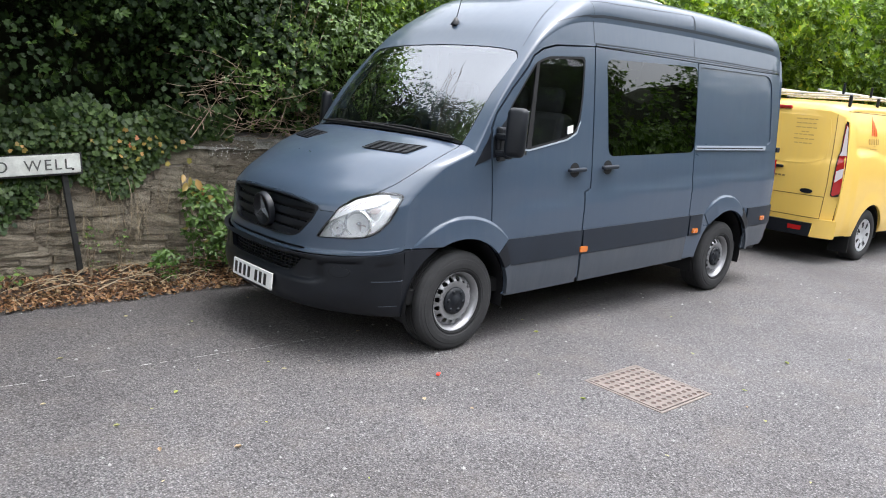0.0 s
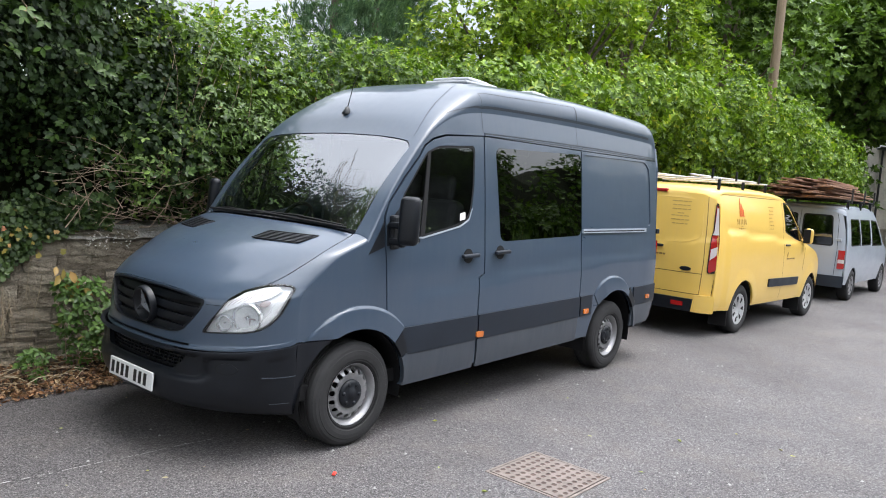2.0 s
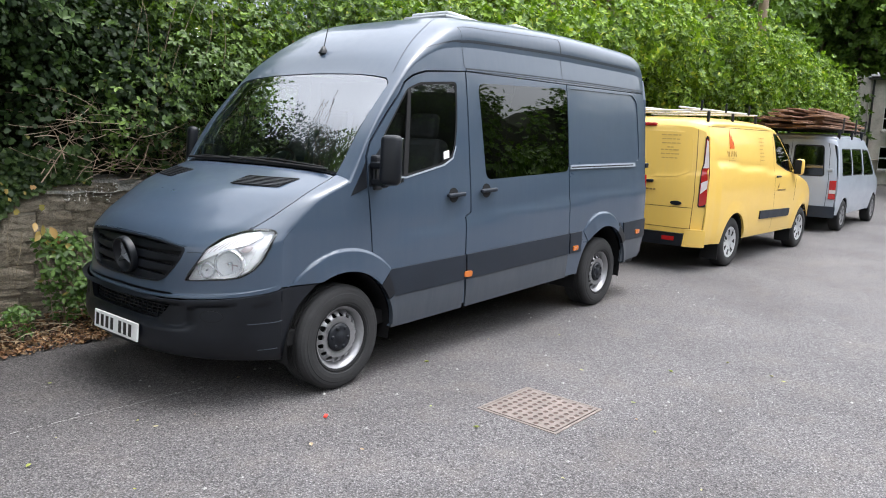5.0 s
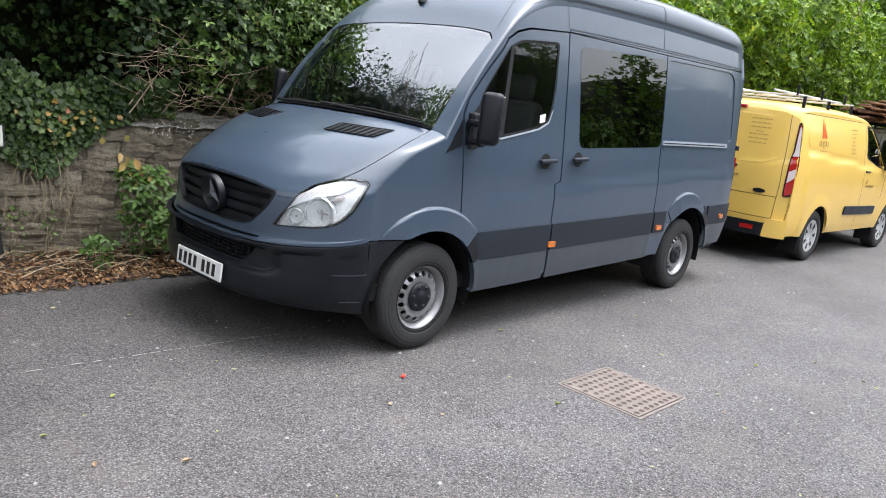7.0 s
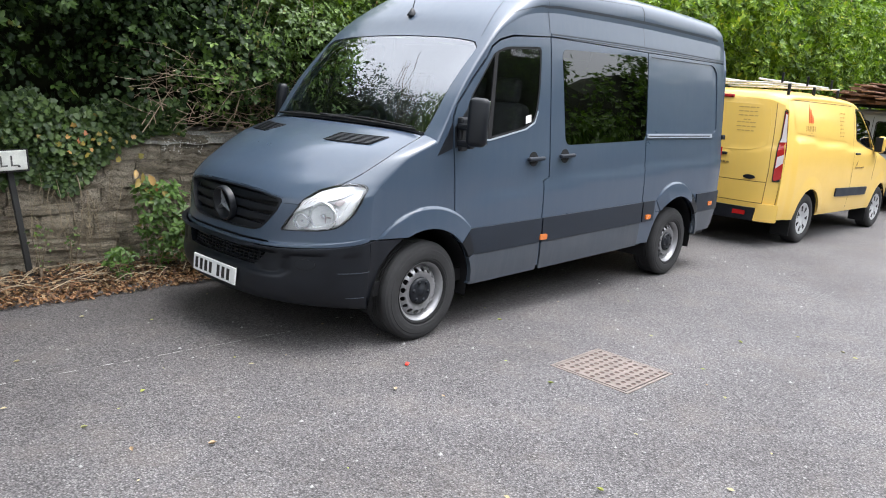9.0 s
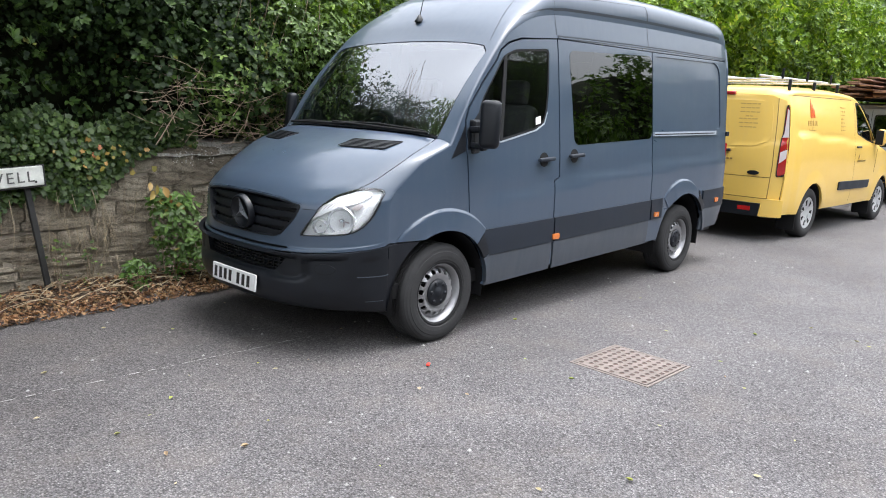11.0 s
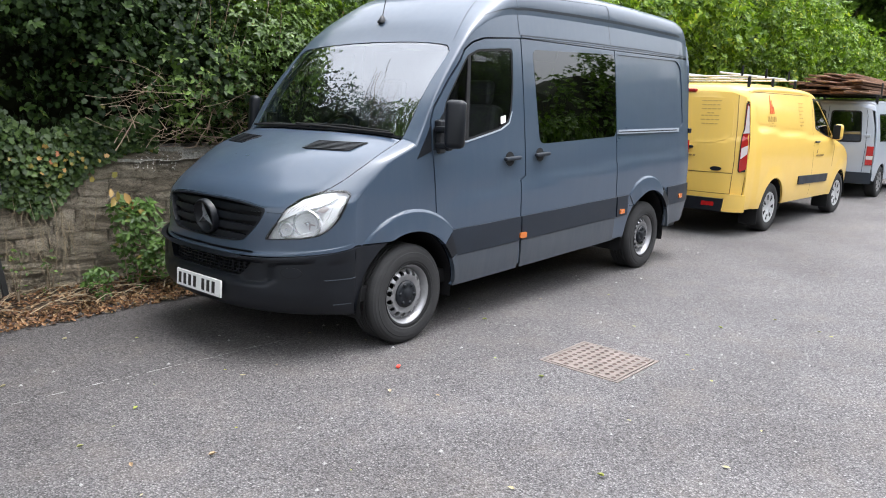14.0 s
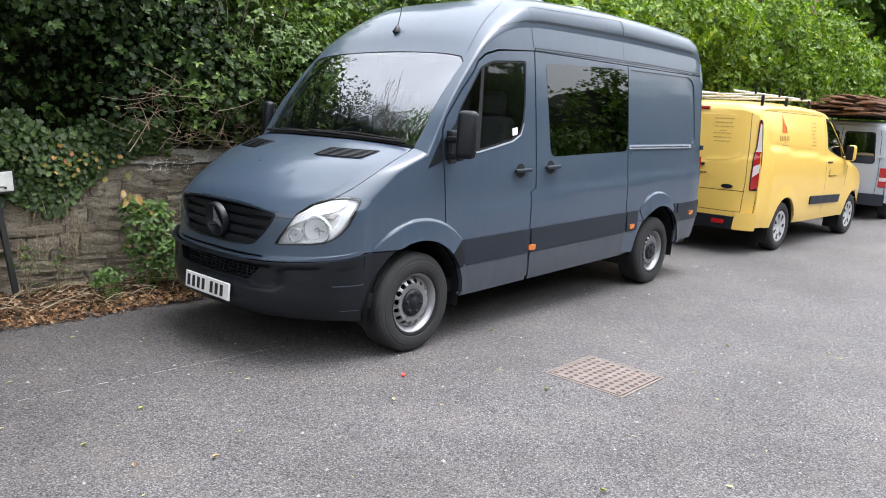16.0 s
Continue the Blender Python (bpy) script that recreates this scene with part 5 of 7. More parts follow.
part("bumper_reflector", surf(y_rear, [(0.40, -0.63), (0.455, -0.63), (0.455, -0.47), (0.40, -0.47)], (), 0.054, 0.004, 0.05), M_RED, yvan)
for sgn in (-1, 1):
    lp = [(0.86, 0.885), (0.90, 0.955), (1.25, 0.948), (1.70, 0.895), (1.72, 0.875), (1.40, 0.884), (1.33, 0.872), (0.88, 0.872)]
    poly = [(z, sgn * y) for z, y in lp]
    lamp = part("tail_lamp", surf(y_rear, poly if sgn > 0 else poly[::-1], (), 0.018, 0.03, 0.04), M_RED, yvan, "tall red and clear tail lamp")
    for zp in ([(1.345, 0.872), (1.35, 0.935), (1.68, 0.899), (1.70, 0.882), (1.40, 0.886)], [(1.02, 0.878), (1.09, 0.940), (1.20, 0.940), (1.16, 0.878)], ):
        q = [(z, sgn * y) for z, y in zp]
        part("clear_lens", surf(y_rear, q if sgn > 0 else q[::-1], (), 0.022, 0.004, 0.04), M_WHITELENS, lamp)
    rim_l = [(0.85, 0.875), (0.86, 0.962), (1.25, 0.955), (1.72, 0.90), (1.735, 0.866), (1.40, 0.874), (1.33, 0.862), (0.87, 0.862)]
    q = [(z, sgn * y) for z, y in rim_l]
    part("lamp_border", surf(y_rear, q if sgn > 0 else q[::-1], (), 0.012, 0.02, 0.05), M_RUBBER, lamp)
box_part("rear_handle", (0.05, 0.22, 0.035), (0.03, -0.16, 1.15), M_PLASTIC, yvan, bevel=0.012)
part("handle_cup", surf(y_rear, [(1.15 + 0.06 * math.cos(a), -0.16 + 0.09 * math.sin(a)) for a in line(0, 2 * math.pi, 20)[:-1]], (), 0.003, 0.002, 0.05), M_YELLOW, yvan)
part("badge", surf(y_rear, [(0.885 + 0.028 * math.cos(a), -0.60 + 0.075 * math.sin(a)) for a in line(0, 2 * math.pi, 24)[:-1]], (), 0.010, 0.01, 0.05), M_PLASTIC, yvan, "plain dark oval badge")
box_part("high_brake_lamp", (0.05, 0.44, 0.045), (0.115, 0.0, 1.885), M_RED, yvan, bevel=0.012)
rng = random.Random(14)


def words(fn, a0, z, width, height, centre=True):
    """One line of small lettering as a row of short bars."""
    out, a = [], 0.0
    while a < width - 0.02:
        ln = min(rng.uniform(0.03, 0.075), width - a)
        u = a0 + a - (width / 2 if centre else 0.0)
        out.append(fn(u, u + ln, z, z + height))
        a += ln + 0.012
    return out


on_tail = lambda u0, u1, z0, z1: surf(y_rear, [(z0, u0), (z1, u0), (z1, u1), (z0, u1)], (), 0.009, 0.002, 0.05)
on_flank = lambda u0, u1, z0, z1: surf(y_side, [(u0, z0), (u1, z0), (u1, z1), (u0, z1)], (), 0.009, 0.002, 0.08)
for k, w_ in enumerate((0.26, 0.24, 0.27, 0.10, 0.24, 0.26, 0.23)):
    for g in words(on_tail, -0.44, 1.745 - (0.052 * k if k < 4 else 0.052 * k - 0.018), w_, 0.013):
        part("lettering_bar", g, M_CREAM, yvan)
for g in words(on_tail, -0.16, 1.03, 0.30, 0.022):
    part("lettering_bar", g, M_BROWNINK, yvan)
# flank
part("window_glass", surf(y_side, Y_CABWIN, (), -0.006, 0.0, 0.08), M_DARKGLASS, yvan)
part("window_rim", surf(y_side, [(3.0 + (x - 3.0) * 1.04, 1.53 + (z - 1.53) * 1.06) for x, z in Y_CABWIN], [Y_CABWIN], 0.004, 0.006, 0.05), M_RUBBER, yvan)
part("side_panel", surf(y_side, rounded([(0.42, 1.48), (2.35, 1.36), (2.38, 1.83), (0.36, 1.86)], 0.05), (), 0.0035, 0.0, 0.08), M_YELLOW, yvan)
part("rub_strip", surf(y_side, rounded([(1.95, 0.60), (3.22, 0.58), (3.24, 0.70), (1.95, 0.72)], 0.02), (), 0.018, 0.02, 0.06), M_TRIM, yvan)
for pts in ([(2.52, 0.40), (2.50, 1.35), (2.53, 1.84)], [(3.42, 0.80), (3.50, 1.22)]):
    g = [(x - 0.004, z) for x, z in pts] + [(x + 0.004, z) for x, z in reversed(pts)]
    part("door_gap", surf(y_side, g, (), 0.002, 0.0, 0.08), M_GAP, yvan)
for cx, rr in ((Y_RX, 0.41), (Y_FX, 0.40)):
    fl2 = lambda b, r, cx=cx, rr=rr: (cx + r * math.cos(b), -y_half(cx + r * math.cos(b), 0.335 - r * math.sin(b)) - 0.012 * max(0.0, 1 - max(0.0, (r - rr) / (0.57 - rr)) ** 1.3), 0.335 - r * math.sin(b))
    ang = line(radians(178), radians(8), 30)
    part("arch_flare", surf(fl2, [(-a, rr - 0.004) for a in ang] + [(-a, 0.57) for a in reversed(ang)], (), 0.0015, 0.0, 0.06), M_YELLOW, yvan)
    vs_, fs_ = [], []
    for i in range(17):
        a = radians(-8 + 196 * i / 16)
        vs_ += [(cx + rr * math.cos(a), -0.97, 0.335 + rr * math.sin(a)), (cx + rr * math.cos(a), -0.5, 0.335 + rr * math.sin(a))]
    part("wheel_arch_liner", mesh_of("liner", vs_, [(2 * i, 2 * i + 1, 2 * i + 3, 2 * i + 2) for i in range(16)] + [tuple(2 * i + 1 for i in range(17))]), M_RUBBER, yvan)
    box_part("mud_flap", (0.015, 0.24, 0.26), (cx - 0.40, -0.85, 0.26), M_RUBBER, yvan, bevel=0.004)
    for y, t_ in ((-0.875, 0), (0.875, 180)):
        small_wheel(yvan, (cx, y, Y_WR), Y_WR, M_HUB, t_)
box_part("door_handle", (0.19, 0.035, 0.03), (2.66, -0.995, 1.20), M_PLASTIC, yvan, bevel=0.012)
mir = bmesh.new()
box(mir, (0.12, 0.13, 0.25), (3.40, -1.06, 1.34), (0, 0, -8), 0.05, 3)
box(mir, (0.10, 0.14, 0.05), (3.40, -0.99, 1.26), (0, 0, 0), 0.015)
mm = part("door_mirror", mir, M_YELLOW, yvan)
box_part("mirror_face", (0.02, 0.11, 0.22), (3.338, -1.05, 1.34), M_RUBBER, mm, rot=(0, 0, -8), bevel=0.008)
for pts in ([(0.0, 0.0), (0.052, 0.0), (0.066, 0.10), (0.055, 0.24), (0.020, 0.13)], [(0.068, 0.0), (0.112, 0.0), (0.122, 0.07), (0.094, 0.175), (0.080, 0.09)], [(0.128, 0.0), (0.165, 0.0), (0.150, 0.075), (0.134, 0.10)]):
    part("flame_emblem", surf(y_side, [(0.82 + x, 1.60 + z) for x, z in pts], (), 0.010, 0.002, 0.05), M_FLAME, yvan, "orange flame-shaped emblem")
for k in range(6):
    x0 = 0.735 + 0.056 * k
    part("lettering_bar", on_flank(x0, x0 + 0.030, 1.495, 1.565), M_CREAM, yvan)
for a0, z, w_, h, m_ in ((0.905, 1.468, 0.05, 0.010, M_CREAM), (0.905, 1.435, 0.24, 0.010, M_CREAM), (2.80, 0.985, 0.36, 0.022, M_BROWNINK)):
    for g in words(on_flank, a0, z, w_, h):
        part("lettering_bar", g, m_, yvan)
part("door_emblem", surf(y_side, [(2.63, 1.03), (2.67, 1.03), (2.685, 1.10), (2.65, 1.07)], (), 0.009, 0.002, 0.05), M_BROWNINK, yvan)
for k, w_ in enumerate((0.20, 0.17, 0.19, 0.11, 0.16, 0.18, 0.16)):
    for g in words(on_flank, 1.93, 1.745 - 0.052 * k, w_, 0.013, False):
        part("lettering_bar", g, M_CREAM, yvan)
part("roof_groove", surf(y_side, [(0.25, 1.87), (2.45, 1.865), (2.45, 1.873), (0.25, 1.876)], (), 0.003, 0.0, 0.1), M_GAP, yvan)
for x in (0.35, 1.15, 2.0):
    rb = part("roof_bar", tube([(x, -0.82, 2.075), (x, 0.82, 2.075)], 0.012, 8), M_HUB, yvan, "silver roof bar")
    for y in (-0.80, 0.80):
        box_part("bar_foot", (0.045, 0.035, 0.14), (x, y, 2.0), M_PLASTIC, rb, bevel=0.012)
    box_part("end_stop", (0.025, 0.025, 0.13), (x, -0.70, 2.14), M_PLASTIC, rb, bevel=0.004)
for y in (-0.55, 0.10):
    part("roof_rail", tube([(0.02, y, 2.105), (2.30, y, 2.105)], 0.014, 8), M_HUB, yvan)
box_part("underbody", (4.2, 1.5, 0.14), (2.4, 0, 0.36), M_RUBBER, yvan)

# ---- silver van farther on, with a load of planks ----
SW_Z, SW_Y = [0.25, 0.50, 0.80, 1.10, 1.45, 1.75, 1.86], [0.85, 0.89, 0.905, 0.895, 0.845, 0.775, 0.735]
s_half = lambda x, z: smooth_interp(SW_Z, SW_Y, z) - 0.10 * max(0, (x - 3.2) / 1.2) ** 2 - 0.03 * max(0, (0.3 - x) / 0.3) ** 2
s_side = lambda x, z: (x, -s_half(x, z), z)
s_rear = lambda z, y: (0.03 + 0.10 * (abs(y) / 0.9) ** 6 + 0.10 * max(0.0, z - 0.95) ** 1.2, y, z)
S_ST = [
    (0.13, 1.74, 0.24, 1.66, 5.0, 3.0), (0.17, 1.84, 0.27, 1.76, 5.0, 3.0), (0.30, 1.89, 0.36, 1.82, 4.0, 3.2), (1.2, 1.92, 1.2, 1.84, 2.0, 3.4), (2.4, 1.90, 2.4, 1.82, 2.0, 3.2),
    (2.8, 1.80, 2.75, 1.72, 2.0, 3.0), (3.5, 1.22, 3.35, 1.15, 2.0, 2.6), (4.2, 1.00, 4.05, 0.92, 2.2, 2.6), (4.42, 0.7, 4.2, 0.66, 2.4, 3.0), (4.40, 0.3, 4.2, 0.3, 2.4, 3.0),
]
s_skin, s_edge = loft(S_ST, s_half)
svan = thing("silver_van", "dusty silver van with old planks tied on its roof", "van", (13.60, -0.30, 0), turn=-1.0)
S_RX, S_FX = 0.80, 3.62
s_wins = [rounded([(0.42, 1.12), (1.20, 1.12), (1.20, 1.62), (0.50, 1.62)], 0.06), rounded([(1.32, 1.12), (2.15, 1.12), (2.15, 1.62), (1.32, 1.62)], 0.06), rounded([(2.30, 1.10), (3.25, 1.10), (2.80, 1.60), (2.30, 1.62)], 0.06)]
s_out = [(0.22, 0.35), (0.125, 0.6), (0.13, 1.0), (0.24, 1.66)] + [s_edge(s) for s in line(0.0, 9.0, 50)] + arc(S_FX, 0.31, 0.36, 0, 180, 20) + [(3.2, 0.33), (1.2, 0.33)] + arc(S_RX, 0.31, 0.36, 3, 177, 20)
sg = surf(s_side, s_out, s_wins, 0.0, 0.02, 0.08)
part("body_side", sg, M_SILVER, svan)
part("body_side", mirrored(sg), M_SILVER, svan)
s_strip = [(v, 0.0) for v in line(-1, 1, 20)] + [(1, s) for s in line(0.3, 8.7, 30)] + [(v, 9.0) for v in line(1, -1, 20)] + [(-1, s) for s in line(8.7, 0.3, 30)]
part("roof", loft_panel(s_skin, s_strip, (), 0.0, 0.01, 0.08), M_SILVER, svan)
for w_ in s_wins:
    part("side_window", surf(s_side, w_, (), -0.004, 0.0, 0.1), M_DARKGLASS, svan)
    cxw, czw = sum(p[0] for p in w_) / len(w_), sum(p[1] for p in w_) / len(w_)
    part("window_rim", surf(s_side, [(cxw + (x - cxw) * 1.05, czw + (z - czw) * 1.07) for x, z in w_], [w_], 0.003, 0.006, 0.08), M_RUBBER, svan)
s_win = rounded([(1.11, -0.63), (1.11, -0.07), (1.67, -0.07), (1.67, -0.57)], 0.06)
s_win2 = [(z, -y) for z, y in s_win][::-1]
part("tailgate", surf(s_rear, [(0.48, -0.86), (0.95, -0.875), (1.40, -0.83), (1.72, -0.75), (1.78, -0.5), (1.80, 0), (1.78, 0.5), (1.72, 0.75), (1.40, 0.83), (0.95, 0.875), (0.48, 0.86)], [s_win, s_win2], 0.0, 0.04, 0.07), M_SILVER, svan)
for w_ in (s_win, s_win2):
    part("rear_window", surf(s_rear, w_, (), -0.004, 0.0, 0.1), M_DARKGLASS, svan)
    cz_, cy_ = sum(p[0] for p in w_) / len(w_), sum(p[1] for p in w_) / len(w_)
    part("window_rim", surf(s_rear, [(cz_ + (z - cz_) * 1.08, cy_ + (y - cy_) * 1.08) for z, y in w_], [w_], 0.004, 0.008, 0.06), M_RUBBER, svan)
for seam in ([(0.50, -0.004), (1.77, -0.004), (1.77, 0.004), (0.50, 0.004)], [(0.50, -0.72), (1.0, -0.735), (1.60, -0.70), (1.74, -0.66), (1.74, -0.652), (1.60, -0.692), (1.0, -0.727), (0.50, -0.712)]):
    part("door_gap", surf(s_rear, seam, (), 0.002, 0.0, 0.08), M_RUBBER, svan)
part("rear_bumper", surf(s_rear, rounded([(0.30, -0.87), (0.52, -0.87), (0.52, 0.87), (0.30, 0.87)], 0.03), (), 0.06, 0.10, 0.06), M_TRIM, svan)
for sgn in (-1, 1):
    q = [(z, sgn * y) for z, y in ((0.66, 0.755), (0.66, 0.865), (1.02, 0.862), (1.02, 0.755))]
    tl_ = part("tail_lamp", surf(s_rear, q if sgn > 0 else q[::-1], (), 0.02, 0.04, 0.05), M_RED, svan)
    q = [(z, sgn * y) for z, y in ((0.77, 0.76), (0.77, 0.862), (0.84, 0.862), (0.84, 0.76))]
    part("clear_lens", surf(s_rear, q if sgn > 0 else q[::-1], (), 0.024, 0.004, 0.05), M_WHITELENS, tl_)
box_part("hinge_block", (0.05, 0.10, 0.05), (0.08, -0.74, 1.22), M_SILVER, svan)
for cx in (S_RX, S_FX):
    vs_ = []
    for i in range(13):
        a = radians(-8 + 196 * i / 12)
        vs_ += [(cx + 0.36 * math.cos(a), -0.88, 0.31 + 0.36 * math.sin(a)), (cx + 0.36 * math.cos(a), -0.45, 0.31 + 0.36 * math.sin(a))]
    part("wheel_arch_liner", mesh_of("liner", vs_, [(2 * i, 2 * i + 1, 2 * i + 3, 2 * i + 2) for i in range(12)] + [tuple(2 * i + 1 for i in range(13))]), M_RUBBER, svan)
    for y, t_ in ((-0.79, 0), (0.79, 180)):
        small_wheel(svan, (cx, y, 0.31), 0.31, M_STEEL, t_)
box_part("underbody", (3.8, 1.4, 0.12), (2.1, 0, 0.34), M_RUBBER, svan)
for x in (0.45, 1.5, 2.4):
    rb = part("roof_bar", tube([(x, -0.78, 1.985), (x, 0.78, 1.985)], 0.02, 8), M_PLASTIC, svan)
    for y in (-0.74, 0.74):
        box_part("bar_foot", (0.06, 0.05, 0.16), (x, y, 1.90), M_PLASTIC, rb)
    box_part("load_post", (0.03, 0.03, 0.30), (x, -0.80, 2.08), M_BLACKIRON, rb, bevel=0.004)
rng = random.Random(5)
for lay in range(10):
    for col in range(5):
        if lay > 5 and col in (0, 4):
            continue
        bm = bmesh.new()
        ln, wd, th = rng.uniform(2.0, 3.4), rng.uniform(0.16, 0.27), rng.choice((0.026, 0.034))
        box(bm, (ln, wd, th), (0, 0, 0), (rng.uniform(-2.5, 2.5), rng.uniform(-0.8, 0.8), rng.uniform(-2.5, 2.5)), 0.005, 1)
        pl = part("plank", bm, M_PLANK, None)
        pl.matrix_basis = pose(13.25 + ln / 2 + rng.uniform(-0.45, 0.75), -0.90 + 0.285 * col + rng.uniform(-0.02, 0.02), 2.025 + 0.0375 * lay, 0, 0, -1.0)
        tagged(pl, "old brown timber plank stacked on the van roof", "plank", "planks on the van roof")


# ---- boundary wall ----
wall = box_part("wall_1", (46, 0.40, 1.16), (16, WALL_Y + 0.216, 0.56), M_MORTAR, None, bevel=0.02)
tagged(wall, "old rubble stone wall, partly hidden under ivy", "wall", kind="structure")


def stone_mesh(seed):
    rng = random.Random(seed)
    bm = bmesh.new()
    bmesh.ops.create_cube(bm, size=1.0)
    bmesh.ops.subdivide_edges(bm, edges=bm.edges[:], cuts=1, use_grid_fill=True)
    for v in bm.verts:
        k = sum(abs(c) > 0.4 for c in v.co)
        v.co *= (1.0, 1.0, 0.985, 0.93)[k]
        v.co += Vector((rng.uniform(-0.045, 0.045), rng.uniform(-0.07, 0.07), rng.uniform(-0.09, 0.09)))
    me = bpy.data.meshes.new("stone")
    bm.to_mesh(me)
    bm.free()
    me.materials.append(M_STONE)
    return me


STONES = [stone_mesh(k) for k in range(14)]
rng = random.Random(11)


def lay_stones(x0, x1, ztop):
    z, n = 0.0, 0
    while z < ztop - 0.03:
        h = min(rng.choice((0.055, 0.075, 0.10, 0.12, 0.15)), ztop - z)
        x = x0 + rng.uniform(-0.2, 0)
        while x < x1:
            w = rng.uniform(0.14, 0.42) * (1.35 if h < 0.1 else 1.0)
            hh = h if rng.random() < 0.8 else h * rng.uniform(0.7, 0.95)
            ob = new("stone", STONES[rng.randrange(14)])
            ob.parent = wall
            ob.matrix_basis = pose(x + w / 2, WALL_Y + 0.075 + rng.uniform(-0.014, 0.012), z + hh / 2 + 0.015 * noise.noise((x * 1.5, z, 0)), 0, rng.uniform(-3.5, 3.5), rng.uniform(-3, 3)) @ Matrix.Diagonal((w - 0.002, 0.17, hh + 0.004, 1))
            x += w
            n += 1
        z += h
    return n


lay_stones(-2.4, 1.7, 1.14)
# rough mortar capping, clear of ivy near the first van
cap = grid_sheet("trim_coping", list(np.linspace(-0.05, 3.0, 70)), list(np.linspace(WALL_Y - 0.03, WALL_Y + 0.45, 14)), lambda x, y: 1.175 + 0.03 * noise.noise((x * 3, y * 5, 7)) + 0.02 * noise.noise((x * 11, y * 11, 2)) - 0.10 * max(0, (WALL_Y + 0.05 - y) / 0.08), M_COPING)
tagged(cap, "crumbling pale mortar capping on the wall", "coping", kind="structure")

# ---- street name sign on a leaning post ----
sign = thing("street_sign", "weathered white street name sign on black iron posts", "sign", (-1.28, 1.80, 0))
SIGN_TILT = 3.4
sg_m = pose(0, 0, 0.915, 0, -SIGN_TILT, 0)
bm = bmesh.new()
box(bm, (1.44, 0.022, 0.150), (0, 0, 0), bevel=0.008)
bmesh.ops.transform(bm, matrix=sg_m, verts=bm.verts)
board = part("board", bm, M_SIGN, sign)
bm = bmesh.new()
box(bm, (1.47, 0.018, 0.172), (0, 0.008, -0.004), bevel=0.006)
bmesh.ops.transform(bm, matrix=sg_m, verts=bm.verts)
part("backing", bm, M_BLACKIRON, sign)
txt = bpy.data.curves.new("lettering", "FONT")
txt.body, txt.size, txt.extrude, txt.align_x, txt.space_character = "D  WELL", 0.118, 0.0015, "RIGHT", 1.22
txt.materials.append(M_INKFADE)
tx = new("lettering", txt)
tx.parent = sign
tx.matrix_basis = sg_m @ pose(0.655, -0.0125, -0.042, 90, 0, 0)
for x, lean in ((0.60, 7.0), (-0.60, 4.0)):
    bm = bmesh.new()
    box(bm, (0.042, 0.042, 1.0), (0, 0, 0.38), bevel=0.004)
    post = part("post", bm, M_BLACKIRON, sign)
    post.matrix_basis = pose(x + 0.12, 0.035, 0.0, -2, -lean, 0)
bm = bmesh.new()
for x in (0.66,):
    box(bm, (0.016, 0.01, 0.016), (x, -0.012, -0.045), bevel=0.003)
bmesh.ops.transform(bm, matrix=sg_m, verts=bm.verts)
part("bolt", bm, M_BLACKIRON, sign)

# ---- iron cover in the road ----
cover = thing("drain_cover", "rusty square iron drain cover set in the asphalt", "drain cover", (1.63, -2.10, 0.0), turn=-1.0)
flat = lambda x, y: (x, y, 0.0)
part("frame", surf(flat, [(-0.275, -0.285), (0.275, -0.285), (0.275, 0.285), (-0.275, 0.285)], [[(-0.258, -0.268), (0.258, -0.268), (0.258, 0.268), (-0.258, 0.268)]], 0.006, 0.012, 0.1), M_RUST, cover)
part("pan", surf(flat, [(-0.25, -0.26), (0.25, -0.26), (0.25, 0.26), (-0.25, 0.26)], (), 0.0035, 0.005, 0.2), M_RUSTDARK, cover)
holes = []
for j in range(9):
    for i in range(9 if j % 2 == 0 else 8):
        x, y = -0.220 + 0.055 * i + (0.0 if j % 2 == 0 else 0.0275), -0.228 + 0.057 * j
        holes.append([(x + 0.019 * math.cos(a), y + 0.017 * math.sin(a)) for a in line(0, 2 * math.pi, 11)[:-1]])
part("lattice", surf(flat, [(-0.25, -0.26), (0.25, -0.26), (0.25, 0.26), (-0.25, 0.26)], holes, 0.0075, 0.006, 0.05), M_RUST, cover)

# ---- chalk line and scraps on the road ----
rng = random.Random(21)
vs_, fs_ = [], []
x = -3.2
while x < 0.35:
    ln = rng.uniform(0.01, 0.07)
    y = -0.13 - 0.075 * (x + 2.4) + 0.01 * noise.noise((x * 4, 0, 0))
    y2 = y - 0.075 * ln
    w = rng.uniform(0.002, 0.006)
    k = len(vs_)
    vs_ += [(x, y - w, 0.0075), (x + ln, y2 - w * 0.8, 0.0075), (x + ln, y2 + w, 0.0075), (x, y + w * 0.7, 0.0075)]
    fs_.append((k, k + 1, k + 2, k + 3))
    x += ln + rng.choice((0.005, 0.01, 0.02, 0.05))
tagged(part("chalk_line", mesh_of("chalk_line", vs_, fs_), M_CHALK), "faint broken pale line across the asphalt", "line", kind="stuff")


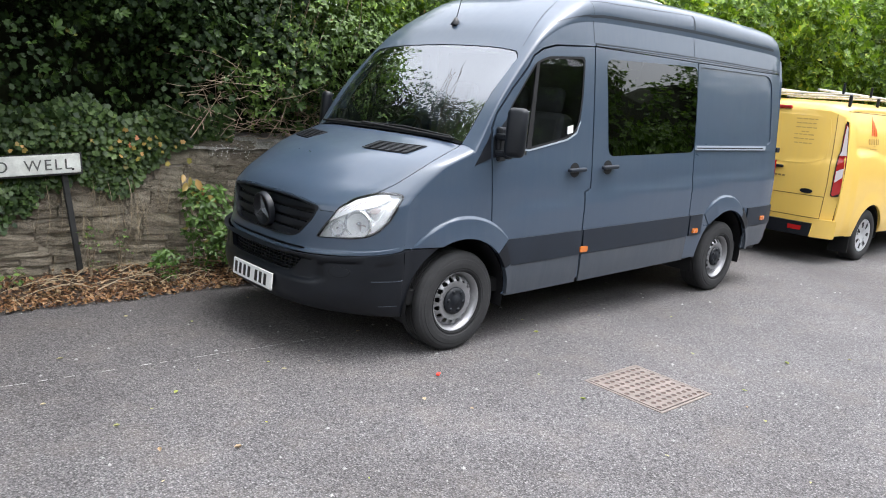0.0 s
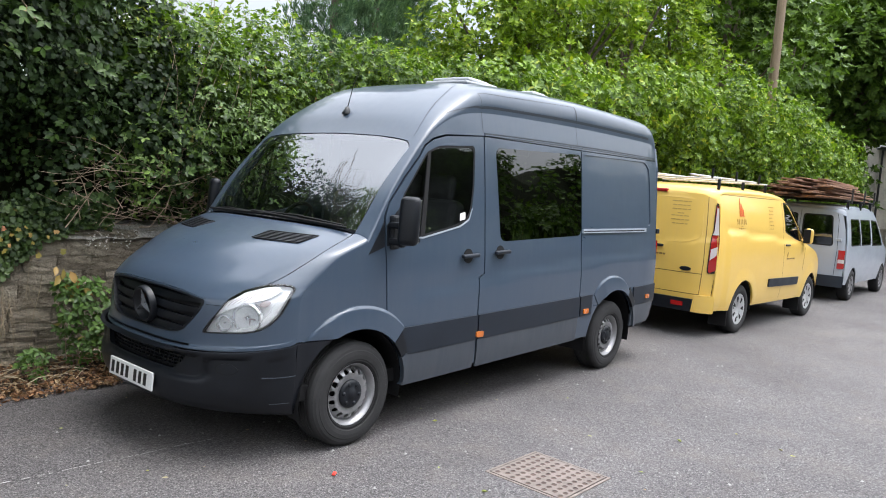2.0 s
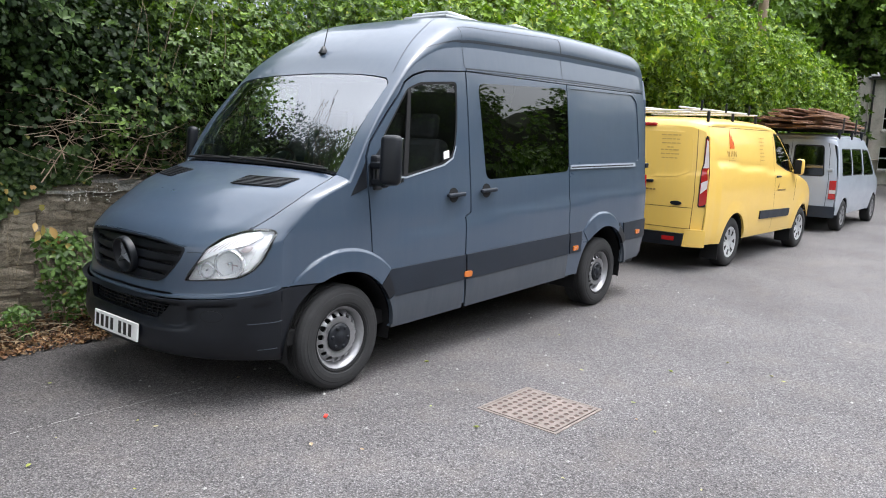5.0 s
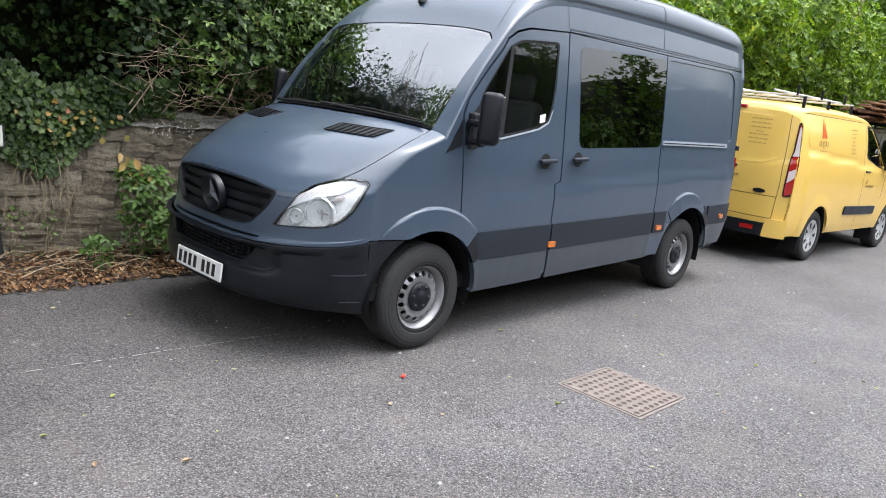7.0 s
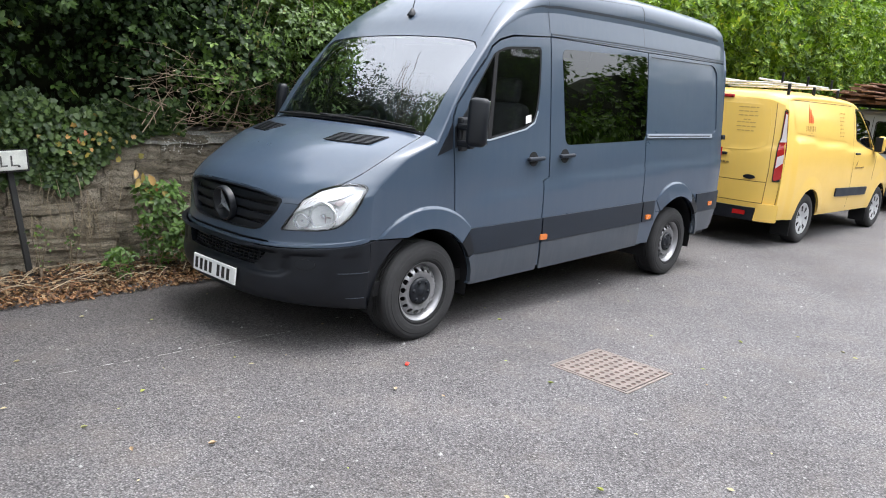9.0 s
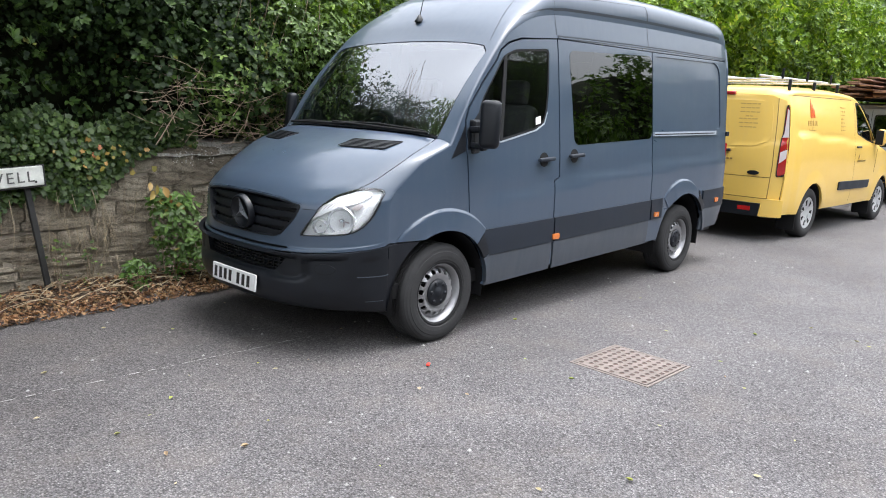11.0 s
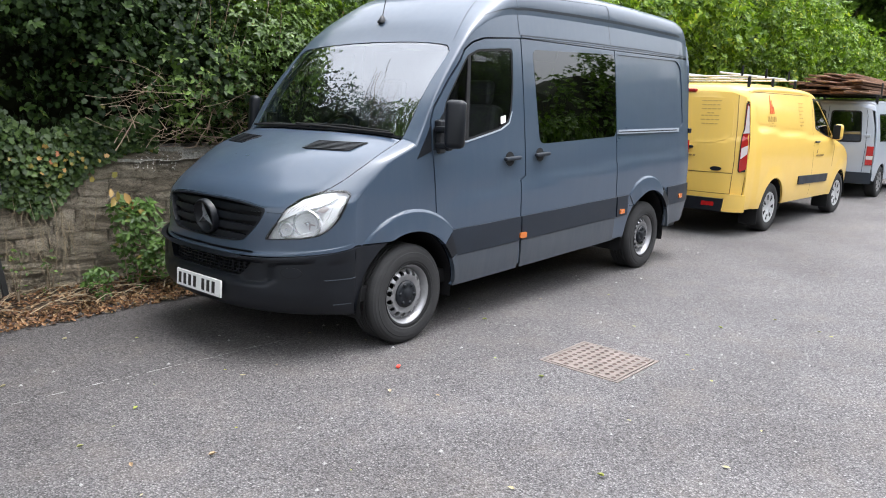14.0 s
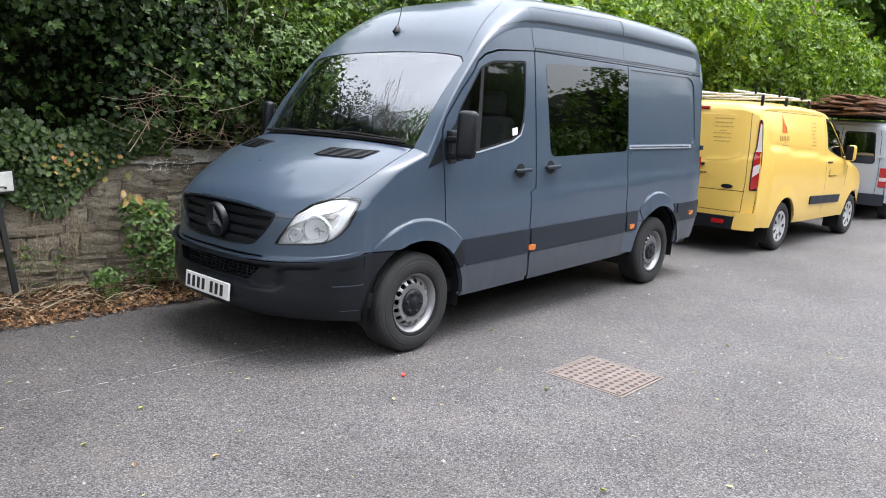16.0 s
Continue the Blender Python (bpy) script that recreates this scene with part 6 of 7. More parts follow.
def leaf_bits(name, places, size, material, label, seed, flatness=0.25):
    rng = random.Random(seed)
    vs_, fs_ = [], []
    for x, y, z in places:
        a, s = rng.uniform(0, 6.28), size * rng.uniform(0.5, 1.3)
        m = pose(x, y, z, rng.gauss(0, 40 * flatness), rng.gauss(0, 40 * flatness), math.degrees(a))
        k = len(vs_)
        curl = rng.uniform(0.0, 0.35) * s
        pts = [(0, -0.5 * s, curl * 0.5), (0.28 * s, -0.1 * s, curl), (0.2 * s, 0.25 * s, curl), (0, 0.5 * s, curl * 0.6), (-0.2 * s, 0.25 * s, curl), (-0.28 * s, -0.1 * s, curl), (0, 0.05 * s, 0)]
        vs_ += [m @ Vector(p) for p in pts]
        fs_ += [(k + 6, k + i, k + (i + 1) % 6) for i in range(6)]
    ob = part(name, mesh_of(name, vs_, fs_, None, False), material)
    return tagged(ob, label, "leaves", kind="stuff")


rng = random.Random(33)
places = []
for _ in range(12000):
    x = rng.uniform(-3.2, 5.0)
    y = 1.10 + abs(rng.gauss(0, 0.42)) + 0.09 * noise.noise((x * 1.1, 9, 0))
    if y > WALL_Y:
        y = rng.uniform(1.3, WALL_Y)
    places.append((x, y, max(0.003, bank_z(x, y)) + rng.uniform(0.004, 0.035)))
leaf_bits("leaf_litter", places, 0.04, M_LITTER, "drift of dry brown leaves along the wall foot", 1, 0.6)
places = [(rng.uniform(-2.5, 3.5), rng.uniform(-3.4, 1.0), 0.006) for _ in range(60)]
places += [(-0.83, -1.47, 0.006), (-0.82, -0.72, 0.006), (-1.21, -0.96, 0.006), (-0.59, -1.3, 0.006), (-1.19, 0.08, 0.006), (1.82, -1.0, 0.006), (-1.0, -0.85, 0.006), (0.1, -0.7, 0.006), (-0.25, 0.4, 0.006)]
leaf_bits("fallen_leaves", places, 0.034, M_SCRAP, "a few yellow-green leaves scattered on the asphalt", 2, 0.12)
bm = bmesh.new()
box(bm, (0.045, 0.022, 0.012), (0.61, -1.26, 0.010), (5, 3, 35), 0.004)
tagged(part("plastic_scrap", bm, M_REDBIT), "small bright red plastic scrap on the asphalt", "litter")
vs_, fs_ = [], []
for _ in range(260):
    x, y, s = rng.uniform(-3, 6), rng.uniform(-4.2, 1.2), rng.uniform(0.004, 0.011)
    k = len(vs_)
    vs_ += [(x - s, y - s * 0.7, 0.002), (x + s, y - s, 0.002), (x + s * 0.8, y + s, 0.002), (x - s * 0.9, y + s * 0.8, 0.002), (x, y, 0.004 + s * 0.9)]
    fs_ += [(k, k + 1, k + 4), (k + 1, k + 2, k + 4), (k + 2, k + 3, k + 4), (k + 3, k, k + 4)]
tagged(part("loose_grit", mesh_of("grit", vs_, fs_, None, False), M_CHALK), "loose pale grit on the road surface", "grit", kind="stuff")


# ---- foliage ----
OVAL = (np.array([(0, 0, 0), (0.24, 0.32, 0.06), (0.22, 0.66, 0.07), (0, 1, -0.04), (-0.22, 0.66, 0.07), (-0.24, 0.32, 0.06)]), np.array([(0, 1, 2, 3), (0, 3, 4, 5)]))
NARROW = (OVAL[0] * np.array([0.95, 1, 1]), OVAL[1])
NEEDLE = (OVAL[0] * np.array([0.35, 1, 1]), OVAL[1])
IVY = (np.array([(0, 0, 0), (0.46, 0.10, 0.03), (0.27, 0.40, 0.04), (0.44, 0.60, 0.0), (0, 1, -0.05), (-0.44, 0.60, 0.0), (-0.27, 0.40, 0.04), (-0.46, 0.10, 0.03), (0, 0.42, -0.02)]),
       np.array([(0, 1, 2, 8), (8, 2, 3, 4), (0, 8, 6, 7), (8, 4, 5, 6)]))


def turned(tpl, deg, k=1.0, shift=(0, 0, 0), tilt=0.0):
    m = np.array(Matrix.Rotation(radians(-deg), 3, "Z") @ Matrix.Rotation(radians(tilt), 3, "X"))
    return (tpl[0] * k) @ m.T + np.array(shift), tpl[1]


def merged(*tpls):
    vs, fs, k = [], [], 0
    for v, f in tpls:
        vs.append(v)
        fs.append(f + k)
        k += len(v)
    return np.vstack(vs), np.vstack(fs)


TRIFOL = merged(turned(OVAL, 0, 1.0, (0, 0.25, 0)), turned(OVAL, 75, 0.85, (0.04, 0.2, 0)), turned(OVAL, -75, 0.85, (-0.04, 0.2, 0)))
SPRIG = merged(*[turned(NARROW, a, k, (0, 0.10 * i, 0), t) for i, (a, k, t) in enumerate(((80, 0.8, 12), (-75, 0.85, 12), (48, 0.95, 25), (-42, 0.95, 25), (8, 1.0, 40)))])
TUFT = merged(*[turned(NEEDLE, a, k, (0, 0.10 * i, 0), t) for i, (a, k, t) in enumerate(((50, 0.8, 12), (-45, 0.85, 12), (28, 0.95, 25), (-22, 0.95, 25), (5, 1.0, 40)))])
PINNATE = merged(turned(OVAL, 0, 0.5, (0, 0.62, 0)), *[turned(OVAL, s * 62, 0.46, (0, y, 0)) for y in (0.12, 0.34, 0.56) for s in (1, -1)])


def leaf_mesh(name, pos, nrm, size, tpl, seed, droop=0.5, jitter=0.7):
    """Leaves of one template at pos, facing about nrm, tips hanging down by droop."""
    g = np.random.default_rng(seed)
    n = len(pos)
    unit = lambda a: a / np.maximum(1e-9, np.linalg.norm(a, axis=1, keepdims=True))
    nn = unit(nrm + g.normal(0, jitter, (n, 3)) * 0.6)
    tip = g.normal(0, 1, (n, 3)) + np.array([0, 0, -droop * 1.6])
    tip = unit(tip - nn * (tip * nn).sum(1, keepdims=True))
    side_ = np.cross(tip, nn)
    tv, tf = tpl
    verts = pos[:, None, :] + size[:, None, None] * (side_[:, None, :] * tv[None, :, 0:1] + tip[:, None, :] * tv[None, :, 1:2] + nn[:, None, :] * tv[None, :, 2:3])
    faces = (tf[None] + (np.arange(n) * len(tv))[:, None, None]).reshape(-1)
    nf = n * len(tf)
    me = bpy.data.meshes.new(name)
    me.vertices.add(n * len(tv))
    me.vertices.foreach_set("co", verts.reshape(-1).astype(np.float32))
    me.loops.add(nf * 4)
    me.loops.foreach_set("vertex_index", faces.astype(np.int32))
    me.polygons.add(nf)
    me.polygons.foreach_set("loop_start", np.arange(0, nf * 4, 4, dtype=np.int32))
    me.update(calc_edges=True)
    return me


def on_blobs(seed, centres, radii, per_m2, squash=(1, 1, 1), keep=lambda d: d[:, 1] < 0.45, shell=0.35):
    """Points in the outer shell of many round clumps, with their outward directions."""
    g = np.random.default_rng(seed)
    ps, ns = [], []
    for c, r in zip(centres, radii):
        k = max(4, int(per_m2 * 12.57 * r * r))
        d = g.normal(0, 1, (k, 3))
        d /= np.linalg.norm(d, axis=1, keepdims=True)
        d = d[keep(d)]
        rr = r * (1 - shell * g.random((len(d), 1)) ** 1.6) * (1 + 0.12 * np.sin(d[:, :1] * 7 + c[0] * 3))
        ps.append(np.array(c) + d * rr * np.array(squash))
        ns.append(d)
    return np.vstack(ps), np.vstack(ns)


def sizes(seed, n, lo, hi):
    return lo + (hi - lo) * np.random.default_rng(seed).random(n)


def stuff(name, me, material, label, category):
    ob = part(name, me, material)
    return tagged(ob, label, category, kind="stuff")


g = np.random.default_rng(77)
WY = WALL_Y

# ivy that hangs over the wall
n = 12500
xs = g.uniform(-3.6, 0.75, n)
low = np.interp(xs, [-3.6, -1.1, -0.8, -0.3, 0.05, 0.22, 0.5, 0.75], [0.40, 0.46, 0.72, 0.74, 0.88, 1.08, 1.14, 1.17])
wob = np.array([noise.noise((x * 2.6, 1.0, 3.0)) for x in xs])
zs = low + 0.16 * wob + (1.42 - low) * g.random(n) ** 0.85
ys = WY - 0.03 - 0.13 * g.random(n) * np.clip((zs - low) / 0.3, 0.2, 1)
behind = (np.abs(zs - 0.915 - 0.06 * (xs + 1.28)) < 0.15) & (xs < -0.45)
ys[behind] = WY - 0.03 - 0.04 * g.random(int(behind.sum()))
pos = np.stack([xs, ys, zs], 1)
stuff("wall_ivy", leaf_mesh("wall_ivy", pos, np.tile([0, -1, 0.45], (n, 1)), sizes(1, n, 0.030, 0.064), IVY, 3, 0.9, 0.55), M_IVY, "dark green ivy hanging over the stone wall", "ivy")
n = 26
pos = np.stack([g.normal(0.0, 0.14, n), WY - 0.14 - 0.05 * g.random(n), g.normal(1.10, 0.06, n)], 1)
pos[:5] = np.stack([g.normal(-1.0, 0.12, 5), np.full(5, WY - 0.18), g.normal(1.06, 0.03, 5)], 1)
stuff("yellow_ivy_leaves", leaf_mesh("yellow_ivy", pos, np.tile([0, -1, 0.5], (n, 1)), sizes(2, n, 0.03, 0.058), IVY, 4, 0.6, 0.6), M_YLEAF, "yellowing ivy leaves among the green", "ivy")


def hedge_front(x, z):
    """Road-side face of the growth above the wall."""
    lean = np.interp(z, [1.0, 1.6, 2.4, 3.4, 5.0], [0.0, 0.12, 0.32, 0.40, 0.50])
    # the top slopes back beside the first van, and a hollow opens under the canopy farther on
    back = 0.62 * np.clip((z - 2.2) / 1.0, 0, 1) * np.interp(x, [0.0, 0.7, 2.4, 4.0], [0, 1, 1, 0])
    back += 0.95 * np.clip((2.95 - z) / 0.7, 0, 1) * np.interp(x, [6.5, 8.0, 12.5, 14.5], [0, 1, 1, 0])
    return WY + back - lean * np.interp(x, [-4, 0.8, 2.0, 5.0, 8.0, 20.0], [1.1, 1.0, 0.7, 0.9, 1.5, 1.7]) + 0.16 * noise.noise((x * 0.9, z * 0.9, 5.0))


def hedge_blobs(seed, x0, x1, top, n, r0, r1, base=1.2, deep=0.42):
    rng = random.Random(seed)
    cs, rs = [], []
    for _ in range(n):
        x, r = rng.uniform(x0, x1), rng.uniform(r0, r1)
        t = top(x) + 0.12 * noise.noise((x * 1.7, 2, 2))
        z = base + r * 0.5 + (t - r - base) * rng.random() ** 0.8
        cs.append((x, hedge_front(x, z) + r * 0.75 + rng.uniform(-deep, 0.2) * min(1.0, r * 1.5), z))
        rs.append(r)
    return cs, rs


top_left = lambda x: float(np.interp(x, [-5, -0.6, 0.2, 0.7, 1.3, 2.0], [5.3, 4.8, 4.35, 3.9, 3.3, 3.05]))
top_mid = lambda x: float(np.interp(x, [0.5, 2.0, 4.5, 7.0, 9.0], [3.15, 3.15, 3.15, 3.4, 3.6]))
top_right = lambda x: float(np.interp(x, [4.0, 6.0, 8.0, 12.0, 17.0, 25.0], [2.9, 3.35, 3.7, 4.25, 4.6, 3.4]))

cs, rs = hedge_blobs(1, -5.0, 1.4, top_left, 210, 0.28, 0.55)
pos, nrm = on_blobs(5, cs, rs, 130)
stuff("ivy_thicket", leaf_mesh("ivy_thicket", pos, nrm + [0, -0.3, 0.5], sizes(6, len(pos), 0.030, 0.062), IVY, 7, 0.7), M_IVY_SHADED, "tall thicket of ivy above the wall, shade in its leaf colour", "ivy")
pos, nrm = on_blobs(8, cs[::3], rs[::3], 22)
stuff("privet_sprays", leaf_mesh("privet_sprays", pos + nrm * 0.06, nrm + [0, -0.3, 0.7], sizes(9, len(pos), 0.045, 0.09), SPRIG, 10, 0.2), M_SHADE, "fresh green leaf sprays in the dark thicket", "shrub")

cs, rs = hedge_blobs(2, 0.9, 7.6, top_mid, 240, 0.18, 0.44, 1.2, 0.62)
pos, nrm = on_blobs(11, cs, rs, 62)
stuff("bramble_hedge", leaf_mesh("bramble_hedge", pos, nrm + [0, -0.3, 0.6], sizes(12, len(pos), 0.038, 0.068), TRIFOL, 13, 0.5), M_BRAMBLE, "dense green bramble hedge on top of the wall", "hedge")
pos, nrm = on_blobs(14, [c for c in cs if c[2] > 2.35], [r for c, r in zip(cs, rs) if c[2] > 2.35], 55)
stuff("hedge_shoots", leaf_mesh("hedge_shoots", pos + nrm * 0.04 + [0, 0, 0.05], nrm + [0, 0, 1.0], sizes(15, len(pos), 0.035, 0.07), SPRIG, 16, -0.4), M_LAUREL, "light green young shoots along the hedge top", "hedge")

cs, rs = hedge_blobs(3, 4.6, 25.0, top_right, 420, 0.22, 0.70, 0.9, 0.95)
pos, nrm = on_blobs(17, cs, rs, 23)
stuff("laurel_hedge", leaf_mesh("laurel_hedge", pos, nrm + [0, -0.2, 0.8], sizes(18, len(pos), 0.06, 0.125), SPRIG, 19, -0.3), M_LAUREL, "bright green leafy hedge overhanging the parked vans", "hedge")

# dark backing sheet standing for the shade inside the hedge
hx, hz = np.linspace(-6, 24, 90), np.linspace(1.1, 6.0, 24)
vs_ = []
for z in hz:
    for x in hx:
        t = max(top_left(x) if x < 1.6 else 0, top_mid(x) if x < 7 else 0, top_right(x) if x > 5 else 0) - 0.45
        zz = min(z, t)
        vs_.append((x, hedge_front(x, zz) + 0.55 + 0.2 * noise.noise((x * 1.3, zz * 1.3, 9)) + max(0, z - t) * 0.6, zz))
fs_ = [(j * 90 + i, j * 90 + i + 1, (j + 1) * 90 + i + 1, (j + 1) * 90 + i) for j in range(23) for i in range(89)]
stuff("hedge_inside", mesh_of("hedge_inside", vs_, fs_), M_CORE, "dark backing sheet painted as shade inside the hedge", "hedge")

# dead bramble stems over the coping and dry stems on the wall
rng = random.Random(8)
geos = []
for k in range(160):
    x, z = rng.uniform(0.35, 1.9), rng.uniform(1.2, 1.85)
    a, ln = rng.uniform(-0.6, 3.7), rng.uniform(0.25, 0.75)
    dx, dz, sag = math.cos(a) * ln, math.sin(a) * ln * 0.6, rng.uniform(-0.05, 0.08)
    y0, y1 = rng.uniform(WY - 0.42, WY + 0.05), rng.uniform(WY - 0.42, WY)
    geos.append(tube([(x + dx * (t - 0.5), y0 + (y1 - y0) * t, max(1.19, z + dz * (t - 0.5) + sag * 4 * t * (1 - t))) for t in line(0, 1, 6)], rng.uniform(0.002, 0.005), 5, 0.5))
stuff("dead_bramble_stems", mesh_of("stems", *join(*geos)), M_TWIG, "tangle of dead brown bramble stems above the wall", "stems")
geos = []
for k in range(40):
    x = rng.gauss(-0.2, 0.28) if k < 28 else rng.uniform(-1.0, 0.5)
    zt, zb = rng.uniform(0.45, 0.98), rng.uniform(0.05, 0.4)
    w = rng.uniform(-0.16, 0.16)
    geos.append(tube([(x + w * t + 0.02 * math.sin(6 * t + k), WY - 0.05 - 0.10 * t, zt + (zb - zt) * t) for t in line(0, 1, 6)], rng.uniform(0.0015, 0.0035), 5, 0.6))
for k in range(60):
    x, y = rng.uniform(-2.4, 1.2), rng.uniform(1.25, WY - 0.05)
    a, ln = rng.gauss(0, 0.5), rng.uniform(0.2, 0.6)
    z = 0.05 + rng.uniform(0, 0.05)
    geos.append(tube([(x + math.cos(a) * ln * (t - 0.5), min(WY - 0.03, y + math.sin(a) * ln * (t - 0.5)), z + 0.04 * math.sin(3 * t)) for t in line(0, 1, 4)], rng.uniform(0.002, 0.005), 5, 0.6))
stuff("dry_stems", mesh_of("dry_stems", *join(*geos)), M_STRAW, "dry straw-coloured stems on the wall and verge", "stems")
geos = []
for k in range(9):
    x, z = rng.uniform(1.0, 2.4), rng.uniform(1.7, 2.3)
    top_ = z + rng.uniform(0.4, 0.9)
    lean_ = rng.uniform(-0.15, 0.35)
    geos.append(tube([(x + lean_ * t * t, hedge_front(x, z) - 0.05 - 0.10 * math.sin(3 * t), z + (top_ - z) * t) for t in line(0, 1, 6)], rng.uniform(0.002, 0.005), 5, 0.5))
for k in range(14):
    x, z = rng.uniform(-0.55, -0.25), 3.36 + rng.uniform(-0.10, 0.22)
    geos.append(tube([(x - (1.2 + 0.06 * k) * t, 0.98 + 0.08 * math.sin(4 * t + k), z + 0.22 * t - 0.3 * t * t + 0.05 * math.sin(7 * t + k)) for t in line(0, 1, 9)], rng.uniform(0.003, 0.009), 5, 0.35))
for k in range(14):
    x, z = rng.uniform(0.2, 1.6), 3.6 + rng.uniform(-0.3, 0.8)
    geos.append(tube([(x - 1.1 * t, 1.25 - 0.25 * t + 0.1 * math.sin(4 * t + k), z - 0.35 * t + 0.12 * math.sin(5 * t + k)) for t in line(0, 1, 7)], rng.uniform(0.002, 0.005), 5, 0.4))
stuff("bare_canes", mesh_of("canes", *join(*geos)), M_TWIG, "bare brown canes poking out of the hedge", "stems")


# long shoots that stand out of the hedge top against the sky
rng = random.Random(61)
geos, tips, ways = [], [], []
for k in range(34):
    x, h = (rng.uniform(1.3, 2.9), rng.uniform(0.35, 0.85)) if k < 20 else (rng.uniform(2.9, 9.0), rng.uniform(0.25, 0.5))
    z0, y0 = (top_mid(x) - 0.25), hedge_front(x, 3.1) + rng.uniform(0.15, 0.5)
    bx, by = rng.uniform(-0.22, 0.22), rng.uniform(-0.18, 0.1)
    shoot = [(x + bx * t * t, y0 + by * t * t, z0 + h * t) for t in line(0, 1, 6)]
    geos.append(tube(shoot, rng.uniform(0.0025, 0.004), 5, 0.4))
    for q in range(int(h * 34)):
        t = rng.uniform(0.15, 1.0)
        a = rng.uniform(0, 6.28)
        r = 0.10 * (1.15 - t) * rng.random() + 0.01
        tips.append((x + bx * t * t + math.cos(a) * r, y0 + by * t * t + math.sin(a) * r, z0 + h * t))
        ways.append((math.cos(a), math.sin(a) - 0.3, 0.7))
stuff("shoot_stems", mesh_of("shoot_stems", *join(*geos)), M_TWIG, "thin young stems standing above the hedge", "stems")
stuff("shoot_leaves", leaf_mesh("shoot_leaves", np.array(tips), np.array(ways), sizes(64, len(tips), 0.04, 0.085), OVAL, 65, 0.3, 0.6), M_LAUREL, "sparse light green leaves on tall hedge shoots", "leaves")

# weeds at the wall foot
def weed(name, x, y, h, spread_, n, size, material, label, seed, tpl=TRIFOL):
    g2 = np.random.default_rng(seed)
    root = thing(name, label, "plant", (x, y, 0.02))
    hh = h * g2.random(n) ** 0.7
    a = g2.uniform(0, 6.28, n)
    r = spread_ * (0.35 + 0.65 * np.sin(np.clip(hh / h, 0.05, 1) * 2.6)) * g2.random(n) ** 0.5
    pos_ = np.stack([np.cos(a) * r, np.minimum(np.sin(a) * r, WY - 0.06 - y), hh + 0.03], 1)
    part("leaves", leaf_mesh(name, pos_, np.stack([np.cos(a) * 0.4, np.sin(a) * 0.4 - 0.5, np.full(n, 0.8)], 1), sizes(seed, n, size * 0.6, size), tpl, seed + 1, 0.3), material, root)
    st = [tube([(0, 0, 0), (math.cos(q) * spread_ * 0.3, math.sin(q) * spread_ * 0.25, h * 0.5), (math.cos(q) * spread_ * 0.7, min(math.sin(q) * spread_ * 0.6, WY - 0.08 - y), h * 0.92)], 0.004, 5, 0.5) for q in (0.3, 1.6, 2.9, 4.2, 5.4)]
    part("stem", join(*st), M_TWIG, root)


weed("bramble_plant", 0.38, 1.60, 0.72, 0.21, 210, 0.078, M_WEED, "green bramble plant growing at the wall foot", 41)
weed("bramble_plant", 0.62, 1.45, 0.40, 0.26, 150, 0.074, M_WEED, "low bramble plant among dry leaves beside the van", 43)
weed("bramble_seedling", -0.03, 1.40, 0.24, 0.11, 56, 0.062, M_WEED, "small bramble seedling in the leaf litter", 45)
weed("nettle_plant", -0.52, 1.72, 0.42, 0.09, 26, 0.045, M_BRAMBLE, "spindly green weed by the sign post", 47, OVAL)
weed("nettle_plant", -0.27, 1.75, 0.34, 0.10, 26, 0.042, M_BRAMBLE, "spindly green weed against the wall", 49, OVAL)
weed("dock_plant", -1.15, 1.62, 0.14, 0.16, 30, 0.06, M_BRAMBLE, "low green weed on the verge", 51, OVAL)
g2 = np.random.default_rng(5)
rt = thing("yellow_leaf_plant", "plant with large yellow and orange leaves by the wall", "plant", (0.20, 1.58, 0.05))
pos = np.array([(-0.03, -0.02, 0.84), (0.02, -0.03, 0.82), (0.07, -0.03, 0.80), (0.0, -0.02, 0.77), (0.11, -0.04, 0.74), (0.02, -0.02, 0.70), (0.16, -0.05, 0.66), (0.08, -0.04, 0.64)])
part("leaves", leaf_mesh("yellow_leaves", pos, np.tile([0.1, -1, 0.3], (8, 1)), sizes(3, 8, 0.085, 0.125), OVAL, 12, 0.9, 0.4), M_YLEAF, rt)
part("stem", tube([(0.08, 0, 0), (0.06, 0.02, 0.4), (0.03, 0, 0.84)], 0.004, 5, 0.6), M_TWIG, rt)

# one bramble arm with large pale leaves hanging out of the thicket
g2 = np.random.default_rng(17)
arm_pts = [(-0.62 + 0.42 * t, 1.22 - 0.20 * t, 3.02 - 0.10 * t - 0.32 * t * t) for t in line(0, 1, 7)]
arm_root = thing("bramble_spray", "bramble spray with large fresh leaves hanging from the thicket", "plant")
part("stem", tube(arm_pts, 0.006, 6, 0.5), M_TWIG, arm_root)
pos = np.array([arm_pts[k % 7] for k in range(20)]) + g2.normal(0, 0.05, (20, 3))
part("leaves", leaf_mesh("arm_leaves", pos, np.tile([0, -1, 0.5], (20, 1)), sizes(19, 20, 0.055, 0.085), TRIFOL, 23, 0.6, 0.5), M_WEED, arm_root)

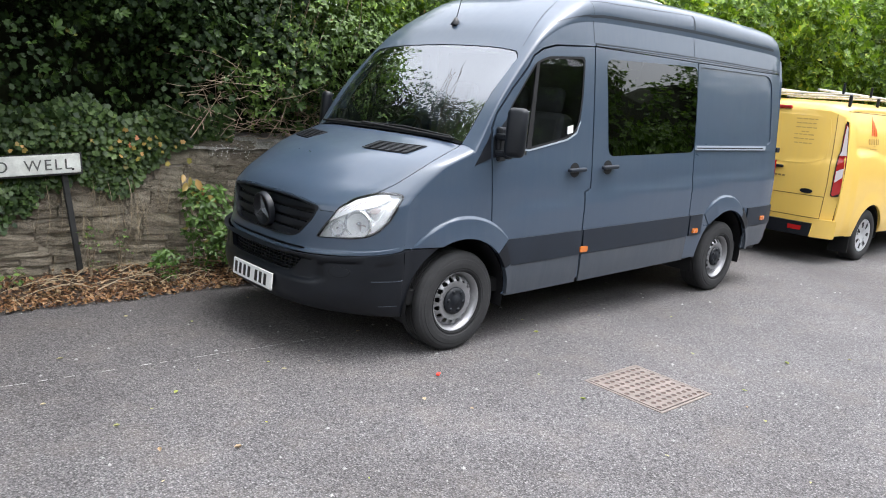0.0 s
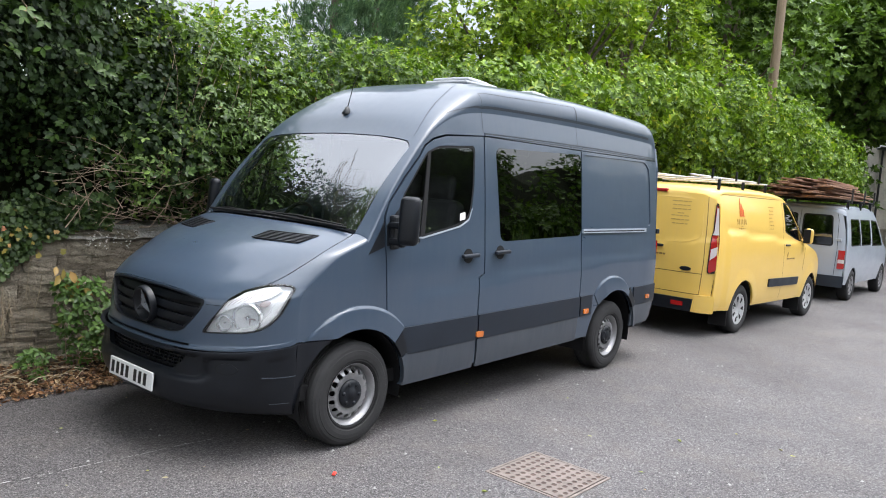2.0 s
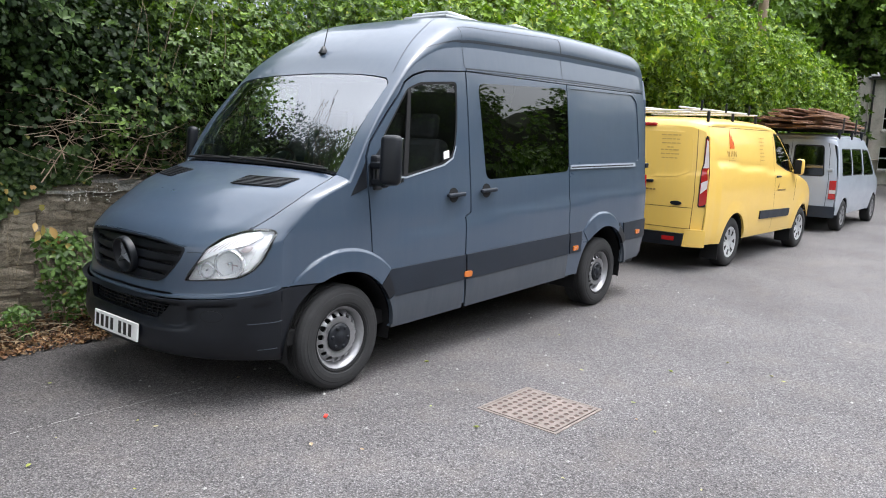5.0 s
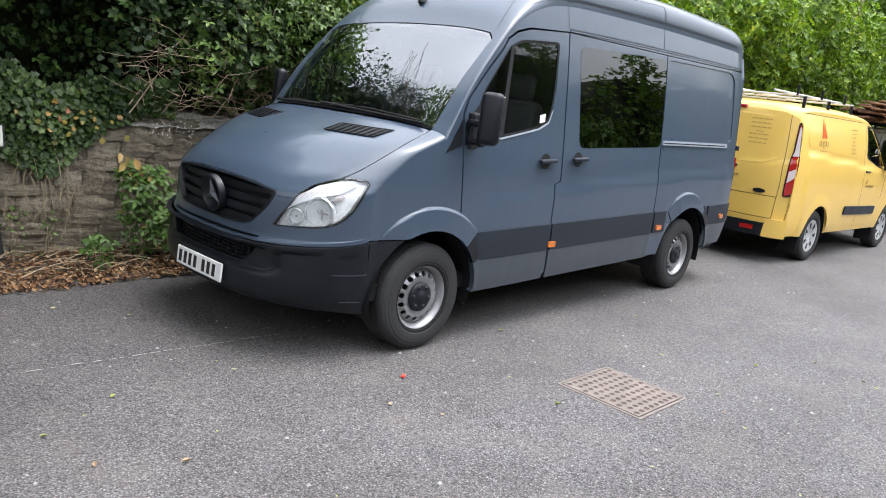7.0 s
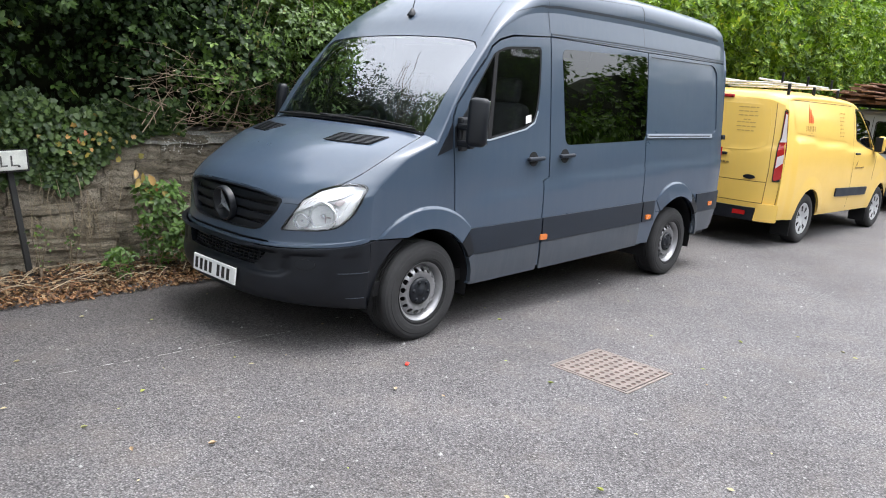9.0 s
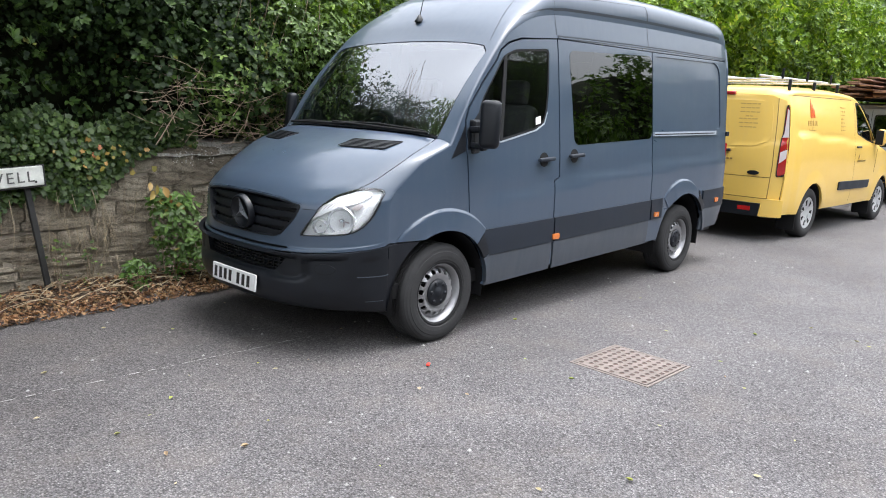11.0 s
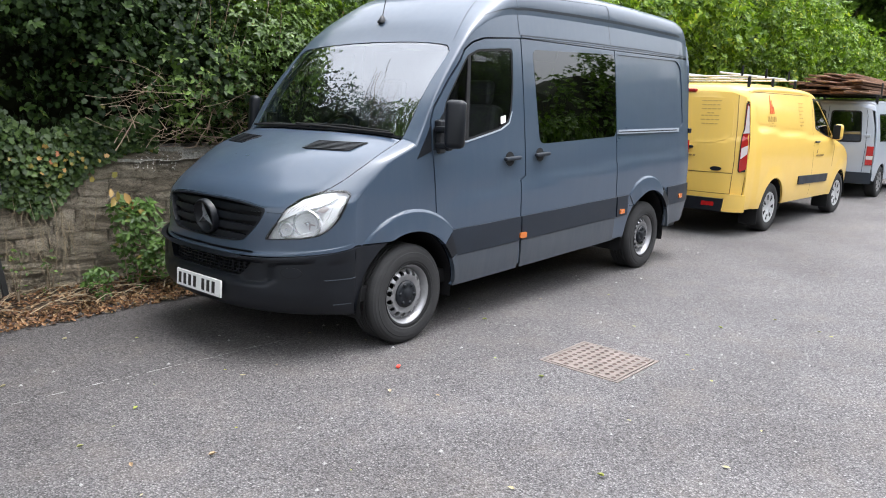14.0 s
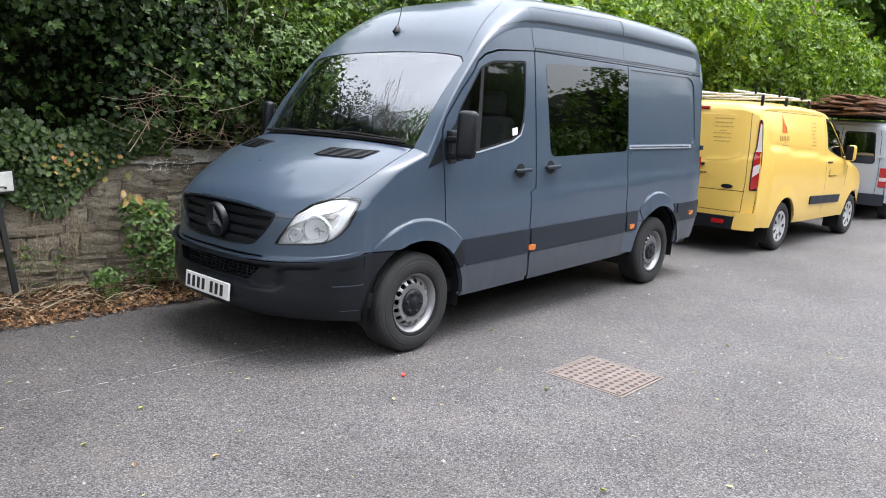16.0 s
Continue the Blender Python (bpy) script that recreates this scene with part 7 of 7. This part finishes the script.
# white blossom and pale wall flowers
n = 42
bc = [(-0.2, 1.3, 2.3), (1.55, 1.50, 2.45), (0.55, 1.38, 2.85), (1.75, 1.55, 2.2), (2.3, 1.6, 2.9), (-0.6, 1.25, 3.0)]
pos = np.vstack([np.array(bc[k % 6]) + g2.normal(0, 0.025, 3) for k in range(n)])
stuff("bramble_blossom", leaf_mesh("blossom", pos, np.tile([0, -1, 0.3], (n, 1)), sizes(4, n, 0.010, 0.022), OVAL, 21, 0.2, 0.9), M_BERRY, "small white bramble blossom in the hedge", "blossom")
n = 60
pos = np.stack([g2.uniform(0.55, 1.0, n), np.full(n, WY - 0.035), g2.uniform(0.98, 1.14, n)], 1)
stuff("wall_flowers", leaf_mesh("wall_flowers", pos, np.tile([0, -1, 0.2], (n, 1)), sizes(5, n, 0.012, 0.024), OVAL, 22, 0.2, 0.5), M_BERRY, "tiny white flowers in the wall joints", "flowers")


# ---- trees ----
def tree(name, x, y, h, blobs, material, per_m2, size, tpl, label, seed, trunk_r=0.16, keep=lambda d: d[:, 1] < 0.6):
    rng = random.Random(seed)
    root = thing(name, label, "tree", (x, y, 0.0))
    trunk = [(0.08 * math.sin(2.2 * t + seed), 0.06 * math.cos(2 * t + seed), h * 0.8 * t) for t in line(0, 1, 8)]
    part("trunk", tube(trunk, trunk_r, 10, 0.35), M_BARK, root)
    for k, (c, r) in enumerate(blobs):
        if k % 2 == 0:
            z0 = h * 0.25 + (c[2] - h * 0.25) * 0.4
            mid = ((c[0]) * 0.5, (c[1]) * 0.5, z0 * 0.4 + c[2] * 0.6)
            part("limb", tube([(0, 0, z0), mid, c], trunk_r * 0.4, 7, 0.3), M_BARK, root)
    p, d = on_blobs(seed, [c for c, _ in blobs], [r for _, r in blobs], per_m2, keep=keep, shell=0.5)
    part("crown", leaf_mesh(name, p, d + [0, -0.1, 0.7], sizes(seed, len(p), size * 0.65, size), tpl, seed + 3, 0.2), material, root)
    return root


def crown_blobs(seed, n, wx, wy, z0, z1, r0, r1):
    rng = random.Random(seed)
    out = []
    for _ in range(n):
        t = rng.random()
        w = math.sin(math.pi * (0.15 + 0.8 * t)) ** 0.7
        a, q = rng.uniform(0, 6.28), rng.random() ** 0.5
        out.append(((math.cos(a) * wx * w * q, math.sin(a) * wy * w * q, z0 + (z1 - z0) * t), rng.uniform(r0, r1)))
    return out


for k, (x, y, h, wx) in enumerate(((10.6, 5.0, 7.4, 1.9), (13.2, 5.2, 8.2, 2.2), (16.2, 5.2, 8.8, 2.4), (18.6, 4.8, 8.6, 2.2))):
    tree("broadleaf_tree", x, y, h, crown_blobs(60 + k, 44, wx, 1.6, 2.2, h, 0.5, 0.9), M_SPRING, 21, 0.155, SPRIG, "tall bright green broadleaf tree behind the hedge", 70 + k)
for k, (x, y, h, wx) in enumerate(((21.8, 4.6, 10.0, 2.6), (25.5, 3.8, 11.0, 2.9), (29.8, 4.2, 9.5, 3.0), (44.5, 7.0, 13.0, 4.2), (47.0, 1.0, 13.0, 4.5), (33.5, -2.8, 9.0, 3.0), (36.5, -5.5, 8.5, 3.0), (39.0, -11.0, 8.0, 3.2))):
    tree("roadside_tree", x, y, h, crown_blobs(80 + k, 52, wx, 2.4, 0.9, h, 0.6, 1.2), M_TREE, 9, 0.26, SPRIG, "dark green leafy tree beside the road", 90 + k, 0.22, lambda d: d[:, 1] - d[:, 0] < 0.9)
# high crown over the house at the bend
tree("roadside_tree", 30.5, 3.4, 11.0, [((c[0], c[1] - 2.2, c[2]), r) for c, r in crown_blobs(95, 110, 3.0, 3.0, 5.3, 11.0, 0.7, 1.3)], M_TREE, 7, 0.30, SPRIG, "dark green leafy tree beside the road", 97, 0.22, lambda d: d[:, 1] - d[:, 0] < 0.9)
# overhanging tree at the near end of the wall
# its crown is unseen, shifted over the road to shade the left side
tree("overhanging_tree", -2.8, 2.5, 7.2, [((c[0] - 0.9, c[1] - 1.9, c[2]), r) for c, r in crown_blobs(101, 150, 3.4, 4.0, 3.95, 8.0, 0.45, 0.85)], M_TREE, 6.5, 0.22, PINNATE, "tall dark tree overhanging the end of the wall", 103, 0.17, lambda d: d[:, 2] > -2)


def conifer(x, y, h, r, seed):
    g3 = np.random.default_rng(seed)
    root = thing("conifer", "tall dark green columnar conifer beyond the hedge", "tree", (x, y, 0.0), group="conifers beyond the hedge")
    part("trunk", tube([(0, 0, 0), (0, 0, h * 0.95)], 0.13, 8, 0.2), M_BARK, root)
    n = 4800
    t = g3.random(n)
    z = 1.0 + (h - 1.0) * t
    a = g3.uniform(0, 6.28, n)
    flame_ = 1 + 0.22 * np.sin(a * 5 + z * 1.3) + 0.10 * np.sin(a * 11 - z * 2)
    rr = r * np.clip((1 - t) * 2.2, 0.03, 1) ** 0.6 * flame_ * (0.75 + 0.25 * g3.random(n))
    p = np.stack([np.cos(a) * rr, np.sin(a) * rr, z], 1)
    part("crown", leaf_mesh("conifer", p, np.stack([np.cos(a), np.sin(a), np.full(n, 0.2)], 1), sizes(seed, n, 0.11, 0.22), TUFT, seed, -1.6, 0.5), M_CONIFER, root)


conifer(8.35, 8.0, 9.5, 0.85, 31)
conifer(9.95, 8.4, 10.5, 0.95, 32)
conifer(11.9, 9.4, 8.6, 0.9, 33)

# telegraph pole and its wires
pole = thing("telegraph_pole", "weathered wooden telegraph pole among the trees", "pole", (19.6, 2.35, 0))
part("shaft", tube([(0, 0, 0), (0, 0, 4.5), (0.02, 0, 9.6)], 0.15, 14, 0.75), M_POLE, pole)
box_part("bracket", (0.06, 0.9, 0.08), (0, 0, 9.3), M_BLACKIRON, pole)
part("overhead_cable", tube([(-4.0, 9.0, 3.0), (2.0, 9.0, 4.35), (5.93, 9.0, 5.53), (8.17, 9.0, 6.35), (14.0, 9.2, 8.6)], 0.007, 6), M_RUBBER)
tagged(bpy.data.objects["overhead_cable"], "thin black overhead cable against the sky", "cable")

# ---- the other side of the road, seen in the glass and paint ----
cs, rs = [], []
rng = random.Random(19)
for _ in range(300):
    x = rng.uniform(-26, 46)
    t = 7.9 + 1.3 * noise.noise((x * 0.16, 4, 1)) - 1.6 * math.exp(-((x - 26.5) / 1.6) ** 2)
    z = rng.uniform(0.4, max(1.5, t))
    cs.append((x, -15.5 + rng.uniform(-1.6, 1.6), z))
    rs.append(rng.uniform(0.7, 1.4))
pos, nrm = on_blobs(55, cs, rs, 6.5, keep=lambda d: d[:, 1] > -0.1)
stuff("far_hedgerow", leaf_mesh("far_hedgerow", pos, nrm + [0, 0.3, 0.6], sizes(56, len(pos), 0.16, 0.26), SPRIG, 57, 0.2), M_TREE, "dark hedgerow of trees across the road", "hedgerow")
hx = list(np.linspace(-30, 50, 60))
# dark sheet painted as the hedgerow's inner shade, closing gaps between the leaves
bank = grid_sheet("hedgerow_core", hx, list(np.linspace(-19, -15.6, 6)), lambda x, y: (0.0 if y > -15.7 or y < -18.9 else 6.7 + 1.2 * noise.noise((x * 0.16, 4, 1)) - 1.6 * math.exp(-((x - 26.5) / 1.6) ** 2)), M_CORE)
tagged(bank, "dark backing sheet for the shade inside the far hedgerow", "hedgerow", kind="stuff")
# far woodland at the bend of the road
# upright dark sheet added as woodland shade, hiding the sky behind the leaves
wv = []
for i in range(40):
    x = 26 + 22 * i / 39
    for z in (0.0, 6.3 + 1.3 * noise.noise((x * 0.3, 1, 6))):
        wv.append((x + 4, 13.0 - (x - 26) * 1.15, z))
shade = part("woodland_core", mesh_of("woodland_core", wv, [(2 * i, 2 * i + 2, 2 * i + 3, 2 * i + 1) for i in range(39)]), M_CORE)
tagged(shade, "dark sheet painted as shade behind the far woodland leaves", "woodland", kind="stuff")
rng = random.Random(23)
cs, rs = [], []
for _ in range(150):
    x = rng.uniform(24, 44)
    y, r = 9.5 - (x - 24) * 0.9 + rng.uniform(-1.5, 3.0), rng.uniform(1.0, 1.8)
    if abs(y + 4.38 - 0.176 * (x + 4.28)) < r + 0.6:
        continue
    cs.append((x + 2, y, rng.uniform(0.5, 8.5)))
    rs.append(r)
pos, nrm = on_blobs(61, cs, rs, 2.0, keep=lambda d: d[:, 1] - d[:, 0] < 0.5)
stuff("far_woodland", leaf_mesh("far_woodland", pos, nrm + [-0.3, -0.3, 0.6], sizes(62, len(pos), 0.35, 0.6), PINNATE, 63, 0.2), M_TREE, "dense green woodland where the road bends", "woodland")
hill = grid_sheet("ground_hill", list(np.linspace(-160, 160, 50)), list(np.linspace(-220, -18, 30)), lambda x, y: -0.3 + 26 * (1 - math.exp(-max(0, -18 - y) / 70)) * (0.75 + 0.35 * noise.noise((x * 0.012, y * 0.012, 2))), M_GRASS)
tagged(hill, "green grassy hillside beyond the far hedgerow", "hill", kind="structure")

# ---- stone house at the bend ----
house = thing("stone_house", "pale stone house with a grey slate roof at the bend", "house", (36.7, 2.55, 0.0), turn=-54.0)
openings = [(x, z0, z1) for x in (1.15, 3.0, 4.9) for z0, z1 in ((0.65, 1.75), (2.45, 3.55))]
house_face = lambda x, z: (x, 0.0, z)
hole = lambda x, z0, z1: [(x - 0.42, z0), (x + 0.42, z0), (x + 0.42, z1), (x - 0.42, z1)]
part("wall", surf(house_face, [(0, 0), (7.5, 0), (7.5, 4.85), (0, 4.85)], [hole(*o) for o in openings], 0.0, 0.25, 0.8), M_RENDER, house)
part("gable_wall", mesh_of("gable", [(0, 0, 0), (0, 5, 0), (0, 5, 4.85), (0, 2.5, 6.5), (0, 0, 4.85)], [(0, 4, 3, 2, 1)], None, False), M_RENDER, house)
bm = bmesh.new()
box(bm, (7.9, 3.25, 0.14), (3.75, 1.15, 5.65), (33.5, 0, 0), 0.02)
roof_h = part("roof", bm, M_SLATE, house)
bm = bmesh.new()
box(bm, (7.7, 0.12, 0.10), (3.75, -0.22, 4.83), (0, 0, 0), 0.03)
part("gutter", bm, M_BLACKIRON, roof_h)
for x, z0, z1 in openings:
    pane = part("window", surf(lambda a, z: (a, 0.14, z), hole(x, z0, z1), (), 0.0, 0.0, 0.6), M_DARKGLASS, house)
    bm = bmesh.new()
    for at, size in (((x - 0.39, 0.11, (z0 + z1) / 2), (0.07, 0.07, z1 - z0)), ((x + 0.39, 0.11, (z0 + z1) / 2), (0.07, 0.07, z1 - z0)), ((x, 0.11, z1 - 0.035), (0.84, 0.07, 0.07)), ((x, 0.11, z0 + 0.035), (0.84, 0.07, 0.07)), ((x, 0.11, (z0 + z1) / 2), (0.84, 0.06, 0.05))):
        box(bm, size, at)
    part("window_frame", bm, M_PLATE, pane, "white painted frame")
    box_part("window_sill", (1.0, 0.16, 0.08), (x, -0.05, z0 - 0.04), M_COPING, pane, bevel=0.01)
part("drainpipe", tube([(0.12, -0.06, 0.0), (0.12, -0.06, 4.8)], 0.05, 8), M_BLACKIRON, house)
